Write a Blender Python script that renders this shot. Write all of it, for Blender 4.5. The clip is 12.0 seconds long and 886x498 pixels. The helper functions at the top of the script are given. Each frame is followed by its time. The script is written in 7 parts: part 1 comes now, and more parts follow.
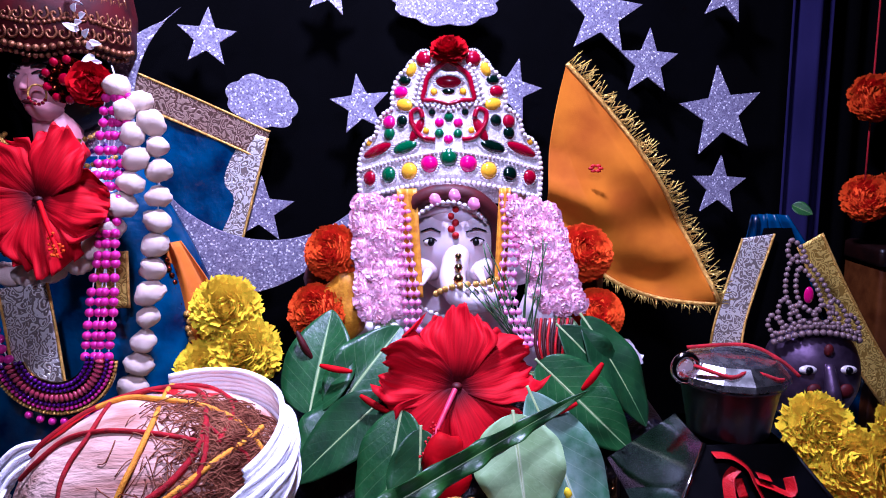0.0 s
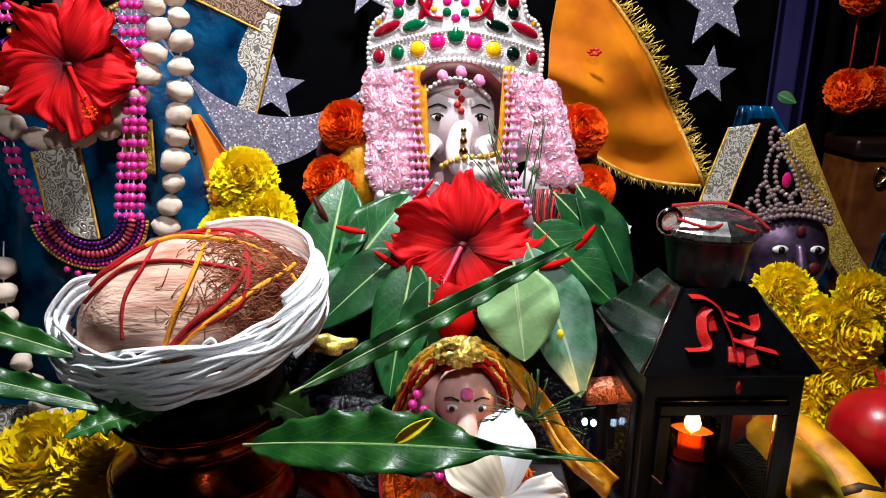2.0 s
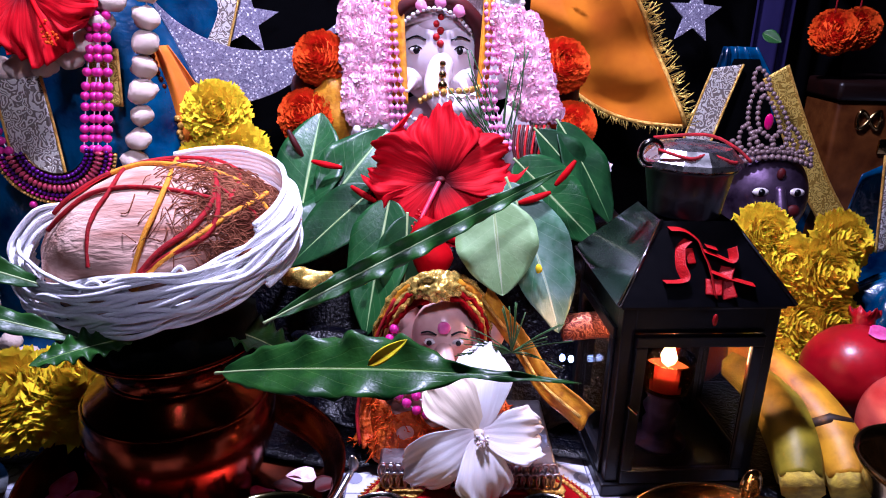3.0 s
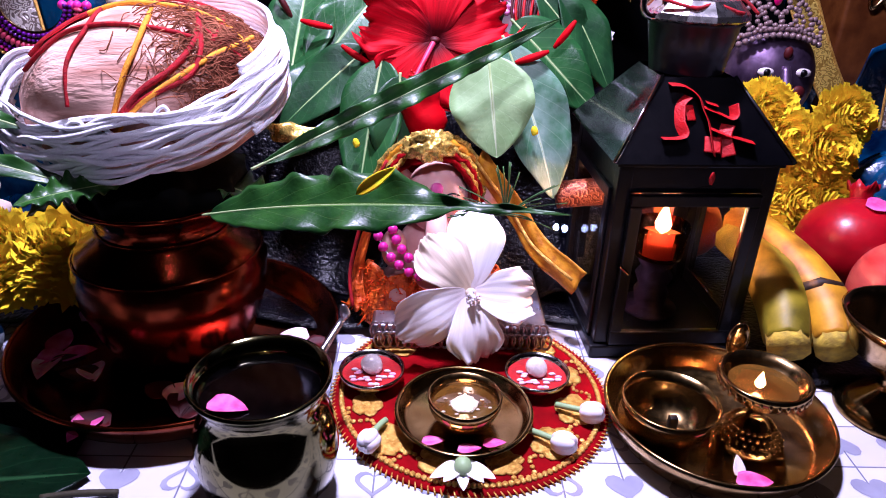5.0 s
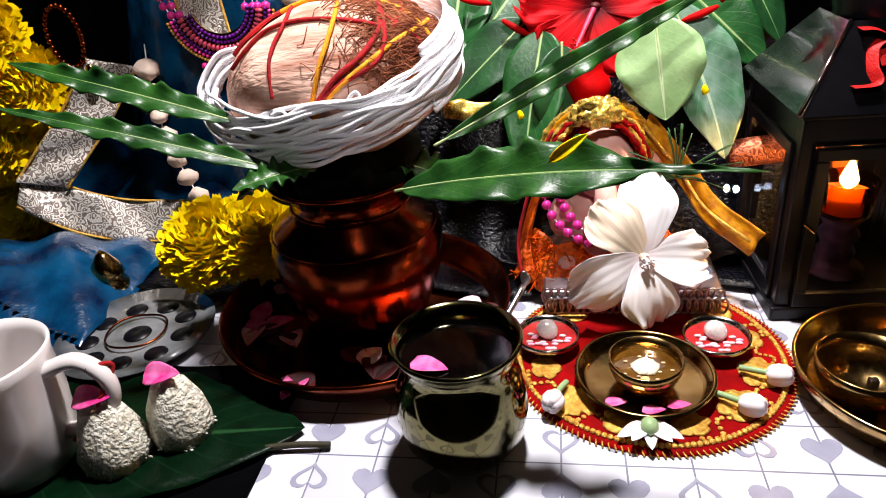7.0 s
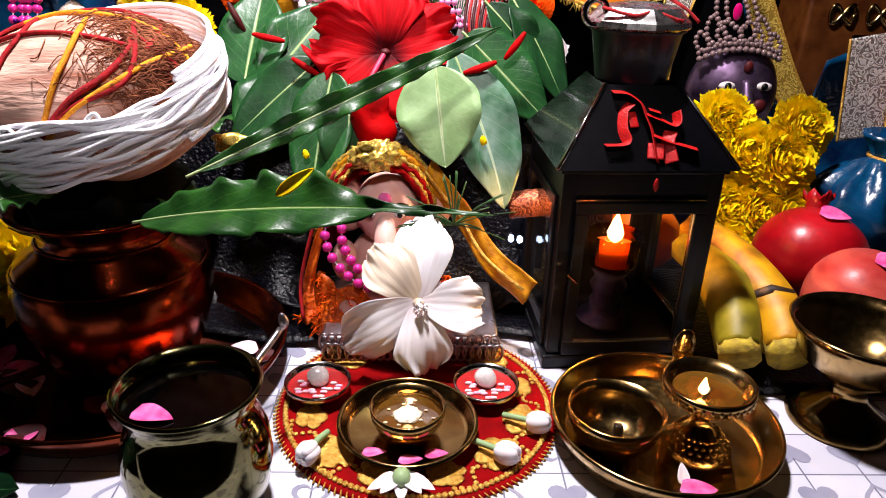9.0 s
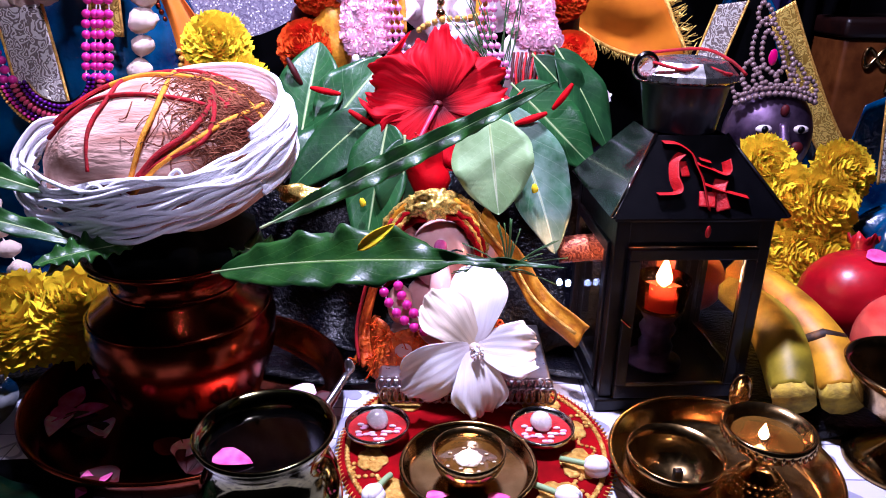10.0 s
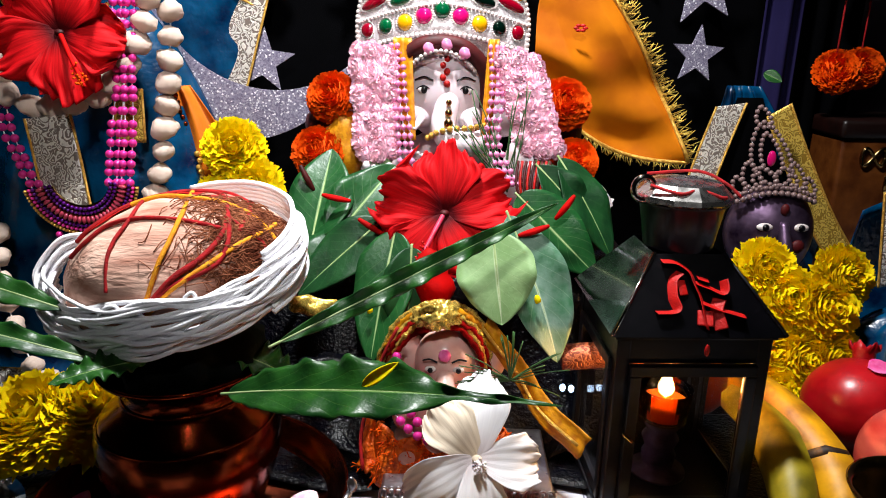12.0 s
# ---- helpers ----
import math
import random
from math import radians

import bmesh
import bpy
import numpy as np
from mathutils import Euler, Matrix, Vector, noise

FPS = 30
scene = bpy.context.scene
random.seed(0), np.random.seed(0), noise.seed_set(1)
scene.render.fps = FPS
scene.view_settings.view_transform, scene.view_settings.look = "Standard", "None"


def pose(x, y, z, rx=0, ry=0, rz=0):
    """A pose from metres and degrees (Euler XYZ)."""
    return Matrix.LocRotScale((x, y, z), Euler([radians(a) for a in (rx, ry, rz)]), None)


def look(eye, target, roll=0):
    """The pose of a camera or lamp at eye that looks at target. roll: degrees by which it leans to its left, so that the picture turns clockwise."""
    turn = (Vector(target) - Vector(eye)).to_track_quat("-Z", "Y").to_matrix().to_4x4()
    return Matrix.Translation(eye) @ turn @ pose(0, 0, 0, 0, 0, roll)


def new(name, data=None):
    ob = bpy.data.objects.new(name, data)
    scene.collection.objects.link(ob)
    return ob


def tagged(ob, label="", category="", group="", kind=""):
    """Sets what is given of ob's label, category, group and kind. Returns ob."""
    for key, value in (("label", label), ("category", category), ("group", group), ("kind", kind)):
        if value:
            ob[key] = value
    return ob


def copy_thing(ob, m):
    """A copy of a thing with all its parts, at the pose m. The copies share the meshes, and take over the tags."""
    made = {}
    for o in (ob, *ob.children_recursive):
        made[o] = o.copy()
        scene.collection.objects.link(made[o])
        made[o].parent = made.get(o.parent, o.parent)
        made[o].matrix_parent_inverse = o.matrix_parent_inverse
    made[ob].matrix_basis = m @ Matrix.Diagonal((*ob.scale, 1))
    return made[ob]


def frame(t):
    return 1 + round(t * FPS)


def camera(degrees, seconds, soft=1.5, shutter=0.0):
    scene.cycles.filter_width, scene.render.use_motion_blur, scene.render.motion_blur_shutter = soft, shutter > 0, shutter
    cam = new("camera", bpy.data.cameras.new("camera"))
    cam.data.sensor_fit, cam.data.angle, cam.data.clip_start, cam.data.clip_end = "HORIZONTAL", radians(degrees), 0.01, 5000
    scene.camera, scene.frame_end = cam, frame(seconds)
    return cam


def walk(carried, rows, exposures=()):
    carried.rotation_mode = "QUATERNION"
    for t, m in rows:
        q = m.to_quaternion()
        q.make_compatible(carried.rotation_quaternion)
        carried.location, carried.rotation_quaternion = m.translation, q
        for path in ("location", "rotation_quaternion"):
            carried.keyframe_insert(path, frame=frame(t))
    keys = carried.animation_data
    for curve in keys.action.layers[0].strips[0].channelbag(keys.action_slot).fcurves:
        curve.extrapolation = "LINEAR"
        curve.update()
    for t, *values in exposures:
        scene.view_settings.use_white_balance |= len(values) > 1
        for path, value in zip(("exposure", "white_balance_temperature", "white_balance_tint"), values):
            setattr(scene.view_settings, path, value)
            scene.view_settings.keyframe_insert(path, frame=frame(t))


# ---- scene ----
cam = camera(65.6, 12.0, 1.0)
PATH = [
    (0, (0.014, -0.008, 0.421), (-0.046, 1.967, 0.113), -0.5),
    (0.5, (0.004, -0.053, 0.409), (-0.062, 1.917, 0.072), -0.9),
    (1, (-0.001, -0.066, 0.408), (-0.053, 1.901, 0.047), -1.1),
    (1.5, (0.002, -0.059, 0.393), (-0.018, 1.879, -0.098), -0.2),
    (2, (-0.003, -0.066, 0.391), (-0.023, 1.856, -0.161), 0.6),
    (2.5, (0.004, -0.069, 0.38), (0.013, 1.837, -0.226), 1.5),
    (2.7, (0.001, -0.062, 0.376), (0.03, 1.834, -0.26), 1.4),
    (4.3, (0.002, -0.064, 0.343), (0.037, 1.774, -0.444), 1.0),
    (4.5, (0.003, -0.067, 0.337), (0.038, 1.759, -0.478), 1.2),
    (5, (0.006, -0.071, 0.328), (0.05, 1.716, -0.57), 1.9),
    (5.5, (-0.002, -0.076, 0.323), (-0.009, 1.692, -0.612), 0.5),
    (6, (-0.018, -0.085, 0.327), (-0.18, 1.672, -0.615), -1.8),
    (6.5, (-0.026, -0.091, 0.333), (-0.352, 1.639, -0.616), -6.1),
    (6.7, (-0.029, -0.091, 0.333), (-0.378, 1.631, -0.621), -6.2),
    (8.3, (0.021, -0.073, 0.32), (-0.017, 1.713, -0.579), -0.2),
    (8.5, (0.03, -0.073, 0.318), (0.007, 1.718, -0.571), 0.5),
    (9, (0.042, -0.073, 0.317), (0.101, 1.745, -0.516), 1.6),
    (9.5, (0.036, -0.076, 0.316), (0.128, 1.763, -0.465), 1.7),
    (10, (0.014, -0.084, 0.331), (0.014, 1.774, -0.411), 0.7),
    (10.5, (0.007, -0.082, 0.348), (0.003, 1.794, -0.345), 1.1),
    (11, (0.009, -0.076, 0.364), (0.023, 1.822, -0.267), 1.3),
    (11.5, (0.011, -0.077, 0.369), (0.012, 1.832, -0.228), 1.4),
    (12, (0.017, -0.084, 0.375), (-0.013, 1.83, -0.203), 1.1),
]
# seconds, stops, kelvin, tint: the coloured lamps of the room change on the way
EXPOSURES = [
    (0.0, -0.69, 4900, 48), (0.5, -0.39, 5300, 46), (0.8, -0.49, 7300, 38), (1.2, -0.54, 7300, 32), (1.6, -0.54, 6400, 8), (2.1, -0.56, 6100, 2), (2.4, -0.52, 5100, 42), (2.7, -0.49, 5100, 42),
    (4.3, -0.32, 6500, 12), (4.65, -0.32, 6600, 8), (4.9, -0.10, 5400, 40), (5.5, -0.10, 5700, 58), (6.0, -0.05, 7000, 54), (6.2, -0.05, 7000, 50), (6.5, -0.05, 6700, 14), (6.7, -0.05, 6700, 8),
    (8.3, 0.00, 7600, 60), (8.5, 0.00, 7600, 60), (8.9, -0.15, 6700, 26), (9.5, -0.20, 6600, 8), (9.8, -0.20, 5800, 26), (10.0, -0.10, 5300, 44), (10.5, -0.10, 5600, 46), (10.8, -0.39, 6900, 44), (11.4, -0.47, 6700, 26), (12.0, -0.49, 6500, 6),
]
walk(cam, [(t, look(eye, target, roll)) for t, eye, target, roll in PATH], EXPOSURES)

# ---- light ----
world = bpy.data.worlds.new("night_room")
scene.world = world
world.use_nodes = True
world.node_tree.nodes["Background"].inputs[0].default_value = (0.55, 0.5, 0.75, 1)
world.node_tree.nodes["Background"].inputs[1].default_value = 0.002


def lamp(name, eye, target, watts, size, colour):
    data = bpy.data.lights.new(name, "AREA")
    data.energy, data.shape, data.size, data.color = watts, "DISK", size, colour
    ob = new(name, data)
    ob.matrix_basis = look(eye, target)
    return ob


lamp("canopy_light", (-0.01, 0.45, 1.02), (-0.01, 0.42, 0.0), 25, 0.09, (0.98, 0.97, 1.0))
# spotlight on the upper part of the altar, from above and behind the camera
spot = bpy.data.lights.new("spotlight", "SPOT")
spot.energy, spot.spot_size, spot.spot_blend, spot.shadow_soft_size, spot.color = 40, radians(49), 0.55, 0.035, (1.0, 0.97, 0.98)
new("spotlight", spot).matrix_basis = look((0.04, -0.32, 0.98), (-0.03, 0.68, 0.41))


# ---- materials ----
def shader(name):
    m = bpy.data.materials.new(name)
    m.use_nodes = True
    t = m.node_tree
    return m, t, t.nodes["Principled BSDF"], t.nodes.new("ShaderNodeTexCoord")


def put(t, kind, links=None, **values):
    n = t.nodes.new(kind)
    for k, v in values.items():
        set_node(n, k, v)
    for k, v in (links or {}).items():
        if isinstance(v, bpy.types.NodeSocket):
            t.links.new(v, n.inputs[k])
        else:
            n.inputs[k].default_value = v
    return n


def set_node(n, k, v):
    if k == "op":
        n.operation = v
    elif k == "blend":
        n.blend_type = v
    elif k == "feature":
        n.feature = v
    elif k == "wave":
        n.wave_type = v
    elif k == "bands":
        n.bands_direction = v
    elif k == "offset":
        n.offset = v


def mixcol(t, fac, a, b):
    n = t.nodes.new("ShaderNodeMix")
    n.data_type = "RGBA"
    for sock, v in ((n.inputs[0], fac), (n.inputs[6], a), (n.inputs[7], b)):
        if isinstance(v, bpy.types.NodeSocket):
            t.links.new(v, sock)
        else:
            sock.default_value = v if isinstance(v, float) else (*v, 1)
    return n.outputs[2]


def ramp(t, value, lo, hi):
    return put(t, "ShaderNodeMapRange", {0: value, 1: lo, 2: hi}).outputs[0]


def bumped(t, bsdf, height, strength, distance=0.001):
    b = put(t, "ShaderNodeBump", {"Height": height, "Strength": strength, "Distance": distance})
    t.links.new(b.outputs[0], bsdf.inputs["Normal"])


def deep(c, k=1.42):
    """Hard contrast put into base colours: the darker a channel, the more it sinks."""
    return tuple(x ** k for x in c)


def M(name, a, b=None, scale=40.0, rough=0.5, metal=0.0, bump=0.2, fine=500.0, sheen=0.0, coat=0.0, trans=0.0, stretch=(1, 1, 1), spread=(0.35, 0.68), depth=0.001, random=0.0, sub=0.0, spec=0.35):
    """Two tones by a broad noise, wear in the roughness, relief by a fine noise; sizes in waves per metre."""
    m, t, p, tc = shader(name)
    a, b = deep(a), deep(b or tuple(c * 0.7 for c in a))
    mp = put(t, "ShaderNodeMapping", {"Vector": tc.outputs["Object"], "Scale": stretch}).outputs[0]
    n1 = put(t, "ShaderNodeTexNoise", {"Vector": mp, "Scale": scale, "Detail": 4.0}).outputs[0]
    n2 = put(t, "ShaderNodeTexNoise", {"Vector": mp, "Scale": fine, "Detail": 3.0}).outputs[0]
    col = mixcol(t, ramp(t, n1, *spread), a, b)
    if random:
        info = t.nodes.new("ShaderNodeObjectInfo")
        hs = put(t, "ShaderNodeHueSaturation", {"Color": col, "Value": put(t, "ShaderNodeMapRange", {0: info.outputs["Random"], 3: 1 - random, 4: 1 + random}).outputs[0]})
        col = hs.outputs[0]
    t.links.new(col, p.inputs["Base Color"])
    t.links.new(put(t, "ShaderNodeMapRange", {0: n2, 3: max(0.02, rough - 0.08), 4: min(1, rough + 0.1)}).outputs[0], p.inputs["Roughness"])
    p.inputs["Metallic"].default_value = metal
    p.inputs["Specular IOR Level"].default_value = spec
    p.inputs["Sheen Weight"].default_value = sheen
    p.inputs["Coat Weight"].default_value = coat
    p.inputs["Transmission Weight"].default_value = trans
    if sub:
        p.inputs["Subsurface Weight"].default_value = sub
        p.inputs["Subsurface Radius"].default_value = (0.006, 0.003, 0.002)
    if bump:
        bumped(t, p, n2, bump, depth)
    return m


def glitter(name, a, b):
    m, t, p, tc = shader(name)
    v = put(t, "ShaderNodeTexVoronoi", {"Vector": tc.outputs["Object"], "Scale": 620.0})
    big = put(t, "ShaderNodeTexNoise", {"Vector": tc.outputs["Object"], "Scale": 18.0}).outputs[0]
    s = put(t, "ShaderNodeSeparateColor", {0: v.outputs["Color"]})
    col = mixcol(t, s.outputs[0], a, b)
    bright = ramp(t, s.outputs[1], 0.86, 0.97)
    t.links.new(mixcol(t, bright, col, (0.95, 0.93, 0.98)), p.inputs["Base Color"])
    p.inputs["Metallic"].default_value = 0.35
    t.links.new(put(t, "ShaderNodeMapRange", {0: big, 3: 0.28, 4: 0.5}).outputs[0], p.inputs["Roughness"])
    bumped(t, p, s.outputs[2], 0.8, 0.0012)
    return m


def lace(name, metal_col, ground):
    """Woven zari ribbon: raised scrolls on a darker ground."""
    m, t, p, tc = shader(name)
    n = put(t, "ShaderNodeTexNoise", {"Vector": tc.outputs["Object"], "Scale": 80.0, "Detail": 1.0})
    w = put(t, "ShaderNodeTexVoronoi", {"Vector": put(t, "ShaderNodeVectorMath", {0: tc.outputs["Object"], 1: put(t, "ShaderNodeVectorMath", {0: n.outputs[1], 1: (0.02, 0.02, 0.02)}, op="MULTIPLY").outputs[0]}, op="ADD").outputs[0], "Scale": 135.0})
    ring = put(t, "ShaderNodeMath", {0: put(t, "ShaderNodeMath", {0: w.outputs["Distance"], 1: 17.0}, op="MULTIPLY").outputs[0]}, op="SINE").outputs[0]
    weave = put(t, "ShaderNodeTexNoise", {"Vector": tc.outputs["Object"], "Scale": 1400.0}).outputs[0]
    fac = ramp(t, ring, -0.25, 0.15)
    t.links.new(mixcol(t, fac, ground, metal_col), p.inputs["Base Color"])
    p.inputs["Metallic"].default_value = 0.55
    p.inputs["Roughness"].default_value = 0.36
    h = put(t, "ShaderNodeMath", {0: fac, 1: put(t, "ShaderNodeMath", {0: weave, 1: 0.5}, op="MULTIPLY").outputs[0]}, op="ADD").outputs[0]
    bumped(t, p, h, 0.7, 0.0012)
    return m


def leafy(name, dark, light, vein, rough=0.35, spec=0.3):
    """Leaf skin with a pale midrib and side veins along the blade's own coordinates."""
    m, t, p, tc = shader(name)
    s = put(t, "ShaderNodeSeparateXYZ", {0: tc.outputs["UV"]})
    side = put(t, "ShaderNodeMath", {0: put(t, "ShaderNodeMath", {0: s.outputs[1], 1: 0.5}, op="SUBTRACT").outputs[0]}, op="ABSOLUTE").outputs[0]
    rib = put(t, "ShaderNodeMapRange", {0: side, 1: 0.008, 2: 0.03, 3: 0.9, 4: 0.0}).outputs[0]
    ph = put(t, "ShaderNodeMath", {0: put(t, "ShaderNodeMath", {0: s.outputs[0], 1: 9.0}, op="MULTIPLY").outputs[0], 1: put(t, "ShaderNodeMath", {0: side, 1: -5.0}, op="MULTIPLY").outputs[0]}, op="ADD").outputs[0]
    fr = put(t, "ShaderNodeMath", {0: ph}, op="FRACT").outputs[0]
    d = put(t, "ShaderNodeMath", {0: put(t, "ShaderNodeMath", {0: fr, 1: 0.5}, op="SUBTRACT").outputs[0]}, op="ABSOLUTE").outputs[0]
    veins = put(t, "ShaderNodeMapRange", {0: d, 1: 0.0, 2: 0.05, 3: 0.16, 4: 0.0}).outputs[0]
    lines = put(t, "ShaderNodeMath", {0: rib, 1: veins}, op="MAXIMUM").outputs[0]
    n = put(t, "ShaderNodeTexNoise", {"Vector": tc.outputs["Object"], "Scale": 45.0, "Detail": 5.0}).outputs[0]
    base = mixcol(t, ramp(t, n, 0.35, 0.7), dark, light)
    t.links.new(mixcol(t, lines, base, vein), p.inputs["Base Color"])
    n2 = put(t, "ShaderNodeTexNoise", {"Vector": tc.outputs["Object"], "Scale": 260.0}).outputs[0]
    p.inputs["Specular IOR Level"].default_value = spec
    t.links.new(put(t, "ShaderNodeMapRange", {0: n2, 3: rough - 0.1, 4: rough + 0.15}).outputs[0], p.inputs["Roughness"])
    bumped(t, p, put(t, "ShaderNodeMath", {0: n2, 1: lines}, op="SUBTRACT").outputs[0], 0.35, 0.0008)
    return m


def petal_skin(name, inner, outer, streak, rough=0.65, bump=0.4):
    """Petal with a darker throat and fine streaks that run out from it."""
    m, t, p, tc = shader(name)
    s = put(t, "ShaderNodeSeparateXYZ", {0: tc.outputs["UV"]})
    v = put(t, "ShaderNodeCombineXYZ", {0: put(t, "ShaderNodeMath", {0: s.outputs[0], 1: 1.6}, op="MULTIPLY").outputs[0], 1: put(t, "ShaderNodeMath", {0: s.outputs[1], 1: 26.0}, op="MULTIPLY").outputs[0]}).outputs[0]
    n = put(t, "ShaderNodeTexNoise", {"Vector": v, "Scale": 1.0, "Detail": 3.0}).outputs[0]
    base = mixcol(t, ramp(t, n, 0.35, 0.7), outer, streak)
    t.links.new(mixcol(t, ramp(t, s.outputs[0], 0.36, 0.12), base, inner), p.inputs["Base Color"])
    p.inputs["Roughness"].default_value = rough
    p.inputs["Specular IOR Level"].default_value = 0.12
    bumped(t, p, n, bump, 0.0012)
    return m


def tiled_sheet():
    """White plastic table cover printed with grey-lined squares."""
    m, t, p, tc = shader("tablecloth_print")
    mp = put(t, "ShaderNodeMapping", {"Vector": tc.outputs["Object"], "Location": (0.025, 0.009, 0)}).outputs[0]
    br = put(t, "ShaderNodeTexBrick", {"Vector": mp, "Color1": (0.66, 0.66, 0.72, 1), "Color2": (0.52, 0.52, 0.6, 1), "Mortar": (0.14, 0.14, 0.2, 1), "Scale": 1.0, "Mortar Size": 0.0007, "Mortar Smooth": 0.3, "Brick Width": 0.04, "Row Height": 0.04}, offset=0.0)
    n = put(t, "ShaderNodeTexNoise", {"Vector": tc.outputs["Object"], "Scale": 30.0, "Detail": 6.0}).outputs[0]
    t.links.new(mixcol(t, put(t, "ShaderNodeMapRange", {0: n, 1: 0.45, 2: 0.8, 3: 0.0, 4: 0.25}).outputs[0], br.outputs[0], (0.45, 0.44, 0.5)), p.inputs["Base Color"])
    p.inputs["Roughness"].default_value = 0.32
    bumped(t, p, put(t, "ShaderNodeMath", {0: n, 1: br.outputs["Fac"]}, op="SUBTRACT").outputs[0], 0.25, 0.001)
    return m


def glass(name, colour=(1, 1, 1), rough=0.02):
    m, t, p, tc = shader(name)
    p.inputs["Base Color"].default_value = (*colour, 1)
    p.inputs["Transmission Weight"].default_value = 1
    p.inputs["Roughness"].default_value = rough
    p.inputs["IOR"].default_value = 1.1
    return m


def glowing(name, colour, strength):
    m, t, p, tc = shader(name)
    p.inputs["Base Color"].default_value = (*colour, 1)
    p.inputs["Emission Color"].default_value = (*colour, 1)
    p.inputs["Emission Strength"].default_value = strength
    return m


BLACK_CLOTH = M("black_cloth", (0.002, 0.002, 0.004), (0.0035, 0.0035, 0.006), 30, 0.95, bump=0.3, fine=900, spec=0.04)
GLITTER = glitter("silver_glitter", (0.14, 0.12, 0.2), (0.38, 0.35, 0.45))
SILVER_LACE = lace("silver_lace", (0.84, 0.79, 0.72), (0.24, 0.19, 0.16))
GOLD_LACE = lace("gold_lace", (0.85, 0.6, 0.12), (0.42, 0.24, 0.03))
BLUE_CLOTH = M("blue_satin", (0.004, 0.13, 0.25), (0.001, 0.03, 0.09), 26, 0.22, bump=0.4, fine=90, spec=0.45, depth=0.003)
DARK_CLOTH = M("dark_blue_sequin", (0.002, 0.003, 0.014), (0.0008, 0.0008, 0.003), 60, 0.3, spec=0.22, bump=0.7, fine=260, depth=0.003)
ORANGE_CLOTH = M("orange_cloth", (0.62, 0.255, 0.006), (0.44, 0.15, 0.004), 16, 0.75, bump=0.2, fine=1100, spec=0.12)
LAP_CLOTH = M("bright_orange_brocade", (0.78, 0.22, 0.008), (0.5, 0.1, 0.005), 120, 0.55, bump=0.8, fine=300, depth=0.003)
YELLOW_CLOTH = M("yellow_brocade", (0.72, 0.4, 0.02), (0.5, 0.22, 0.01), 150, 0.45, bump=0.4, fine=420)
RED_CLOTH = M("red_velvet", (0.42, 0.004, 0.008), (0.25, 0.002, 0.005), 50, 0.85, bump=0.3, fine=1400, spec=0.08)
GOLD_THREAD = M("gold_thread", (0.85, 0.6, 0.2), (0.6, 0.35, 0.07), 300, 0.32, 0.5, bump=0.9, fine=1500)
OLD_GOLD = M("old_gold_wire", (0.4, 0.2, 0.1), (0.25, 0.1, 0.06), 200, 0.35, 0.6, bump=0.5, fine=900)
TINSEL = M("gold_tinsel", (0.9, 0.66, 0.2), (0.55, 0.45, 0.15), 200, 0.26, 0.6, bump=0.3)
COPPER = M("copper", (0.36, 0.1, 0.04), (0.16, 0.04, 0.02), 25, 0.2, 1.0, bump=0.015, fine=120)
BRASS = M("brass", (0.6, 0.44, 0.23), (0.38, 0.26, 0.11), 35, 0.16, 1.0, bump=0.03, fine=180)
CAP_STEEL = M("brushed_steel", (0.8, 0.78, 0.76), (0.62, 0.6, 0.57), 20, 0.26, 1.0, bump=0.03, fine=200)
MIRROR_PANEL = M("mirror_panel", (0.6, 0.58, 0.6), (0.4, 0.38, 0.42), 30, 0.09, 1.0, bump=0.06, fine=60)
# leaf bases under the coconut: the shade there is put into this colour
SHADED_LEAF_BASE = M("shaded_leaf_base", (0.004, 0.01, 0.004), (0.002, 0.004, 0.002), 60, 0.7, bump=0.8, fine=120, spec=0.1)
LOTA_STEEL = M("oily_brass_steel", (0.3, 0.28, 0.17), (0.22, 0.2, 0.1), 20, 0.06, 1.0, bump=0.02, fine=60)
STEEL = M("steel", (0.62, 0.6, 0.57), (0.5, 0.47, 0.43), 20, 0.1, 1.0, bump=0.03, fine=200)
SILVER = M("silver", (0.66, 0.64, 0.66), (0.4, 0.37, 0.4), 60, 0.3, 1.0, bump=0.35, fine=220)
BLACK_METAL = M("black_painted_metal", (0.008, 0.008, 0.014), (0.02, 0.018, 0.024), 40, 0.36, 0.0, bump=0.1, fine=260, coat=0.08, spec=0.22)
RED_PASTE = M("vermilion_paste", (0.6, 0.015, 0.01), (0.42, 0.008, 0.006), 120, 0.5, bump=0.6, fine=700)
GREEN_LEAF = leafy("green_leaf", (0.005, 0.044, 0.01), (0.014, 0.085, 0.018), (0.22, 0.36, 0.14))
PALE_LEAF = leafy("pale_leaf", (0.17, 0.29, 0.11), (0.28, 0.42, 0.19), (0.5, 0.58, 0.36), 0.42)
GREY_LEAF = leafy("grey_green_leaf", (0.04, 0.13, 0.06), (0.2, 0.3, 0.24), (0.45, 0.55, 0.4), 0.42)
RIB = M("leaf_midrib", (0.5, 0.58, 0.34), (0.36, 0.46, 0.22), 120, 0.5, bump=0.2)
# darker copy of green_leaf: shade behind the flower put into its colour
SHADE_LEAF = leafy("shaded_green_leaf", (0.004, 0.03, 0.008), (0.01, 0.06, 0.014), (0.06, 0.16, 0.05), 0.4)
DARK_LEAF = leafy("mango_leaf", (0.004, 0.032, 0.006), (0.018, 0.085, 0.01), (0.12, 0.24, 0.05), 0.34)
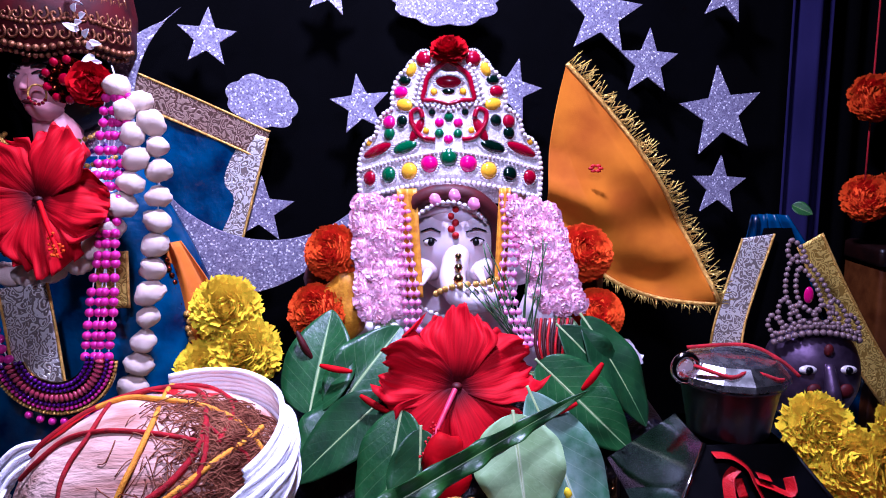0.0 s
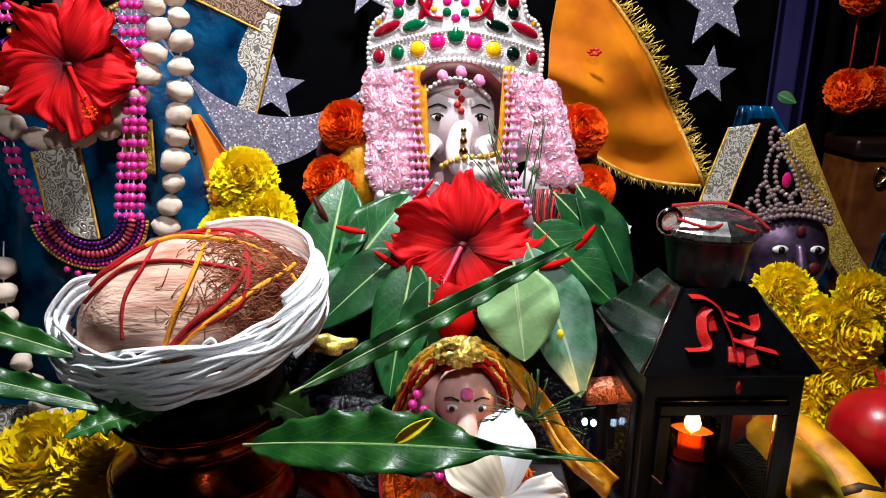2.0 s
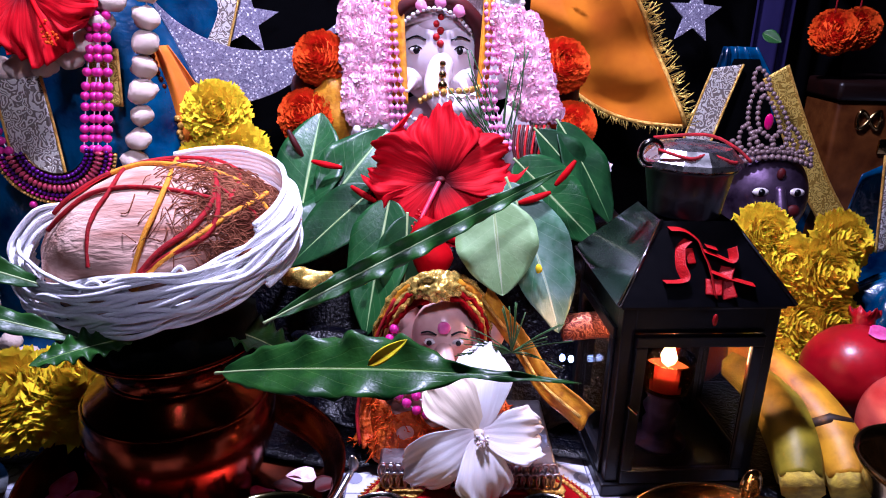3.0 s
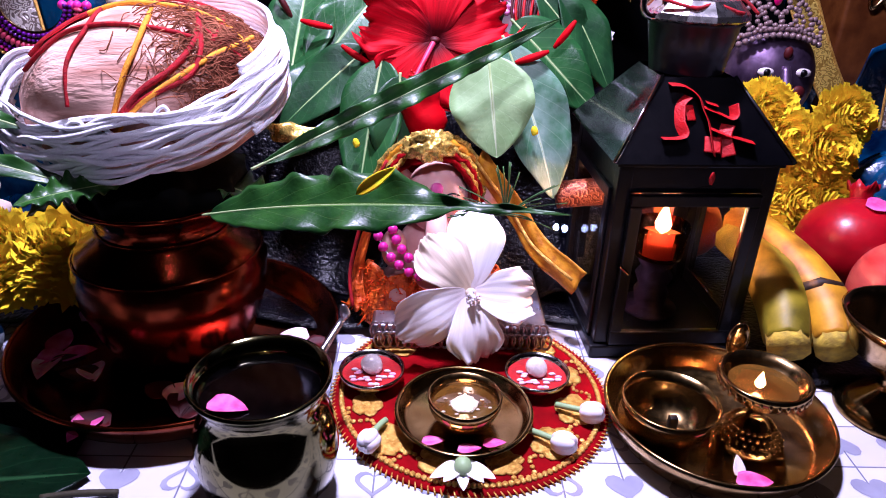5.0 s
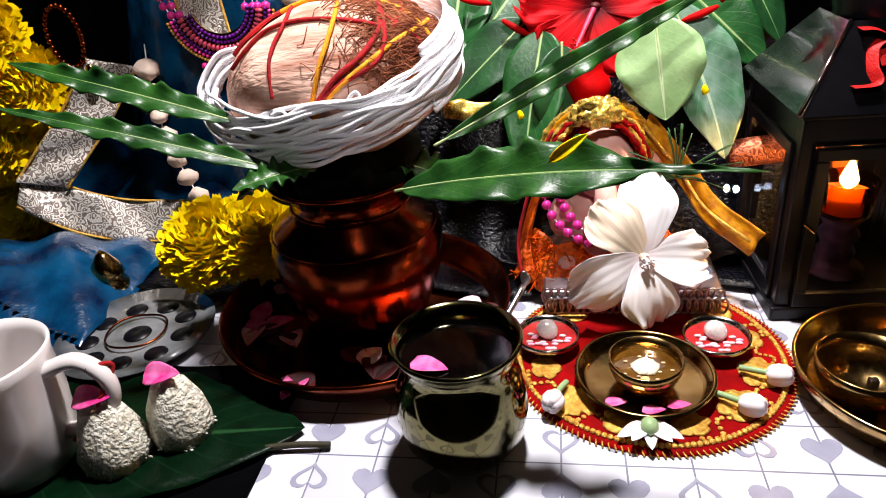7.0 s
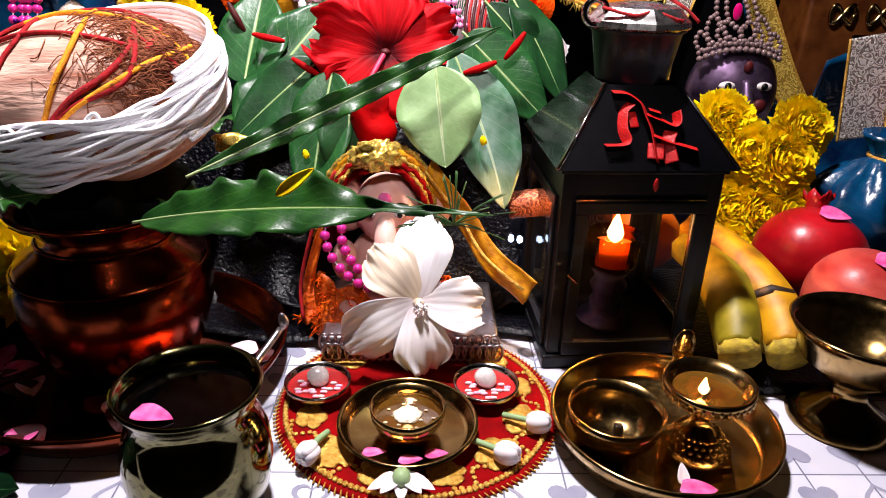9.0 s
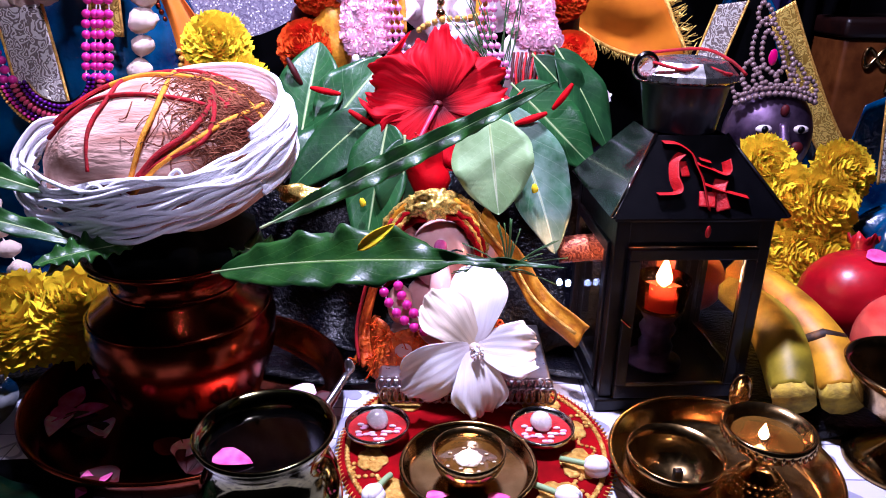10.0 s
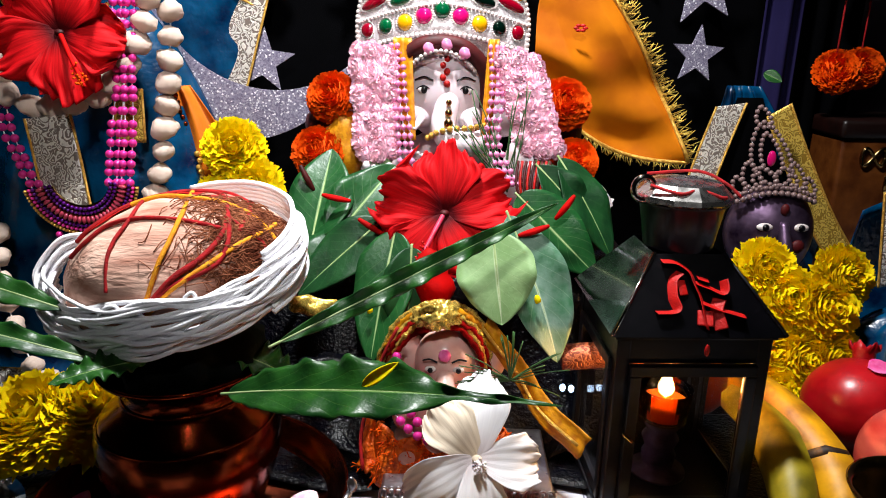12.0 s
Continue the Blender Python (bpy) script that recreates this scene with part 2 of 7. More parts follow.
# banana leaf green sunk to near-black, with the shade round the sweets in it
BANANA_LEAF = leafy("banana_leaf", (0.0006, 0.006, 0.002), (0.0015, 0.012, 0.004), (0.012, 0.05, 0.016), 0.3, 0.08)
RED_PETAL = M("red_petal", (0.62, 0.002, 0.006), (0.38, 0.001, 0.003), 45, 0.7, bump=0.25, fine=260, spec=0.1)
RED_HIBISCUS = petal_skin("red_hibiscus_petal", (0.06, 0.0, 0.002), (0.56, 0.002, 0.006), (0.34, 0.001, 0.003))
WHITE_HIBISCUS = petal_skin("white_hibiscus_petal", (0.82, 0.74, 0.76), (0.88, 0.86, 0.87), (0.82, 0.79, 0.82), bump=0.12)
CREAM_PETAL = petal_skin("cream_petal", (0.8, 0.66, 0.5), (0.82, 0.7, 0.55), (0.74, 0.6, 0.45), bump=0.12)
DARK_RED = M("dark_red_stain", (0.16, 0.003, 0.008), (0.07, 0.001, 0.004), 60, 0.6)
WHITE_PETAL = M("white_petal", (0.86, 0.82, 0.83), (0.78, 0.72, 0.74), 40, 0.5, bump=0.3, fine=240, sub=0.2)
PINK_PETAL = M("pink_petal", (0.93, 0.52, 0.68), (0.97, 0.86, 0.88), 160, 0.7, bump=0.2, fine=400, sub=0.1, random=0.12, spec=0.15)
STAMEN = M("pink_stamen", (0.7, 0.1, 0.2), (0.6, 0.06, 0.12), 90, 0.5, bump=0.2)
MAGENTA = M("magenta_petal", (0.7, 0.05, 0.3), (0.85, 0.3, 0.55), 90, 0.5, bump=0.2)
ORANGE_PETAL = M("orange_marigold", (0.88, 0.2, 0.004), (0.68, 0.1, 0.003), 110, 0.7, bump=0.3, fine=500, random=0.15, spec=0.1)
YELLOW_PETAL = M("yellow_marigold", (0.96, 0.82, 0.02), (0.88, 0.66, 0.012), 110, 0.7, spec=0.1, bump=0.3, fine=500, random=0.12, sub=0.35)
PEARL_PINK = M("pink_pearl", (0.78, 0.1, 0.42), (0.7, 0.07, 0.36), 60, 0.2, 0.25, bump=0.0, coat=0.6)
PEARL_PALE = M("pale_pink_pearl", (0.85, 0.4, 0.6), (0.8, 0.34, 0.55), 60, 0.2, 0.15, bump=0.0, coat=0.6)
PEARL_WHITE = M("white_pearl", (0.85, 0.8, 0.78), (0.72, 0.64, 0.62), 80, 0.25, 0.1, bump=0.0, coat=0.5)
MAKHANA = M("puffed_seed", (0.8, 0.68, 0.6), (0.68, 0.5, 0.4), 90, 0.8, bump=0.6, fine=420, random=0.1, spread=(0.5, 0.75))
COIR = M("coconut_husk", (0.78, 0.57, 0.48), (0.42, 0.2, 0.14), 46, 0.9, bump=0.9, fine=230, stretch=(0.3, 1.6, 1.6), depth=0.0016, spread=(0.38, 0.72), spec=0.1)
FIBRE = M("coir_fibre", (0.42, 0.2, 0.12), (0.2, 0.07, 0.04), 80, 0.9, spec=0.1)
# pinkish-brown tiara pearl, darker than PEARL_WHITE
BROWN_PEARL = M("brown_pearl", (0.36, 0.26, 0.25), (0.24, 0.17, 0.17), 80, 0.3, 0.1, bump=0.0, coat=0.3)
DARK_SILVER = M("tarnished_silver", (0.24, 0.17, 0.25), (0.07, 0.04, 0.08), 45, 0.38, 0.8, bump=0.3, fine=160)
COTTON = M("white_cotton_thread", (0.96, 0.95, 0.97), (0.9, 0.89, 0.93), 90, 0.85, bump=0.7, fine=900)
RED_THREAD = M("red_thread", (0.5, 0.006, 0.02), (0.3, 0.003, 0.01), 200, 0.8, bump=0.6, fine=1200)
YELLOW_THREAD = M("yellow_thread", (0.85, 0.45, 0.03), (0.7, 0.3, 0.02), 200, 0.8, bump=0.6, fine=1200)
MARBLE = M("painted_white_marble", (0.85, 0.78, 0.8), (0.75, 0.62, 0.66), 30, 0.3, bump=0.05, coat=0.3, sub=0.1)
PINK_PLASTER = M("pale_pink_plaster", (0.8, 0.56, 0.5), (0.66, 0.4, 0.36), 40, 0.3, bump=0.05, coat=0.3, sub=0.1)
SKIN_PAINT = M("painted_plaster", (0.84, 0.5, 0.5), (0.66, 0.3, 0.33), 30, 0.42, bump=0.05)
INK = M("black_paint", (0.01, 0.008, 0.012), None, 80, 0.3)
GEM_RED = M("red_gem", (0.42, 0.006, 0.05), (0.3, 0.004, 0.03), 80, 0.12, bump=0.0, coat=1.0)
GEM_PINK = M("pink_gem", (0.75, 0.02, 0.26), (0.6, 0.015, 0.2), 80, 0.12, bump=0.0, coat=1.0)
GEM_GREEN = M("green_gem", (0.005, 0.2, 0.09), (0.004, 0.12, 0.05), 80, 0.12, bump=0.0, coat=1.0)
GEM_DARK = M("dark_green_gem", (0.004, 0.03, 0.02), None, 80, 0.1, bump=0.0, coat=1.0)
GEM_YELLOW = M("yellow_gem", (0.85, 0.55, 0.02), (0.75, 0.42, 0.01), 80, 0.14, bump=0.0, coat=1.0)
CROWN_BASE = glitter("crown_silver", (0.55, 0.48, 0.5), (0.85, 0.8, 0.8))
CERAMIC = M("white_ceramic", (0.8, 0.77, 0.76), (0.74, 0.7, 0.69), 15, 0.2, bump=0.03, coat=0.5)
PLATE_GLASS = M("smoky_glass", (0.3, 0.31, 0.32), (0.16, 0.17, 0.17), 40, 0.1, bump=0.05, coat=0.6)
GILT = M("gilt_wood", (0.24, 0.1, 0.03), (0.14, 0.05, 0.015), 40, 0.35, 0.3, bump=0.3, fine=200)
COCONUT_FLAKE = M("grated_coconut", (0.84, 0.82, 0.74), (0.66, 0.62, 0.52), 150, 0.8, bump=1.0, fine=330, depth=0.004)
POMEGRANATE = M("pomegranate_skin", (0.5, 0.02, 0.035), (0.34, 0.008, 0.02), 22, 0.32, bump=0.15, fine=200)
POM_PINK = M("pale_pomegranate_skin", (0.6, 0.16, 0.12), (0.45, 0.05, 0.05), 26, 0.38, bump=0.2, fine=180, stretch=(1, 1, 3))
BANANA = M("banana_skin", (0.72, 0.42, 0.015), (0.3, 0.14, 0.01), 36, 0.5, bump=0.2, fine=150)
BANANA_GREEN = M("greenish_banana_skin", (0.46, 0.38, 0.03), (0.2, 0.17, 0.015), 34, 0.5, bump=0.2, fine=150)
BANANA_ROT = M("banana_bruise", (0.06, 0.03, 0.01), (0.3, 0.16, 0.02), 60, 0.6, spread=(0.5, 0.7))
BANANA_TIP = M("banana_stub", (0.7, 0.55, 0.1), (0.4, 0.3, 0.08), 120, 0.8, bump=0.8, fine=260)
# curtain cloth with the dim violet light of the coloured lamps painted in
VIOLET_LIT_CURTAIN = M("violet_lit_curtain", (0.045, 0.036, 0.11), (0.03, 0.024, 0.085), 8, 0.9, bump=0.1, fine=300, spec=0.1)
PALE_WALL = M("pale_wall_paint", (0.4, 0.36, 0.4), (0.34, 0.31, 0.36), 8, 0.8, bump=0.1, fine=120)
ROOM_PAINT = M("room_paint", (0.07, 0.06, 0.07), (0.05, 0.045, 0.05), 4, 0.85, bump=0.1, fine=80)
WOOD = M("red_brown_wood", (0.035, 0.009, 0.005), (0.018, 0.005, 0.003), 14, 0.4, bump=0.3, fine=160, stretch=(0.3, 3, 3))
SHEET = tiled_sheet()
HEART_PRINT = M("grey_print", (0.42, 0.42, 0.5), (0.36, 0.36, 0.44), 60, 0.35, bump=0.05)
AMBER_GLASS = glass("amber_glass", (1.0, 0.5, 0.12), 0.08)
PANE = glass("lantern_glass", (0.9, 0.92, 0.92))
FLAME = glowing("flame", (1.0, 0.5, 0.12), 45.0)
# emission that imitates blue-white glints on the dark drapery
GLINT_GLOW = glowing("glint", (0.45, 0.65, 1.0), 7.0)
WAX = M("candle_wax", (0.85, 0.28, 0.04), (0.75, 0.2, 0.03), 60, 0.5, sub=0.3)
OIL = M("oil", (0.2, 0.12, 0.03), (0.12, 0.06, 0.015), 40, 0.05, bump=0.03, coat=1.0)
DARK_WATER = M("dark_water", (0.004, 0.004, 0.005), None, 10, 0.03, bump=0.0)


# ---- mesh helpers ----
def mesh_of(name, bm, mats, smooth=True):
    me = bpy.data.meshes.new(name)
    bm.to_mesh(me)
    bm.free()
    for m in mats if isinstance(mats, (list, tuple)) else (mats,):
        me.materials.append(m)
    if smooth:
        me.polygons.foreach_set("use_smooth", [True] * len(me.polygons))
    return me


def part(name, bm, material, parent, label="", smooth=True):
    """One mesh under a thing or a part; built in world metres, or in the thing's own if it stands at the origin."""
    me = bm if isinstance(bm, bpy.types.Mesh) else mesh_of(name, bm, material, smooth)
    ob = new(name, me)
    ob.parent = parent
    if parent.parent is None:
        ob.location = -parent.location
    return tagged(ob, label) if label else ob


def thing(name, label, category, at=(0, 0, 0), group="", kind=""):
    ob = new(name)
    ob.empty_display_size = 0.01
    ob.location = at
    return tagged(ob, label, category, group, kind)


def solo(name, bm, material, label, category, at=None, group="", kind="", smooth=True):
    """A thing that is one mesh; at: moves the mesh there."""
    me = bm if isinstance(bm, bpy.types.Mesh) else mesh_of(name, bm, material, smooth)
    ob = new(name, me)
    if at is not None:
        ob.matrix_basis = at if isinstance(at, Matrix) else Matrix.Translation(at)
    return tagged(ob, label, category, group, kind)


def join(bm, other, m=None, index=0):
    """Adds a bmesh to another and frees it."""
    if m is not None:
        bmesh.ops.transform(other, matrix=m, verts=other.verts)
    uv_to, uv_from = bm.loops.layers.uv.verify(), other.loops.layers.uv.verify()
    seen = {v: bm.verts.new(v.co) for v in other.verts}
    for f in other.faces:
        g = bm.faces.new([seen[v] for v in f.verts])
        g.material_index = index
        for l, k in zip(g.loops, f.loops):
            l[uv_to].uv = k[uv_from].uv
    other.free()
    return bm


def lathe(profile, seg=48, wobble=0.0):
    bm = bmesh.new()
    rings = []
    for r, z in profile:
        if r < 1e-6:
            rings.append([bm.verts.new((0, 0, z))])
        else:
            rings.append([bm.verts.new((r * math.cos(2 * math.pi * i / seg) * (1 + wobble * math.sin(i * 2.4)), r * math.sin(2 * math.pi * i / seg), z)) for i in range(seg)])
    for a, b in zip(rings, rings[1:]):
        for i in range(seg):
            j = (i + 1) % seg
            q = [a[i % len(a)], a[j % len(a)], b[j % len(b)], b[i % len(b)]]
            q = list(dict.fromkeys(q))
            if len(q) > 2:
                bm.faces.new(q)
    return bm


def smooth_path(pts, per=6):
    pts = [Vector(p) for p in pts]
    if len(pts) < 3:
        return [pts[0].lerp(pts[-1], i / per) for i in range(per + 1)]
    out = []
    for i in range(len(pts) - 1):
        p0, p1, p2, p3 = pts[max(i - 1, 0)], pts[i], pts[i + 1], pts[min(i + 2, len(pts) - 1)]
        for k in range(per):
            t = k / per
            out.append(0.5 * ((2 * p1) + (p2 - p0) * t + (2 * p0 - 5 * p1 + 4 * p2 - p3) * t * t + (3 * p1 - p0 - 3 * p2 + p3) * t ** 3))
    return out + [pts[-1]]


def tube(pts, r, seg=8, per=6, flat=1.0, taper=None):
    """A round or flattened cord along a smooth path; taper(u) scales its radius."""
    path = smooth_path(pts, per) if per else [Vector(p) for p in pts]
    bm = bmesh.new()
    rings = []
    side = None
    for i, p in enumerate(path):
        d = (path[min(i + 1, len(path) - 1)] - path[max(i - 1, 0)]).normalized()
        if side is None:
            side = d.cross(Vector((0, 0, 1)) if abs(d.z) < 0.9 else Vector((1, 0, 0))).normalized()
        side = (side - d * side.dot(d)).normalized()
        up = side.cross(d)
        k = r * (taper(i / (len(path) - 1)) if taper else 1)
        rings.append([bm.verts.new(p + k * (math.cos(2 * math.pi * j / seg) * side + flat * math.sin(2 * math.pi * j / seg) * up)) for j in range(seg)])
    for a, b in zip(rings, rings[1:]):
        for j in range(seg):
            bm.faces.new((a[j], a[(j + 1) % seg], b[(j + 1) % seg], b[j]))
    bm.faces.new(rings[0][::-1])
    bm.faces.new(rings[-1])
    return bm


def sheet(fn, nu, nv, thick=0.0):
    """A cloth or blade: fn(u, v) gives its points; u and v are also its own coordinates."""
    bm = bmesh.new()
    uv = bm.loops.layers.uv.verify()
    g = [[bm.verts.new(fn(i / nu, j / nv)) for j in range(nv + 1)] for i in range(nu + 1)]
    for i in range(nu):
        for j in range(nv):
            f = bm.faces.new((g[i][j], g[i + 1][j], g[i + 1][j + 1], g[i][j + 1]))
            for l, (a, b) in zip(f.loops, ((i, j), (i + 1, j), (i + 1, j + 1), (i, j + 1))):
                l[uv].uv = (a / nu, b / nv)
    if thick:
        bm.normal_update()
        bmesh.ops.solidify(bm, geom=bm.faces[:], thickness=thick)
    return bm


def ball(radii, at=(0, 0, 0), seg=20, rough=0.0, grain=20.0, seed=0):
    bm = bmesh.new()
    bmesh.ops.create_uvsphere(bm, u_segments=seg, v_segments=max(6, seg * 2 // 3), radius=1)
    for v in bm.verts:
        c = Vector((v.co.x * radii[0], v.co.y * radii[1], v.co.z * radii[2]))
        if rough:
            c *= 1 + rough * noise.noise(c * grain + Vector((seed * 3.7, seed, 0)))
        v.co = c + Vector(at)
    return bm


def block(size, at=(0, 0, 0), bevel=0.0, segs=2):
    bm = bmesh.new()
    bmesh.ops.create_cube(bm, size=1)
    bmesh.ops.scale(bm, vec=size, verts=bm.verts)
    if bevel:
        bmesh.ops.bevel(bm, geom=bm.edges[:], offset=bevel, segments=segs, affect="EDGES", profile=0.6)
    bmesh.ops.translate(bm, vec=at, verts=bm.verts)
    return bm


def plate(outline, thick, bevel=0.0):
    """A flat piece in x and z with thickness along y, from an outline."""
    bm = bmesh.new()
    f = bm.faces.new([bm.verts.new((x, 0, z)) for x, z in outline])
    bm.normal_update()
    if f.normal.y > 0:
        f.normal_flip()
    r = bmesh.ops.extrude_face_region(bm, geom=[f])
    bmesh.ops.translate(bm, vec=(0, thick, 0), verts=[v for v in r["geom"] if isinstance(v, bmesh.types.BMVert)])
    bmesh.ops.recalc_face_normals(bm, faces=bm.faces[:])
    if bevel:
        bmesh.ops.bevel(bm, geom=bm.edges[:], offset=bevel, segments=2, affect="EDGES")
    return bm


def aim(at, z_axis, y_hint=(0, 0, 1)):
    """The pose whose z axis points along z_axis and whose y axis leans to y_hint."""
    z = Vector(z_axis).normalized()
    x = Vector(y_hint).cross(z).normalized()
    y = z.cross(x)
    return Matrix.Translation(at) @ Matrix((x, y, z)).transposed().to_4x4()


def beads(pts, r, gap=2.05, seg=10, jitter=0.0):
    """A string of round beads along a path, joined."""
    path = smooth_path(pts, 10)
    bm, todo, last = bmesh.new(), 0.0, path[0]
    rnd = random.Random(len(pts) * 7 + int(r * 1e5))
    for p in path:
        todo += (p - last).length
        last = p
        if todo >= r * gap or p is path[0]:
            todo = 0.0
            o = Vector((rnd.uniform(-1, 1), rnd.uniform(-1, 1), rnd.uniform(-1, 1))) * jitter
            join(bm, ball((r, r, r), p + o, seg))
    return bm


def bead_string(name, pts, r, material, parent, label="", gap=2.05, jitter=0.0):
    """A thread with single round beads on it, each a part that shares one mesh."""
    strand = part(name, tube(pts, r * 0.15, 5, 6), COTTON, parent, label)
    key = (material.name, round(r, 5))
    if key not in BEADS:
        BEADS[key] = mesh_of("bead", ball((r, r, r), (0, 0, 0), 12), material)
    path, todo, last = smooth_path(pts, 12), r * gap, None
    rnd = random.Random(len(pts) * 7 + int(r * 1e5))
    for p in path:
        todo += (p - last).length if last else 0
        last = p
        if todo >= r * gap:
            todo = 0.0
            ob = part("bead", BEADS[key], None, strand)
            ob.location = p + Vector((rnd.uniform(-1, 1), rnd.uniform(-1, 1), rnd.uniform(-1, 1))) * jitter
    return strand


BEADS = {}


def pom(r, petals, seed, length=0.55, ruffle=0.25, squash=0.75, half=True, core=0.78):
    """A full, many-petalled flower head that faces +z."""
    bm = bmesh.new()
    rnd = random.Random(seed)
    for i in range(petals):
        u = (i + 0.5) / petals
        lat = math.acos(1 - u * (1.25 if half else 1.9))
        lon = i * 2.39996 + rnd.uniform(-0.3, 0.3)
        d = Vector((math.sin(lat) * math.cos(lon), math.sin(lat) * math.sin(lon), math.cos(lat) * squash))
        t = Vector((-math.sin(lon), math.cos(lon), 0))
        n = d.cross(t)
        size = r * length * rnd.uniform(0.75, 1.1)
        w = size * rnd.uniform(0.45, 0.65)
        start = d * (r - size)
        rows = []
        curl = rnd.uniform(0.1, 0.5)
        for k, (a, wid) in enumerate(((0, 0.35), (0.55, 0.9), (1, 0.75))):
            c = start + d * size * a + n * size * curl * a * a
            rows.append([bm.verts.new(c + t * w * wid * s + d * size * ruffle * rnd.uniform(-0.5, 0.5) * a) for s in (-1, 0, 1)])
        for a, b in zip(rows, rows[1:]):
            for j in (0, 1):
                bm.faces.new((a[j], a[j + 1], b[j + 1], b[j]))
    join(bm, ball((r * core, r * core, r * core * squash), seg=14, rough=0.15, grain=4 / r))
    return bm


def blade_at(base, tip, width, up, droop=0.0, fold=0.15, wave=0.0, waves=5, blunt=0.8, twist=0.0, serrate=0.0, tail=0.0):
    """The surface of a leaf: u runs from stalk to tip, v across; tail narrows the outer part to a thin end."""
    base, tip, up = Vector(base), Vector(tip), Vector(up).normalized()
    d = tip - base
    side0 = d.cross(up).normalized()
    nrm0 = side0.cross(d).normalized()
    seed = base.x * 90 + tip.z * 50

    def at(u, v):
        s = 2 * v - 1
        turn = twist * u
        side = side0 * math.cos(turn) + nrm0 * math.sin(turn)
        nrm = nrm0 * math.cos(turn) - side0 * math.sin(turn)
        w = width / 2 * max(0.0, math.sin(math.pi * min(1, u ** blunt))) ** 0.75
        k = min(1, max(0, (u - 0.58) / 0.16))
        w *= 1 - tail * k * k * (3 - 2 * k)
        uneven = 0.6 + 0.9 * noise.noise(Vector((u * waves * 0.9, s * 0.7, seed)))
        w *= 1 + serrate * (2 * abs((u * waves * 2 + 0.35 * (s > 0)) % 1 - 0.5) - 0.5) * abs(s) * uneven + 0.05 * noise.noise(Vector((u * 6, s * 0.6, seed + 7)))
        bend = -droop * u * u + droop * u * 0.4
        rip = wave * math.sin(u * waves * 2 * math.pi + (0 if s > 0 else 1.4)) * s * s * math.sin(math.pi * u) * (0.5 + uneven)
        return base + d * u + side * s * w + nrm * (bend + abs(s) * w * fold * 2 + rip)
    return at


def leaf_blade(*shape, nu=24, **more):
    return sheet(blade_at(*shape, **more), nu, 8, 0.0004)


def whole_leaf(name, label, group, material, *shape, nu=40, rib=0.0011, **more):
    """A leaf of two parts: the blade and the raised midrib that runs on into a short stalk."""
    at = blade_at(*shape, **more)
    th = thing(name, label, "leaf", shape[0], group)
    part("blade", sheet(at, nu, 10, 0.0004), material, th)
    line = [at(i / 20, 0.5) for i in range(20)]
    line = [line[0] * 1.6 - line[1] * 0.6] + line
    part("midrib", tube(line, rib, 6, 2, taper=lambda u: 1.25 - u), RIB, th, "pale raised midrib")
    return th


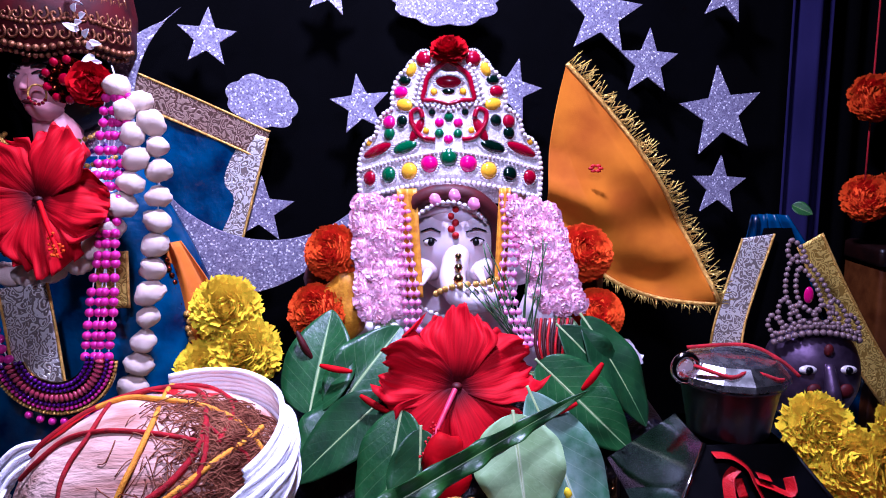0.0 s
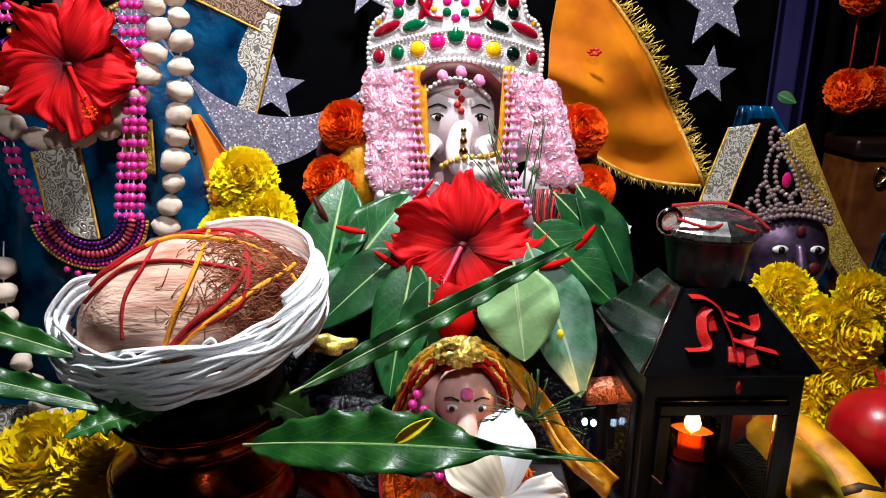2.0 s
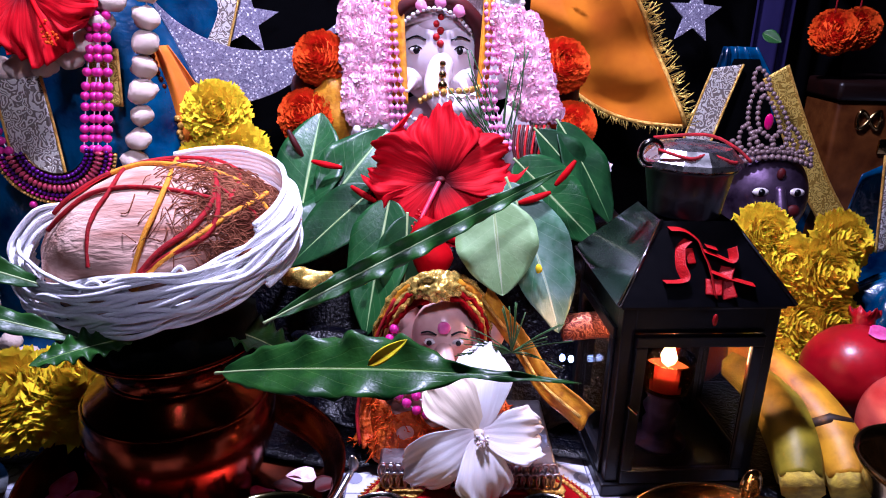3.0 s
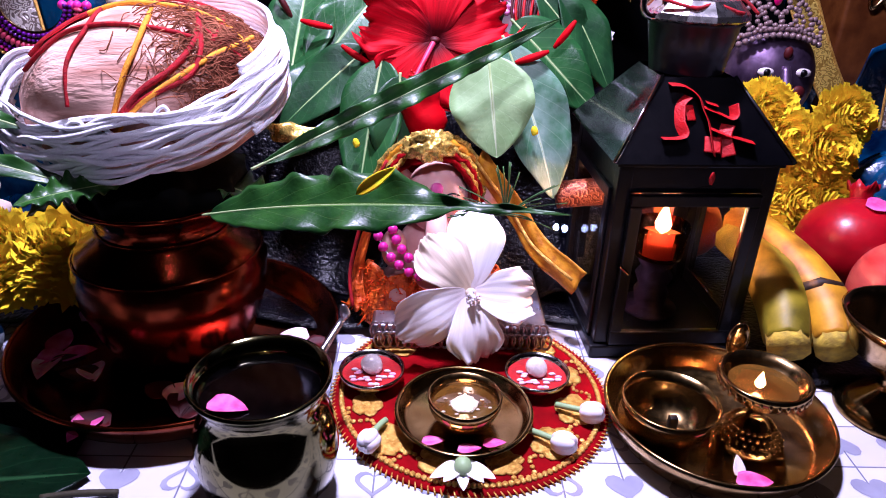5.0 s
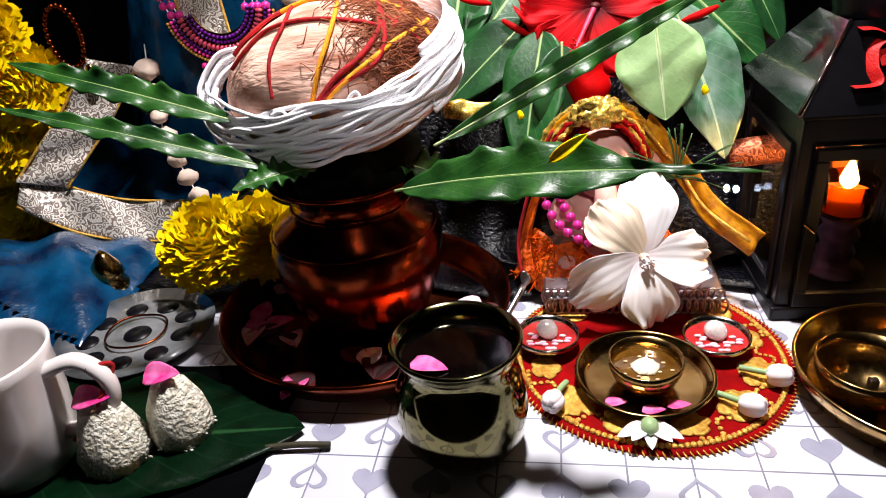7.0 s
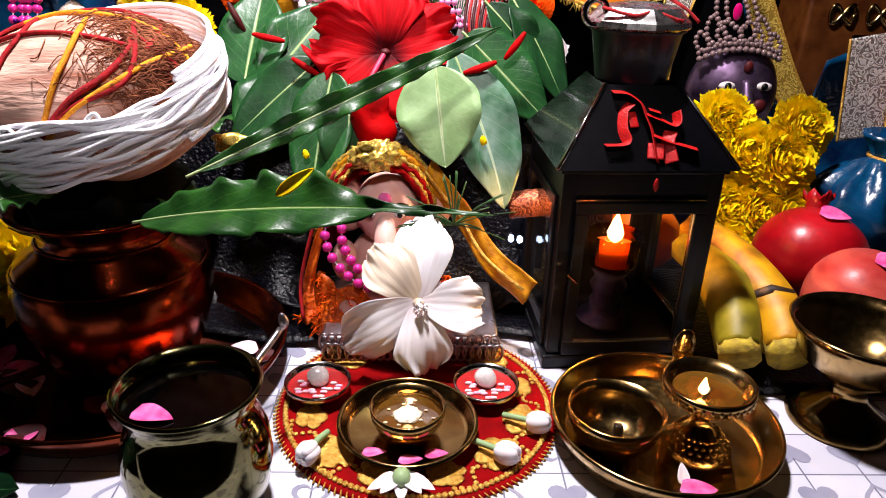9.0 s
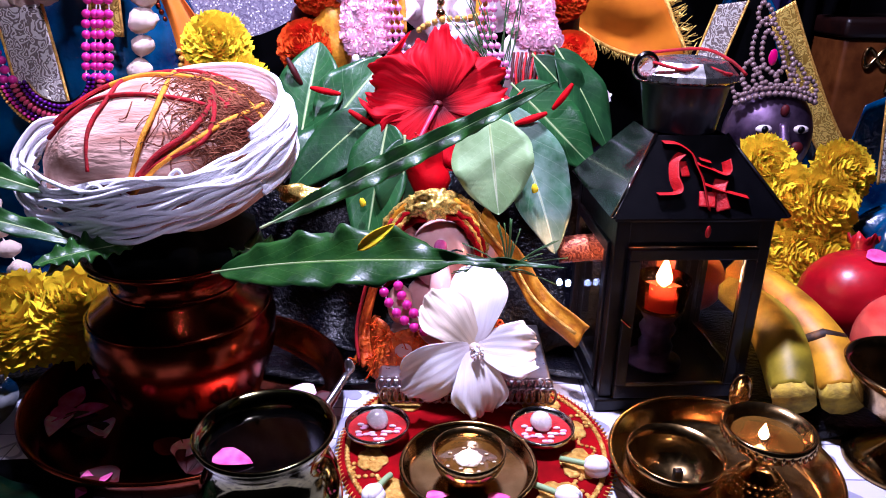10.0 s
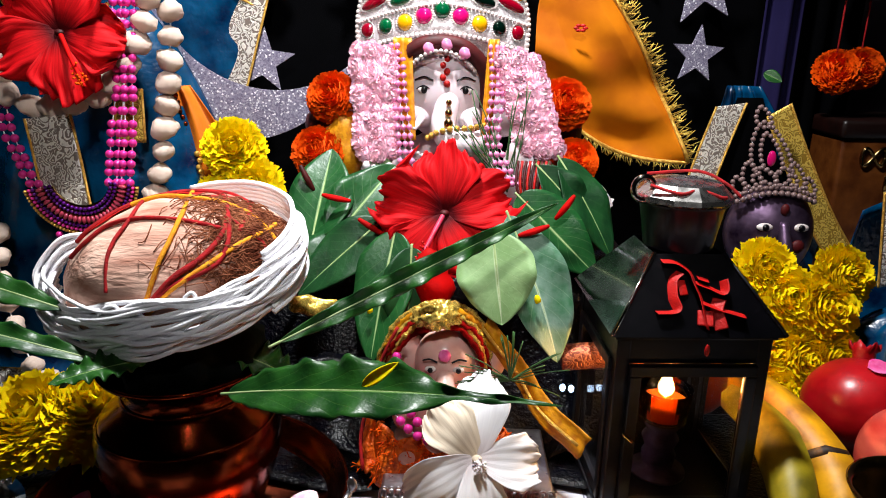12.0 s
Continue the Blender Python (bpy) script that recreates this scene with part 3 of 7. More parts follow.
def hibiscus(name, label, centre, facing, up, r, petal_mat, core_mat, stamen, tip_mat, stamen_mat=None, cup=0.35, open_by=1.0, seed=1, spin=0.0, angles=(0, 72, 144, 216, 288), ruffle=1.0, wide_at=(0.66, 0.62), lengths=(1, 1, 1, 1, 1), petal_mats=None):
    """Five overlapping ruffled petals round a long stamen column."""
    th = thing(name, label, "flower", centre)
    m = aim(centre, facing, up)
    rnd = random.Random(seed)
    for k, deg in enumerate(angles):
        ang = math.radians(deg) + spin
        ph, size = rnd.uniform(0, 6), rnd.uniform(0.94, 1.05) * lengths[k]
        tilt = rnd.uniform(-0.1, 0.12)

        def at(u, v):
            s = 2 * v - 1
            half = r * wide_at[0] * (u ** wide_at[1]) * (1.0 - 0.42 * u ** 5)
            edge = u ** 1.5 * abs(s) ** 2 + u ** 6
            frill = 0.05 * math.sin(5 * s + ph) + 0.03 * math.sin(13 * s + 9 * u + 2 * ph) + 0.015 * math.sin(29 * s + ph)
            along = r * size * (u * (1 - 0.16 * s * s * u * u) + ruffle * 0.6 * frill * u ** 5)
            across = half * s * (1 + 0.06 * ruffle * math.sin(11 * u + ph) * u)
            z = r * (cup * (u ** 0.7) * open_by - 0.3 * u ** 2.6 + tilt * u) + ruffle * r * edge * frill * 1.1
            z += 0.1 * r * s * u + r * 0.05 * s * s * u * (1 - u) + r * 0.008 * math.sin(s * 17 + ph) * u * (1.2 - u) + 0.03 * r * math.sin(3.1 * s + ph) * u
            x, y = across * math.cos(ang) + along * math.sin(ang), along * math.cos(ang) - across * math.sin(ang)
            return m @ Vector((x, y, z))
        part("petal", sheet(at, 22, 34, 0.0005), petal_mat if petal_mats is None else petal_mats[k], th)
    part("throat", ball((r * 0.07, r * 0.07, r * 0.05), m @ Vector((0, 0, r * 0.05))), core_mat, th)
    tipw = m @ Vector(stamen)
    mid = m @ (Vector(stamen) * 0.5 + Vector((0, 0, r * 0.06)))
    root = m @ Vector((0, 0, r * 0.05))
    col = part("stamen", tube([root, mid, tipw], r * 0.036, 8, taper=lambda u: 1.1 - 0.4 * u), stamen_mat or petal_mat, th)
    an = bmesh.new()
    for k in range(26):
        q = root.lerp(tipw, 0.62 + 0.38 * k / 26) + (mid - root.lerp(tipw, 0.5)) * 0.3
        o = Vector((rnd.uniform(-1, 1), rnd.uniform(-1, 1), rnd.uniform(-1, 1))).normalized() * r * 0.085
        join(an, tube([q, q + o], r * 0.008, 4, 1))
        join(an, ball((r * 0.02,) * 3, q + o, 6))
    part("anthers", an, tip_mat, col)
    part("calyx", tube([m @ Vector((0, 0, -r * 0.28)), m @ Vector((0, 0, -r * 0.05))], r * 0.08, 10, 2), GREEN_LEAF, th)
    return th


# ---- the setting ----
def setting(name, bm, material, label, smooth=False):
    return solo(name, bm, material, label, "setting", kind="structure", smooth=smooth)


setting("floor", block((4.2, 4.2, 0.1), (0, 0, -0.8)), ROOM_PAINT, "dark floor of the room below the altar table")
setting("ceiling", block((4.2, 4.2, 0.1), (0, 0, 1.75)), ROOM_PAINT, "plain dim ceiling of the room")
setting("wall_north", block((4.2, 0.1, 2.5), (0, 1.2, 0.5)), PALE_WALL, "pale painted wall behind the altar backdrop")
setting("wall_south", block((4.2, 0.1, 2.5), (0, -2.1, 0.5)), ROOM_PAINT, "dim wall opposite the altar")
setting("wall_east", block((0.1, 4.2, 2.5), (2.1, 0, 0.5)), ROOM_PAINT, "dim side wall of the room")
setting("wall_west", block((0.1, 4.2, 2.5), (-2.1, 0, 0.5)), ROOM_PAINT, "dim side wall of the room")

BACK = lambda x, off=0.0: 0.775 + 0.22 * x - off


def backdrop():
    def at(u, v):
        x = -0.95 + 1.38 * u
        fold = 0.006 * math.sin(x * 21) + 0.004 * math.sin(x * 47 + 2 * v)
        return Vector((x, BACK(x) + 0.03 + fold, -0.3 + 1.5 * v))
    setting("backdrop", sheet(at, 90, 10, 0.002), BLACK_CLOTH, "black cloth hung behind the altar", True)


backdrop()
setting("curtain", sheet(lambda u, v: Vector((0.43 + 0.05 * u, 0.9 + 0.012 * math.sin(u * 9), -0.2 + 1.3 * v)), 14, 6, 0.003), VIOLET_LIT_CURTAIN, "narrow curtain beside the black cloth, dim violet lamp light in its colour", True)
setting("curtain", sheet(lambda u, v: Vector((0.485 + 0.09 * u, 0.94 + 0.01 * math.sin(u * 11), -0.2 + 1.3 * v)), 14, 6, 0.003), BLACK_CLOTH, "dark cloth strip behind hanging marigold strings", True)

table = thing("table", "altar table with a printed white plastic cover", "table", (0, 0.5, -0.75))
part("tabletop", block((1.7, 0.9, 0.04), (0, 0.61, -0.026), 0.006), WOOD, table)
part("tablecloth", block((1.72, 0.92, 0.006), (0, 0.61, -0.003), 0.002), SHEET, table, "white plastic cover with grey-lined squares")
for sx in (-0.78, 0.78):
    for sy in (0.21, 1.0):
        part("leg", block((0.06, 0.06, 0.704), (sx, sy, -0.398), 0.005), WOOD, table)


def heart_outline(r, n=22):
    out = []
    for i in range(n):
        a = 2 * math.pi * i / n
        out.append((r * math.sin(a) ** 3, r * (0.81 * math.cos(a) - 0.31 * math.cos(2 * a) - 0.125 * math.cos(3 * a) - 0.06 * math.cos(4 * a))))
    return out


def printed_hearts():
    solid, ring = bmesh.new(), bmesh.new()
    for i in range(-14, 14):
        for j in range(-1, 14):
            c = Vector((0.015 + 0.04 * i, 0.211 + 0.04 * j, 0.0003))
            turn = Matrix.Rotation(math.pi * ((i + j) % 2), 4, "Z")
            pts = [c + turn @ Vector((x, y, 0)) for x, y in heart_outline(0.0125)]
            if (i * 2 + j) % 3 < 2:
                solid.faces.new([solid.verts.new(p) for p in pts])
            else:
                outer, inner = [ring.verts.new(p) for p in pts], [ring.verts.new(c.lerp(p, 0.7)) for p in pts]
                for k in range(len(pts)):
                    ring.faces.new((outer[k], outer[k - 1], inner[k - 1], inner[k]))
    cloth = next(o for o in table.children if o.name.startswith("tablecloth"))
    for bm in (solid, ring):
        bmesh.ops.recalc_face_normals(bm, faces=bm.faces[:])
        ob = part("heart_print", bm, HEART_PRINT, cloth, "grey printed hearts", False)
        tagged(ob, kind="stuff")


printed_hearts()


def under_cloth(u, v):
    x, y = -0.66 + 1.32 * u, 0.428 + 0.384 * v
    return Vector((x, y + 0.012 * math.sin(x * 23), 0.0058 + 0.001 * math.sin(x * 70 + y * 40) + 0.001 * math.sin(y * 90)))


solo("under_cloth", sheet(under_cloth, 120, 40, 0.001), DARK_CLOTH, "dark glossy cloth spread over the back of the table", "cloth")


# ---- stars, moon and clouds on the black cloth ----
def on_back(name, outline, x, z, label, category, turn=0.0, group="", off=0.004):
    m = Matrix.Translation((x, BACK(x, off), z)) @ Matrix.Rotation(math.atan(0.22), 4, "Z") @ Matrix.Rotation(turn, 4, "Y")
    return solo(name, plate(outline, 0.003, 0.0004), GLITTER, label, category, m, group, smooth=False)


def star(x, z, r, turn):
    pts = [((r if i % 2 == 0 else r * 0.42) * math.sin(math.pi * i / 5), (r if i % 2 == 0 else r * 0.42) * math.cos(math.pi * i / 5)) for i in range(10)]
    on_back("glitter_star", pts, x, z, "silver glitter paper star stuck on black cloth", "star", turn, "stars on the black cloth")


for x, z, r, turn in ((-0.249, 0.529, 0.031, 0.1), (-0.097, 0.461, 0.034, -0.12), (0.069, 0.478, 0.036, 0.25), (0.173, 0.564, 0.05, 0.1), (0.23, 0.51, 0.039, 0.03), (0.324, 0.453, 0.056, -0.13), (0.326, 0.364, 0.038, 0.05), (0.325, 0.592, 0.038, 0.2), (-0.125, 0.582, 0.03, 0.2), (-0.206, 0.35, 0.038, 0.1)):
    star(x, z, r, turn)


def cloud(x, z, w, h, turn, lobes):
    pts = []
    for i in range(90):
        a = 2 * math.pi * i / 90
        k = 1 + 0.13 * abs(math.sin(a * lobes / 2 + 0.5)) - 0.05
        pts.append((w * math.cos(a) * k, h * math.sin(a) * k * (1 if math.sin(a) > 0 else 0.8)))
    on_back("glitter_cloud", pts, x, z, "silver glitter paper cloud stuck on black cloth", "cloud", turn, "clouds on the black cloth")


cloud(-0.004, 0.574, 0.058, 0.034, 0.0, 9)
cloud(-0.199, 0.462, 0.036, 0.028, 0.35, 7)


def moon():
    """A crescent between two circles, its horns up and to the right."""
    cx, cz, R = -0.235, 0.406, 0.146
    ix, iz, S = -0.188, 0.451, 0.133
    pts = []
    for k in range(61):
        a = math.radians(-23 - 226 * k / 60)
        pts.append((cx + R * math.cos(a) + 0.215, cz + R * math.sin(a) - 0.42))
    for k in range(61):
        a = math.radians(-233 + (233 - 52) * k / 60)
        pts.append((ix + S * math.cos(a) * 1.0 + 0.215, iz + S * math.sin(a) - 0.42))
    on_back("glitter_moon", pts, -0.215, 0.42, "large silver glitter paper crescent moon on black cloth", "moon", off=0.016)


moon()

# ---- hanging marigold strings and box at the far side ----
MARIGOLD_ORANGE = [mesh_of("marigold_head", pom(1.0, 420, s, 0.24, 0.6), ORANGE_PETAL) for s in (1, 2)]
MARIGOLD_YELLOW = [mesh_of("marigold_head", pom(1.0, 460, s, 0.36, 1.0, core=0.7), YELLOW_PETAL) for s in (3, 4)]
CARNATION = [mesh_of("blossom", pom(1.0, 130, s, 0.34, 0.6, 0.85, False, 0.84), PINK_PETAL) for s in (5, 6, 7)]


def heads(parent, meshes, spots, name="flower_head", seed=0):
    """Flower heads (x, y, z, radius, facing) as parts that share meshes."""
    rnd = random.Random(seed)
    for i, (x, y, z, r, facing) in enumerate(spots):
        ob = part(name, meshes[i % len(meshes)], None, parent)
        ob.matrix_basis = Matrix.Translation(-parent.location) @ aim((x, y, z), facing) @ Matrix.Rotation(rnd.uniform(0, 6), 4, "Z") @ Matrix.Diagonal((r, r, r, 1))


def marigold_string(x, y, zs, r, meshes, label, tilt=0.0):
    th = thing("marigold_garland", label, "garland", (x, y, zs[0]), "hanging garlands")
    heads(th, meshes, [(x + 0.004 * math.sin(7 * i), y, z, r, (0.2 * math.sin(5 * i), -1, 0.3)) for i, z in enumerate(zs)], seed=int(x * 100))
    part("string", tube([(x, y, zs[0] + 0.25), (x, y, zs[-1] - 0.02)], 0.0012, 6, 4), RED_THREAD, th)


marigold_string(0.525, 0.885, (0.47, 0.345), 0.03, MARIGOLD_ORANGE, "orange marigold string hanging beside the black cloth")
marigold_string(0.56, 0.89, (0.478, 0.35), 0.028, MARIGOLD_ORANGE, "second orange marigold string hanging beside it")

box = thing("carved_box", "gilded brown wooden box with raised brass motifs", "box", (0.66, 0.93, 0))
part("body", block((0.24, 0.14, 0.26), (0.66, 0.93, 0.13), 0.006), GILT, box)
part("lid", block((0.25, 0.15, 0.025), (0.66, 0.93, 0.272), 0.006), WOOD, box)
for k in range(3):
    part("motif", tube([(0.585 + 0.05 * k + 0.016 * math.cos(a), 0.858, 0.235 + 0.012 * math.sin(2 * a)) for a in [i * math.pi / 5 for i in range(11)]], 0.003, 6, 4), BRASS, box)
part("keyhole_plate", block((0.03, 0.003, 0.02), (0.62, 0.858, 0.2), 0.001), BRASS, box)

# ---- the platform under the main statue ----
plat = thing("draped_platform", "stepped platform draped in glossy dark blue cloth", "platform", (0, 0.6, 0))


def drape(u, v):
    x = -0.26 + 0.52 * u
    y = 0.47 + 0.3 * v
    t = min(1, max(0, (v - 0.02) / 0.4))
    z = 0.006 + 0.16 * (t * t * (3 - 2 * t)) + 0.007 * math.sin(x * 60 + 4 * v) * (1 - t * 0.7) + 0.004 * math.sin(x * 113)
    edge = min(1, min(u, 1 - u) * 8)
    return Vector((x, y, 0.006 + (z - 0.006) * edge))


part("drape", sheet(drape, 80, 40, 0.001), DARK_CLOTH, plat)

# ---- main statue ----
def statue_main():
    bm = bmesh.new()
    o = Vector((0.0045, 0.685, 0))
    A = lambda radii, at, rough=0.0: join(bm, ball(radii, o + Vector(at), 28, rough))
    A((0.07, 0.055, 0.075), (0, 0.02, 0.205))
    A((0.085, 0.06, 0.04), (0, 0.0, 0.16))
    A((0.046, 0.042, 0.054), (0, -0.012, 0.325))
    A((0.03, 0.03, 0.02), (0, -0.022, 0.352))
    for s in (-1, 1):
        A((0.034, 0.014, 0.042), (s * 0.062, 0.008, 0.315))
        A((0.014, 0.013, 0.013), (s * 0.024, -0.036, 0.3))
        A((0.022, 0.02, 0.05), (s * 0.085, 0.0, 0.225))
    join(bm, tube([o + Vector(p) for p in ((0.004, -0.026, 0.337), (0.003, -0.046, 0.314), (-0.001, -0.056, 0.294), (0.004, -0.062, 0.28), (0.021, -0.064, 0.275), (0.038, -0.058, 0.277), (0.05, -0.046, 0.284), (0.049, -0.032, 0.291))], 0.0135, 18, 8, taper=lambda u: 1.0 - 0.08 * math.sin(math.pi * u) - 0.6 * max(0, u - 0.6)))
    for s in (-1, 1):
        join(bm, tube([o + Vector(p) for p in ((s * 0.024, -0.046, 0.298), (s * 0.03, -0.066, 0.289))], 0.005, 10, 4, taper=lambda u: 1 - 0.6 * u))
    # painted eyes and brow marks, slightly proud of the face
    for s in (-1, 1):
        join(bm, ball((0.0072, 0.003, 0.004), o + Vector((s * 0.021, -0.0475, 0.327)), 12), index=2)
        join(bm, ball((0.0034, 0.002, 0.0036), o + Vector((s * 0.0212, -0.0497, 0.327)), 10), index=1)
        join(bm, tube([o + Vector(p) for p in ((s * 0.0135, -0.05, 0.3265), (s * 0.021, -0.0503, 0.3315), (s * 0.029, -0.0455, 0.328))], 0.0008, 6, 4), index=1)
        join(bm, tube([o + Vector(p) for p in ((s * 0.012, -0.0525, 0.337), (s * 0.021, -0.05, 0.3405), (s * 0.031, -0.043, 0.3365))], 0.0009, 6, 4), index=1)
    for k in range(5):
        join(bm, ball((0.0035, 0.0025, 0.0035), o + Vector((0.002 * (-1) ** k, -0.054 + 0.001 * k, 0.334 + 0.006 * k)), 8), index=3)
    solo("ganesha_statue", bm, [MARBLE, INK, PEARL_WHITE, RED_PASTE], "white marble elephant-headed statue with painted eyes, garlanded", "statue")


statue_main()


def crown_at(x, z, off=0.0):
    """On the crown's curved front."""
    return Vector((x, 0.656 + 4.2 * x * x + 0.12 * (z - 0.36) - off, z))


def crown():
    th = thing("jewelled_crown", "tall silver crown set with coloured gems and rhinestones", "crown", (0, 0.66, 0.36))
    left = [(-0.091, 0.362), (-0.0925, 0.391), (-0.09, 0.408), (-0.085, 0.42), (-0.074, 0.428), (-0.07, 0.441), (-0.064, 0.449), (-0.056, 0.454), (-0.0555, 0.466), (-0.052, 0.478), (-0.046, 0.487), (-0.04, 0.491), (-0.034, 0.5), (-0.024, 0.505), (-0.014, 0.501), (0, 0.503)]
    path = smooth_path([(x, 0, z) for x, z in left], 4)

    # front plate as columns from the lower rim up to the outline
    def height(x):
        ax = abs(x)
        for a, b in zip(path, path[1:]):
            if -b.x <= ax <= -a.x and a.x != b.x:
                return a.z + (b.z - a.z) * (-a.x - ax) / (b.x - a.x)
        return 0.503 if ax < 0.01 else 0.395

    def skin(u, v):
        x = -0.093 + 0.186 * u
        lo = 0.366 + 0.02 * max(0, 1 - (abs(x) / 0.093) ** 1.5)
        return crown_at(x, lo + (height(x) - lo) * v)
    part("front_plate", sheet(skin, 64, 24, 0.004), CROWN_BASE, th)
    # silver cap behind the plate
    cap = lathe([(0.086, 0.36), (0.08, 0.4), (0.056, 0.44), (0.038, 0.47), (0.02, 0.49), (0, 0.497)], 36)
    bmesh.ops.translate(cap, vec=(0, 0.75, 0), verts=cap.verts)
    part("cap", cap, CROWN_BASE, th)
    # rhinestone edging
    edge = [crown_at(p.x, p.z, 0.001) for p in path] + [crown_at(-p.x, p.z, 0.001) for p in path[::-1]]
    part("edging", beads(edge, 0.0026, 1.9, 8), PEARL_WHITE, th, "rhinestone edging")
    low = [crown_at(x / 100, 0.364 + 0.02 * max(0, 1 - (abs(x / 100) / 0.093) ** 1.5), 0.002) for x in range(-9, 10)]
    part("lower_edging", beads(low, 0.0026, 1.9, 8), PEARL_WHITE, th, "rhinestone edging")
    up = [crown_at(x / 100, 0.392 + 0.02 * max(0, 1 - (abs(x / 100) / 0.093) ** 1.5), 0.002) for x in range(-9, 10)]
    part("band_edging", beads(up, 0.0019, 2.0, 8), PEARL_WHITE, th, "rhinestone edging")
    stone = lathe([(0, 0.55), (0.5, 0.5), (0.82, 0.32), (1, 0)], 16)
    unit = mesh_of("gem", stone, GEM_RED)
    ring = mesh_of("setting_ring", beads([(math.cos(a * math.pi / 8), math.sin(a * math.pi / 8), 0) for a in range(17)], 0.13, 2.0, 6), PEARL_WHITE)
    kinds = {"r": GEM_RED, "g": GEM_GREEN, "y": GEM_YELLOW, "p": GEM_PINK, "d": GEM_DARK}
    meshes = {}
    for k, mm in kinds.items():
        meshes[k] = unit.copy()
        meshes[k].materials.clear()
        meshes[k].materials.append(mm)

    def gem(k, x, z, rx, rz=None, turn=0.0, rim=True):
        p = crown_at(x, z, 0.0005)
        n = Vector((8.4 * x, -1, 0.12)).normalized()
        m = Matrix.Translation(-th.location) @ aim(p, n) @ Matrix.Rotation(turn, 4, "Z") @ Matrix.Diagonal((rx, rz or rx, min(rx, rz or rx), 1))
        g = part("gem", meshes[k], None, th)
        g.matrix_basis = m
        if rim:
            e = part("setting_ring", ring, None, th)
            e.matrix_basis = m @ Matrix.Diagonal((1.12, 1.12, 1, 1))
    gem("g", 0.0, 0.406, 0.0085)
    for s in (-1, 1):
        gem("p", s * 0.019, 0.4, 0.0085)
        gem("y", s * 0.039, 0.393, 0.0085)
        gem("g" if s < 0 else "d", s * 0.06, 0.389, 0.008)
        gem("r", s * 0.0805, 0.385, 0.008)
        gem("r", s * 0.072, 0.413, 0.018, 0.0055, s * -0.35)
        gem("g" if s < 0 else "d", s * 0.043, 0.416, 0.013, 0.006, s * -0.3)
        gem("y", s * 0.081, 0.421, 0.004)
        gem("p" if s < 0 else "r", s * 0.059, 0.44, 0.007)
        gem("d", s * 0.046, 0.441, 0.006)
        gem("g" if s < 0 else "d", s * 0.059, 0.429, 0.0065)
        gem("y", s * 0.043, 0.457, 0.009, 0.006, s * 0.2)
        gem("p" if s < 0 else "r", s * 0.047, 0.469, 0.0075, 0.006)
        gem("d", s * 0.043, 0.48, 0.0068, 0.005)
        gem("y", s * 0.036, 0.491, 0.0055, 0.008, s * 0.3)
        gem("r", s * 0.024, 0.5, 0.008)
        gem("r", s * 0.031, 0.432, 0.005, 0.013, s * 0.5)
        gem("d", s * 0.016, 0.449, 0.0035)
        gem("y", s * 0.022, 0.432, 0.0032, rim=False)
        gem("y", s * 0.014, 0.469, 0.0034)
    for k in range(6):
        a = k * math.pi / 3 + 0.5
        gem("pg"[k % 2], 0.0105 * math.cos(a), 0.434 + 0.0105 * math.sin(a), 0.0046, rim=False)
    gem("r", 0.0, 0.478, 0.012, 0.006, 0)
    gem("d", 0.0, 0.469, 0.006, 0.003)
    med = [(0, 0.498), (-0.018, 0.485), (-0.023, 0.47), (-0.024, 0.461), (-0.012, 0.46), (0, 0.457), (0.012, 0.46), (0.024, 0.461), (0.023, 0.47), (0.018, 0.485), (0, 0.498)]
    part("medallion_border", tube([crown_at(x, z, 0.003) for x, z in med], 0.0026, 8, 4), GEM_RED, th, "red enamel pointed border")
    for k in (1.18, 1.38):
        part("medallion_edging", beads([crown_at(x * k, 0.472 + (z - 0.472) * k, 0.003) for x, z in med], 0.002, 2.0, 6), PEARL_WHITE, th)
    for s in (-1, 1):
        part("scroll", tube([crown_at(s * x, z, 0.002) for x, z in ((0.013, 0.423), (0.026, 0.426), (0.035, 0.438), (0.036, 0.449), (0.028, 0.452), (0.025, 0.444))], 0.0026, 8, 5), GEM_RED, th, "red enamel scroll")
    top = part("pompom", pom(0.017, 320, 9, 0.5, 0.6), RED_PETAL, th, "fluffy red pompom")
    top.matrix_basis = Matrix.Translation(-th.location) @ aim((0.001, 0.672, 0.506), (0, -0.6, 0.8))


crown()

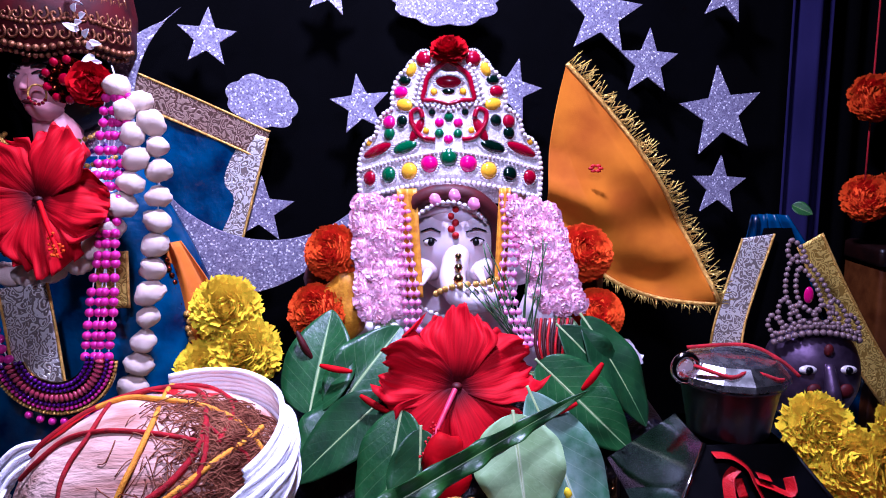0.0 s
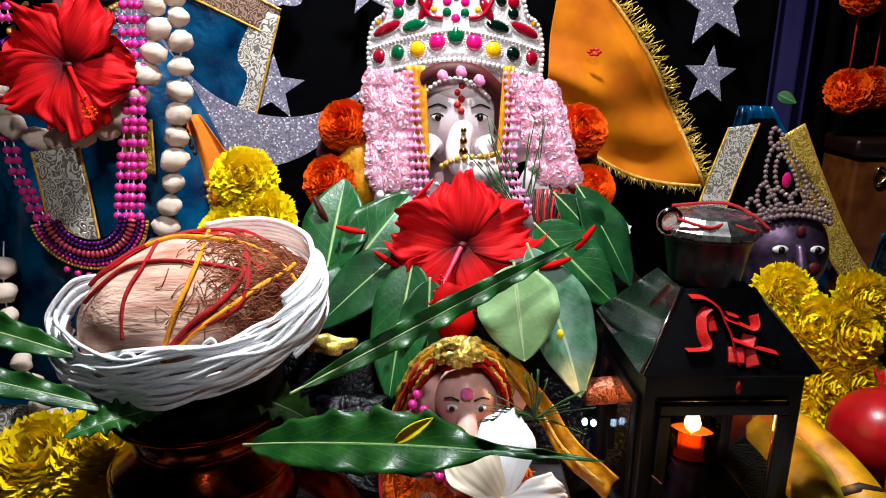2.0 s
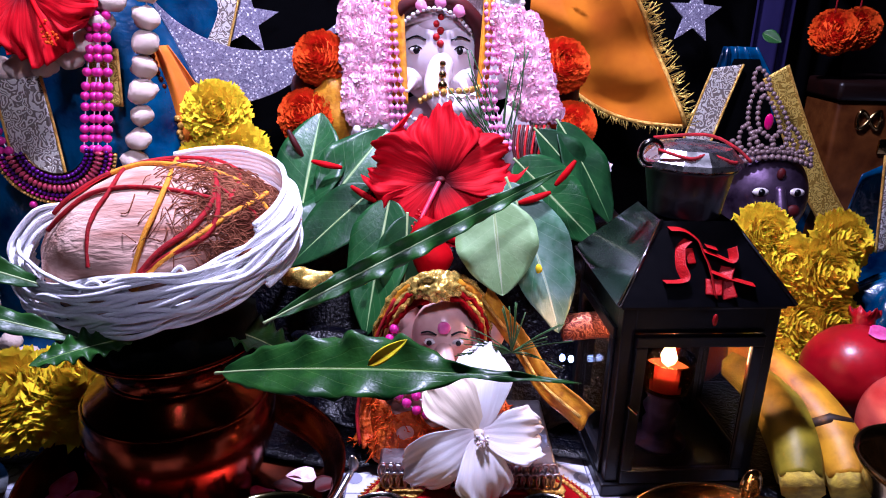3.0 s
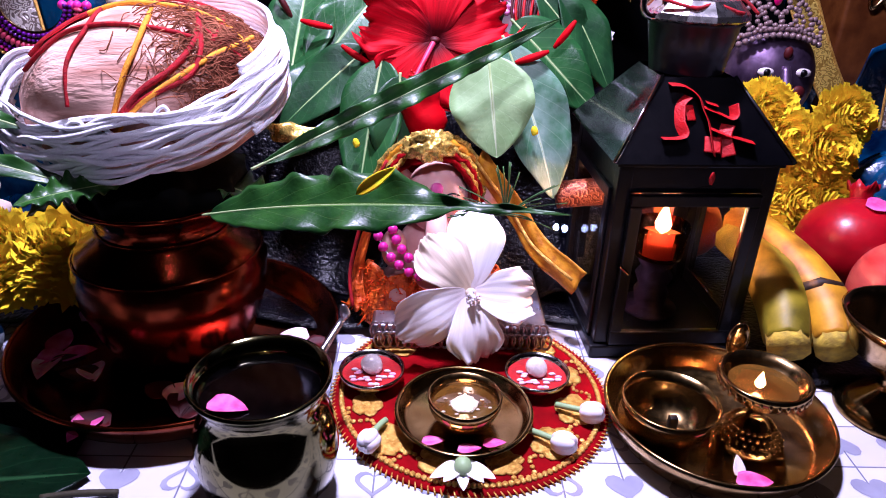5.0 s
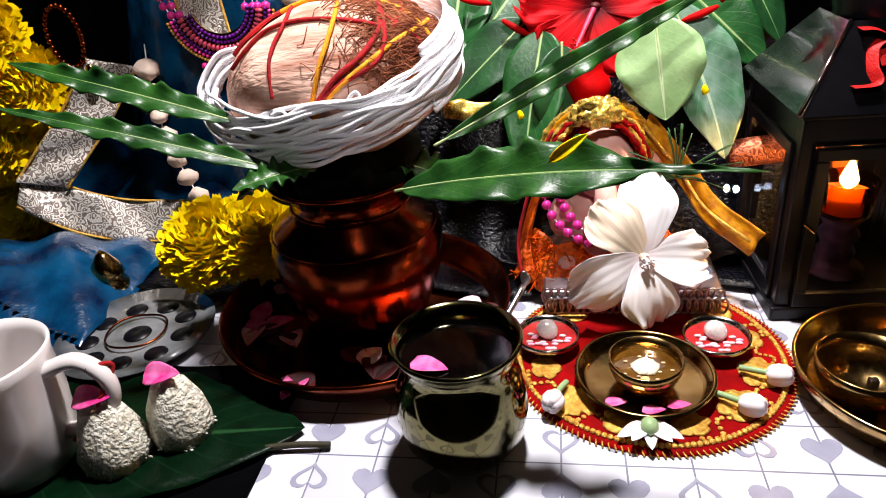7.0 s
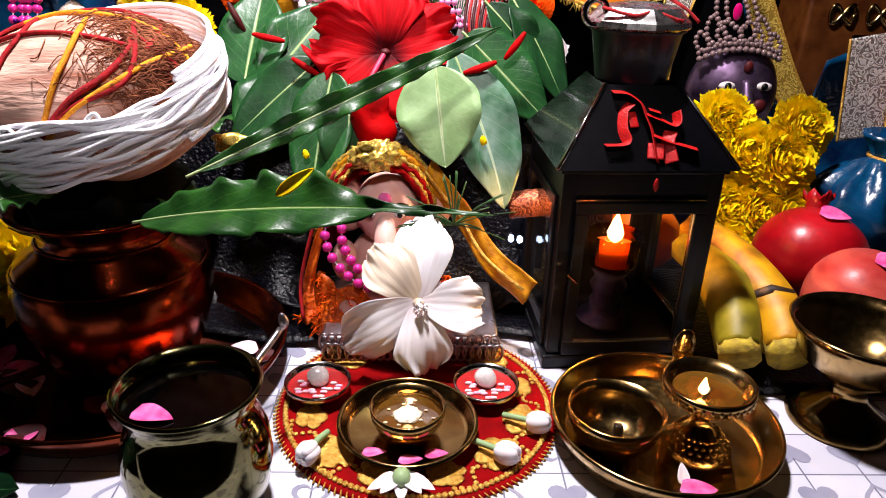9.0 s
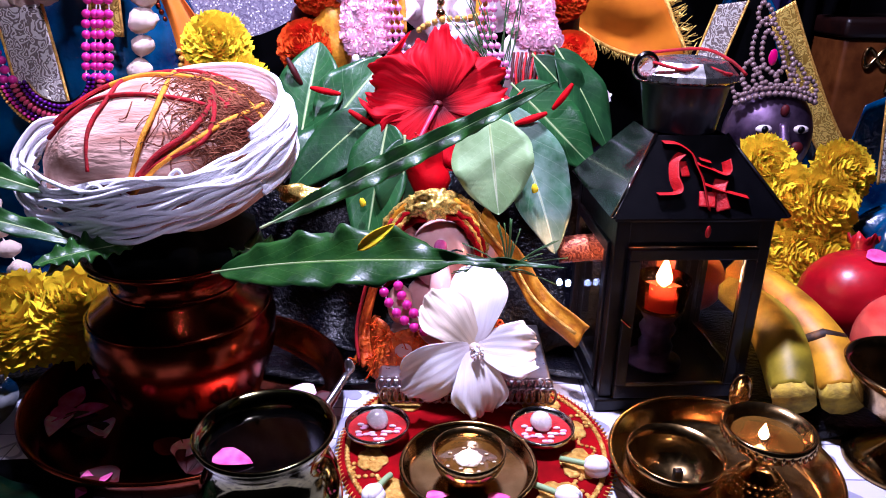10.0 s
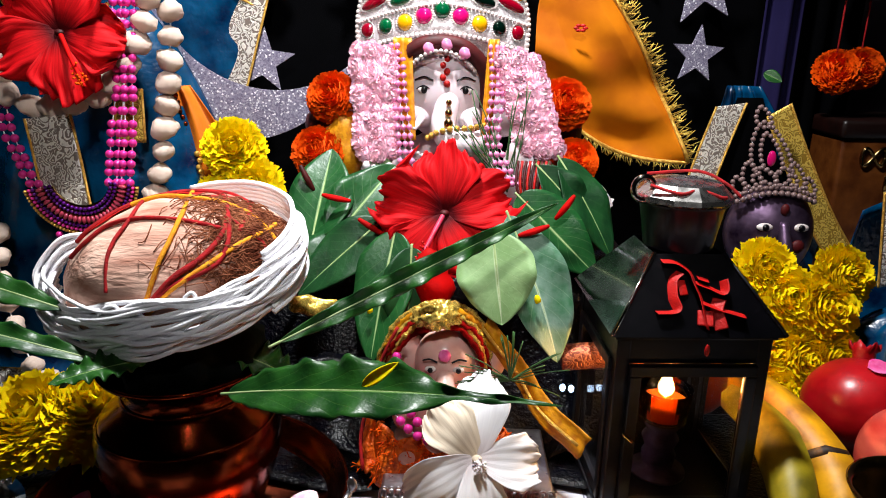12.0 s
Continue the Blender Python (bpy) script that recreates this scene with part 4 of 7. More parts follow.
# ---- flowers and cloth on the statue ----
for s, top, low in ((-1, (-0.068, 0.63, 0.362), (-0.062, 0.612, 0.268)), (1, (0.078, 0.63, 0.358), (0.104, 0.612, 0.27))):
    g = thing("blossom_garland", "thick garland of ruffled pink and white blossoms", "garland", low, "garlands on the statue")
    spots, rnd = [], random.Random(20 + s)
    for k in range(12):
        p = Vector(top).lerp(Vector(low), k / 11)
        for q in (-1, 0, 1):
            spots.append((p.x + q * 0.014 + rnd.uniform(-0.002, 0.002), p.y - 0.005 * (q == 0), p.z + rnd.uniform(-0.003, 0.003), rnd.uniform(0.0098, 0.0118), (q * 0.6, -1, rnd.uniform(-0.4, 0.5))))
    heads(g, CARNATION, spots, "blossom", 3 + s)
    part("string", tube([Vector(top) + Vector((0, 0.012, 0.01)), Vector(low) + Vector((0, 0.012, -0.008))], 0.0015, 6, 4), RED_THREAD, g)
    tass = thing("bud_tassel", "tassel of green calyxes and white jasmine buds", "tassel", (low[0], low[1], low[2] - 0.02), "tassels under the garlands")
    rnd = random.Random(s + 5)
    for k in range(7):
        a = k * 0.9
        o = Vector((0.012 * math.cos(a), -0.006 + 0.006 * math.sin(a), -0.014 - 0.009 * rnd.random()))
        part("bud", ball((0.0042, 0.0042, 0.0052), Vector(low) + o, 10), WHITE_PETAL, tass)
        part("sprig", leaf_blade(Vector(low) + Vector((0, 0, -0.004)), Vector(low) + o * 1.1 + Vector((0.004, 0, 0.003)), 0.005, (0, -1, 0), nu=8), PALE_LEAF, tass)
    # pale pearl string beside the garland
    px = -0.05 if s < 0 else 0.062
    strand = thing("pearl_string", "hanging strings of pale pink pearls", "beads", (px, 0.62, 0.24), "pearls on the statue")
    for q in (0, 1, 2):
        x0 = px + 0.006 * q * (1 if s < 0 else -1)
        bead_string("bead_strand", [(x0, 0.635, 0.37), (x0 + 0.002, 0.622, 0.33), (x0 + s * -0.006 + 0.004, 0.605, 0.28), (x0 + 0.016 + 0.003 * s, 0.592, 0.238)], 0.0031, PEARL_PALE, strand, "", 2.0, 0.0)
for s, x in ((-1, -0.039), (1, 0.053)):
    def cloth(u, v, s=s, x=x):
        w = 0.009 if s < 0 else 0.005
        return Vector((x + (v - 0.5) * 2 * w + 0.006 * s * u * -1, 0.635 - 0.02 * u + 0.003 * math.sin(v * 9), 0.378 - 0.1 * u))
    solo("brocade_strip", sheet(cloth, 20, 8, 0.0008), YELLOW_CLOTH, "yellow brocade strip with gold pattern beside the face", "cloth", group="brocade strips")
for k, (x, y, z, r) in enumerate(((-0.111, 0.64, 0.317, 0.027), (-0.125, 0.625, 0.262, 0.028), (0.129, 0.65, 0.314, 0.028), (0.142, 0.64, 0.256, 0.025))):
    th = thing("marigold", "full orange marigold tucked beside the statue", "flower", (x, y, z), "marigolds beside the statue")
    heads(th, MARIGOLD_ORANGE, [(x, y, z, r, (0.1 - 0.3 * (x < 0), -1, 0.45))], seed=k)
    part("calyx", tube([(x, y + 0.012, z - 0.008), (x, y + 0.02, z - r - 0.008)], 0.006, 8, 3), GREEN_LEAF, th)
solo("brocade_sleeve", ball((0.022, 0.014, 0.034), (-0.098, 0.632, 0.268), 20, 0.3, 60), YELLOW_CLOTH, "bunched yellow brocade sleeve with gold paisley", "cloth")
solo("maroon_cloth", ball((0.028, 0.02, 0.042), (-0.116, 0.67, 0.28), 20, 0.4, 60), DARK_RED, "bunched maroon cloth behind the marigolds", "cloth")
solo("maroon_cloth", ball((0.028, 0.02, 0.042), (0.13, 0.675, 0.275), 20, 0.4, 60), DARK_RED, "bunched maroon cloth behind the marigolds", "cloth")

neck = thing("gold_necklace", "gold and pearl ornament across the statue's trunk", "jewellery", (0.01, 0.62, 0.29))
for k in range(3):
    part("pendant", ball((0.0048 - 0.0008 * k, 0.003, 0.0048 - 0.0008 * k), (0.009, 0.613 + 0.004 * k, 0.296 + 0.01 * k), 12), BRASS, neck)
bead_string("bead_strand", [(-0.012, 0.624, 0.28), (-0.002, 0.614, 0.287), (0.012, 0.61, 0.291), (0.03, 0.612, 0.292), (0.052, 0.624, 0.295)], 0.0032, GOLD_THREAD, neck, "", 2.1, 0.0)
bead_string("bead_strand", [(-0.036, 0.64, 0.27), (-0.02, 0.628, 0.262), (-0.005, 0.624, 0.258)], 0.0025, PEARL_WHITE, neck, "", 2.1, 0.0)


def twigs():
    rnd = random.Random(4)
    bm = bmesh.new()
    root = Vector((0.07, 0.6, 0.23))
    for k in range(26):
        a, l = rnd.uniform(-0.75, 0.25), rnd.uniform(0.05, 0.11)
        tip = root + Vector((math.sin(a) * l, rnd.uniform(-0.01, 0.015), math.cos(a) * l))
        join(bm, tube([root, root.lerp(tip, 0.5) + Vector((rnd.uniform(-0.006, 0.006), 0, 0)), tip], 0.0006, 5, 3))
    solo("grass_bunch", bm, GREEN_LEAF, "thin bunch of green grass and dry twigs beside the face", "grass", kind="stuff")


twigs()
band = thing("head_band", "maroon hood edge and silver headband above the statue's brow", "headdress", (0, 0.66, 0.36))
part("hood", tube([(-0.048, 0.652, 0.31), (-0.046, 0.645, 0.345), (-0.026, 0.638, 0.368), (0.0, 0.636, 0.374), (0.026, 0.638, 0.368), (0.046, 0.645, 0.345), (0.048, 0.652, 0.31)], 0.008, 10, 6), DARK_RED, band)
bead_string("bead_strand", [(-0.036, 0.64, 0.345), (-0.02, 0.63, 0.36), (0.0, 0.626, 0.366), (0.02, 0.63, 0.36), (0.036, 0.64, 0.345)], 0.0022, PEARL_WHITE, band)
for k in range(3):
    part("turban_roll", tube([(-0.044 + 0.003 * k, 0.656, 0.336 + 0.008 * k), (-0.03, 0.645 + 0.002 * k, 0.352 + 0.008 * k), (0.0, 0.638 + 0.002 * k, 0.358 + 0.008 * k), (0.03, 0.645 + 0.002 * k, 0.352 + 0.008 * k), (0.044 - 0.003 * k, 0.656, 0.336 + 0.008 * k)], 0.0042, 10, 6), PINK_PLASTER if k % 2 else MARBLE, band, "pale pink rolled turban edge")
for x, z in ((-0.012, 0.368), (0.006, 0.372), (0.024, 0.364)):
    part("rosette", ball((0.006, 0.004, 0.006), (x, 0.629, z), 12, 0.3, 200), PEARL_PALE, band)
reds = thing("red_tassel", "red stalks and green sprigs under the garland", "tassel", (0.09, 0.59, 0.21))
for k in range(9):
    part("stalk", tube([(0.08 + 0.004 * k, 0.6, 0.262), (0.078 + 0.0035 * k, 0.588, 0.24), (0.086 + 0.002 * k, 0.585, 0.215)], 0.0014, 6, 4), RED_PASTE if k % 2 else DARK_RED, reds)
for k in range(6):
    part("sprig", leaf_blade((0.09, 0.588, 0.212), (0.09 + 0.02 * math.cos(k), 0.58, 0.216 + 0.014 * math.sin(k)), 0.006, (0, -1, 0.2), nu=8), PALE_LEAF, reds)


# ---- orange flag ----
def flag():
    th = thing("pennant", "orange cloth pennant edged with gold tinsel fringe", "flag", (0.18, 0.74, 0.24))
    apex, low_l, low_r = Vector((0.124, 0.745, 0.502)), Vector((0.103, 0.722, 0.328)), Vector((0.296, 0.745, 0.241))

    def at(u, v):
        a = apex.lerp(low_l, u) + Vector((-0.008 * math.sin(math.pi * min(1, u * 1.05)) * (1 - 0.3 * u), 0, 0))
        b = apex.lerp(low_r, u) + Vector((0.012 * math.sin(math.pi * u), 0, 0.012 * math.sin(math.pi * u)))
        p = a.lerp(b, v)
        p.z -= 0.028 * math.sin(math.pi * v) * u ** 3
        p.y += 0.009 * math.sin(7 * u * u + 4 * v) * u + 0.006 * math.sin(17 * u - 4 * v) * max(0, u - 0.35) * 1.6 + 0.004 * math.sin(31 * u + 6 * v) * max(0, u - 0.5) * 2 + 0.012 * abs(math.sin(5.2 * v - 2.6 * u + 0.4)) * max(0, u - 0.25) + 0.007 * abs(math.sin(9 * u + 2.2 * v)) * max(0, u - 0.45) * 1.5
        return p
    part("cloth", sheet(at, 90, 64, 0.0008), ORANGE_CLOTH, th)
    rnd = random.Random(8)
    trim, fringe = bmesh.new(), bmesh.new()
    join(trim, tube([at(k / 30, 1) for k in range(31)], 0.0026, 8, 2))
    join(trim, tube([at(1, k / 20) for k in range(21)], 0.0024, 8, 2))
    for k in range(420):
        if k < 300:
            p, d = at(rnd.random(), 1), Vector((0.75, -0.2, 0.5))
        else:
            p, d = at(1, rnd.random()), Vector((0.1, -0.3, -1))
        d = (d + Vector((rnd.uniform(-0.6, 0.6), rnd.uniform(-0.5, 0.3), rnd.uniform(-0.6, 0.6)))).normalized()
        join(fringe, tube([p, p + d * rnd.uniform(0.006, 0.022 if k < 300 else 0.013)], 0.0005, 4, 1))
    part("trim", trim, GOLD_THREAD, th, "braided gold trim")
    tagged(part("fringe", fringe, TINSEL, th, "glinting gold tinsel fringe"), kind="stuff")
    for k in range(6):
        a = k * math.pi / 3
        part("motif", ball((0.0032, 0.0008, 0.0018), (0.153 + 0.005 * math.cos(a), 0.722, 0.392 + 0.003 * math.sin(a)), 8), RED_PASTE, th, "small red stitched motif")


flag()

# ---- leaves and red flower in the middle ----
LEAVES = [
    ((-0.118, 0.545, 0.192), (-0.107, 0.602, 0.272), 0.066, GREEN_LEAF, (-0.25, -1, 0.5)),
    ((-0.1, 0.545, 0.188), (-0.042, 0.592, 0.26), 0.062, GREEN_LEAF, (0.1, -1, 0.6)),
    ((-0.118, 0.515, 0.15), (-0.068, 0.545, 0.212), 0.06, GREEN_LEAF, (-0.2, -1, 0.7)),
    ((-0.036, 0.515, 0.21), (-0.055, 0.46, 0.105), 0.055, GREEN_LEAF, (-0.1, -1, 0.3)),
    ((0.05, 0.475, 0.223), (0.058, 0.44, 0.153), 0.066, PALE_LEAF, (-0.15, -1, 0.5)),
    ((0.064, 0.5, 0.231), (0.115, 0.45, 0.117), 0.06, GREY_LEAF, (0.2, -1, 0.45)),
    ((0.076, 0.55, 0.238), (0.153, 0.53, 0.167), 0.058, GREEN_LEAF, (0.2, -1, 0.6)),
    # leaves further back, in the green with shade coloured in
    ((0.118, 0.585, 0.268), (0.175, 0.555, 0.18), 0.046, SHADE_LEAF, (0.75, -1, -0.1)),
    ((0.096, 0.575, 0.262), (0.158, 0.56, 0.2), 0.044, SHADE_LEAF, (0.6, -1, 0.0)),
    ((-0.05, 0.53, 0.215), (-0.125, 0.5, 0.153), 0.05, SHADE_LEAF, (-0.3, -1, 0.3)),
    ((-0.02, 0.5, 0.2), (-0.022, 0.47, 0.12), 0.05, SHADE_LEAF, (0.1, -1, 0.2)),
]
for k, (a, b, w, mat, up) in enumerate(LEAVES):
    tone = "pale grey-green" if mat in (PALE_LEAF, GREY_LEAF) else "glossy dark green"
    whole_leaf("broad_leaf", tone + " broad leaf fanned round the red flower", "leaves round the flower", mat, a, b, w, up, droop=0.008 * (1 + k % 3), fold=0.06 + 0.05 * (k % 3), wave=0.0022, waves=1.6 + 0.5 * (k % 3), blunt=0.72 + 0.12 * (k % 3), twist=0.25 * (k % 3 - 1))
hibiscus("hibiscus_flower", "large deep red hibiscus with ruffled petals and long stamen", (0.008, 0.53, 0.224), (0, -1, 0.28), (0, 0, 1), 0.063, RED_HIBISCUS, DARK_RED, (-0.024, -0.05, 0.034), RED_PASTE, STAMEN, 0.34, 1.0, 3, 0.0, (2, 68, 148, 214, 285), 1.9)
for x, y, z, a in ((-0.095, 0.552, 0.231, -0.2), (-0.058, 0.52, 0.212, -0.55), (-0.127, 0.575, 0.245, -1.1), (0.118, 0.53, 0.232, 0.95), (0.086, 0.49, 0.22, 0.35)):
    d = Vector((math.cos(a), 0, math.sin(a))) * 0.014
    solo("rolled_petal", tube([Vector((x, y, z)) - d, (x, y - 0.002, z), Vector((x, y, z)) + d], 0.0028, 8, 5, taper=lambda u: 0.5 + math.sin(math.pi * u) * 0.6), DARK_RED if a < -1 else RED_PETAL, "small rolled dark red petal lying on a leaf", "petal", group="rolled petals")
solo("crumpled_petal", ball((0.018, 0.014, 0.026), (0.0, 0.485, 0.176), 18, 0.5, 60), RED_PETAL, "crumpled red petals under the hibiscus", "petal")
for x, y, z in ((0.083, 0.47, 0.16), (0.073, 0.478, 0.172), (-0.055, 0.478, 0.15), (0.089, 0.465, 0.168)):
    solo("pollen_crumb", ball((0.003, 0.002, 0.004), (x, y - 0.004, z), 8, 0.4, 300), YELLOW_PETAL, "yellow petal crumb stuck on a leaf", "petal", group="petal crumbs")


# ---- copper pot, tray and coconut ----
def thali(name, label, at, r, h, mat, lip=0.004):
    prof = [(0, 0.0), (r * 0.86, 0.0), (r * 0.93, h * 0.25), (r, h), (r + lip, h + 0.001), (r + lip, h - 0.001), (r * 0.955, h * 0.22), (r * 0.87, -0.0025), (0, -0.0025)]
    prof = [(a, b + 0.0028) for a, b in prof]
    th = thing(name, label, "tray", at)
    bm = lathe(prof[::-1], 72)
    bmesh.ops.translate(bm, vec=at, verts=bm.verts)
    part("dish", bm, mat, th)
    rim = lathe([(r + lip * 0.6 + 0.0016 * math.cos(a * math.pi / 4), h + 0.0028 + 0.0016 * math.sin(a * math.pi / 4)) for a in range(9)], 72)
    bmesh.ops.translate(rim, vec=at, verts=rim.verts)
    part("rolled_rim", rim, mat, th)
    return th


thali("copper_tray", "round copper tray with upright rim holding petals", (-0.186, 0.386, 0.0), 0.118, 0.024, COPPER)
pot = thing("copper_pot", "copper pot with flared rim standing in the tray", "pot", (-0.187, 0.392, 0.003))
prof = [(0, 0), (0.038, 0), (0.05, 0.006), (0.06, 0.03), (0.068, 0.056), (0.07, 0.08), (0.064, 0.096), (0.05, 0.105), (0.045, 0.116), (0.052, 0.128), (0.062, 0.134), (0.063, 0.137), (0.059, 0.137), (0.05, 0.131), (0.041, 0.117), (0.042, 0.106), (0.058, 0.094), (0.066, 0.078), (0.064, 0.055), (0.056, 0.02), (0, 0.008)]
bm = lathe(prof, 64)
bmesh.ops.translate(bm, vec=pot.location, verts=bm.verts)
part("body", bm, COPPER, pot)
for z, r in ((0.09, 0.0668), (0.111, 0.0475)):
    bm = lathe([(r, -0.001), (r + 0.0016, 0), (r, 0.001)], 64)
    bmesh.ops.translate(bm, vec=pot.location + Vector((0, 0, z)), verts=bm.verts)
    part("ridge", bm, COPPER, pot)

CC = Vector((-0.182, 0.398, 0.208))
CM = Matrix.Translation(CC) @ Matrix.Rotation(math.radians(14), 4, "Z") @ Matrix.Rotation(math.radians(-9), 4, "Y")
RX, RY, RZ = 0.084, 0.064, 0.056


def nut(lon, lat, lift=0.0):
    """On the coconut's skin: lon round its long axis, lat along it."""
    c = math.cos(lat)
    p = Vector((RX * math.sin(lat), RY * c * math.cos(lon), RZ * c * math.sin(lon)))
    return CM @ (p + p.normalized() * lift)


coconut = thing("coconut", "brown coconut wound with red, yellow and white thread", "coconut", CC)
bm = ball((RX, RY, RZ), (0, 0, 0), 64)
for v in bm.verts:
    c = v.co
    v.co = c * (1 + 0.03 * noise.noise(c * 30) + 0.012 * noise.noise(Vector((c.x * 60, c.y * 160, c.z * 160))))
bmesh.ops.transform(bm, matrix=CM, verts=bm.verts)
part("husk", bm, COIR, coconut)
rnd = random.Random(12)
fib = bmesh.new()
for k in range(1300):
    lon, lat = rnd.uniform(1.7, 3.7), rnd.gauss(0.6, 0.24)
    l = rnd.uniform(0.06, 0.28) * (1 if k % 3 else 0.7)
    join(fib, tube([nut(lon, lat, 0.0005), nut(lon + rnd.uniform(-0.12, 0.12), lat + l / 2, rnd.uniform(0.001, 0.004)), nut(lon + rnd.uniform(-0.25, 0.25), lat + l, rnd.uniform(0.0, 0.0025))], 0.00035, 4, 3))
tagged(part("fibre", fib, FIBRE, coconut, "loose brown coir fibres"), kind="stuff")


def wind(points, r, mat, name, label="", lift=0.0015):
    part(name, tube([nut(a, b, lift) for a, b in points], r * 0.78, 8, 8), mat, coconut, label)


# lon: pi/2 on top, pi in front
wind([(1.53, -0.9), (1.53, -0.7), (1.44, -0.4), (1.38, -0.11), (1.34, 0.18), (1.59, 0.46), (2.14, 0.52), (2.55, 0.49), (2.81, 0.37), (2.93, 0.09), (3.09, -0.17), (3.3, -0.4)], 0.0024, RED_THREAD, "red_thread")
wind([(1.0, -0.9), (1.25, -0.6), (1.3, -0.2), (1.2, 0.2), (1.3, 0.5), (1.7, 0.75)], 0.0021, RED_THREAD, "red_thread")
wind([(0.9, 0.2), (1.33, 0.2), (2.07, 0.16), (2.45, 0.05), (2.69, -0.05), (3.1, -0.2)], 0.0022, YELLOW_THREAD, "yellow_thread")
wind([(1.3, -0.5), (1.42, -0.32), (1.49, -0.07), (1.71, 0.19), (1.86, 0.49), (2.08, 0.76), (2.6, 0.98), (3.3, 1.0)], 0.0022, YELLOW_THREAD, "yellow_thread")
wind([(2.1, 1.0), (2.34, 0.87), (2.58, 0.6), (2.76, 0.36), (2.91, 0.13), (3.03, -0.03), (3.3, -0.25)], 0.0024, YELLOW_THREAD, "yellow_thread")
wind([(2.1, -0.9), (2.01, -0.67), (1.92, -0.45), (2.0, -0.2), (2.13, 0.06), (2.26, 0.31), (2.37, 0.5)], 0.0019, RED_THREAD, "red_thread")
wind([(2.14, 0.52), (2.5, 0.42), (2.72, 0.25), (2.86, 0.05), (3.05, -0.12), (3.3, -0.3)], 0.0026, RED_THREAD, "red_thread")
wind([(1.5, -0.2), (1.8, -0.22), (2.05, -0.28), (2.26, -0.38), (2.5, -0.45), (2.9, -0.5)], 0.0016, RED_THREAD, "red_thread")
wind([(2.14, 0.52), (2.39, 0.67), (2.59, 0.81), (2.8, 0.82), (3.2, 0.82)], 0.0016, RED_THREAD, "red_thread")
wind([(1.7, 0.7), (2.0, 0.72), (2.4, 0.6)], 0.0022, RED_THREAD, "red_thread")
# kumkum smear on the top
part("vermilion_smear", sheet(lambda u, v: nut(1.1 + 0.6 * u * (0.65 + 0.35 * math.sin(9 * v)), -0.85 + 1.45 * v, 0.0009 + 0.0012 * noise.noise(Vector((u * 9, v * 11, 0)))), 18, 22), RED_PASTE, coconut, "smear of vermilion powder")


def hank():
    """White cotton strands looped loosely round the nut's lower half, with a bunch of doubled ends."""
    rnd = random.Random(31)

    def at(deg, out, drop):
        a = math.radians(deg)
        x, y = (0.0915 if math.cos(a) < 0 else 0.083) * out * math.cos(a), 0.059 * out * math.sin(a)
        return Vector((-0.18 + x, 0.391 + y, 0.2215 + 0.19 * x + 0.44 * y - 0.42 * x * x + drop))

    def front(deg):
        """1 before the nut, where the hank is slack; 0 where it is drawn tight behind."""
        return max(0.0, min(1.0, (35 - deg) / 55))
    for k in range(27):
        lay, ph = (k + 0.5) / 27, rnd.uniform(0, 90)
        pts = []
        for i in range(34):
            deg = -183 + (84 + 183) * i / 33
            slack = front(deg)
            drop = (0.011 - 0.03 * lay) * (0.3 + 0.7 * slack)
            drop += slack * (0.014 * noise.noise(Vector((deg * 0.017, ph, 0))) + 0.006 * noise.noise(Vector((deg * 0.05, ph, 5))))
            out = 1.0 + (0.12 - 0.17 * abs(lay - 0.4)) * (0.35 + 0.65 * slack) + 0.08 * slack * noise.noise(Vector((deg * 0.02, ph, 9)))
            pts.append(at(deg, out, drop))
        part("white_strand", tube(pts, rnd.uniform(0.0014, 0.0019), 6, 3), COTTON, coconut)
    # tight turns behind, drawn up over the nut's shoulder
    for k in range(12):
        pts = [at(-34 + 132 * i / 11, 0.975 + 0.009 * k + 0.015 * noise.noise(Vector((i * 0.7, k, 2))), 0.016 - 0.0036 * k) for i in range(12)]
        part("white_strand", tube(pts, 0.0021, 6, 3), COTTON, coconut)
    # slack bights that stand up from the upper edge, and long ones that hang below
    for k in range(9):
        a0, span = -160 + 13 * k + rnd.uniform(-4, 4), rnd.uniform(9, 20)
        up = rnd.uniform(0.004, 0.012) if k % 3 else -rnd.uniform(0.016, 0.024)
        pts = [at(a0 + span * (i / 6 - 0.5) * (1 + 0.3 * math.sin(i)), 1.07, 0.004 + up * math.sin(math.pi * i / 6)) for i in range(7)]
        part("white_loop", tube(pts, 0.0014, 6, 5), COTTON, coconut)
    # knotted bunch of doubled ends at one side
    for k in range(22):
        d, q = rnd.uniform(-0.014, 0.016), rnd.uniform(-7, 7)
        pts = [at(-188 + q * 0.4, 0.84 + rnd.uniform(-0.04, 0.04), 0.02 + d * 0.5), at(-181 + q, 0.98, 0.017 + d), at(-174 + q, 1.12 + rnd.uniform(-0.05, 0.04), 0.004 + d), at(-166 + q, 1.1 + rnd.uniform(-0.03, 0.03), -0.006 + d), at(-152 + 2 * q, 1.05 + rnd.uniform(-0.04, 0.02), -0.004 + d * 0.8)]
        part("white_end", tube(pts, rnd.uniform(0.0013, 0.0019), 6, 5), COTTON, coconut)


hank()

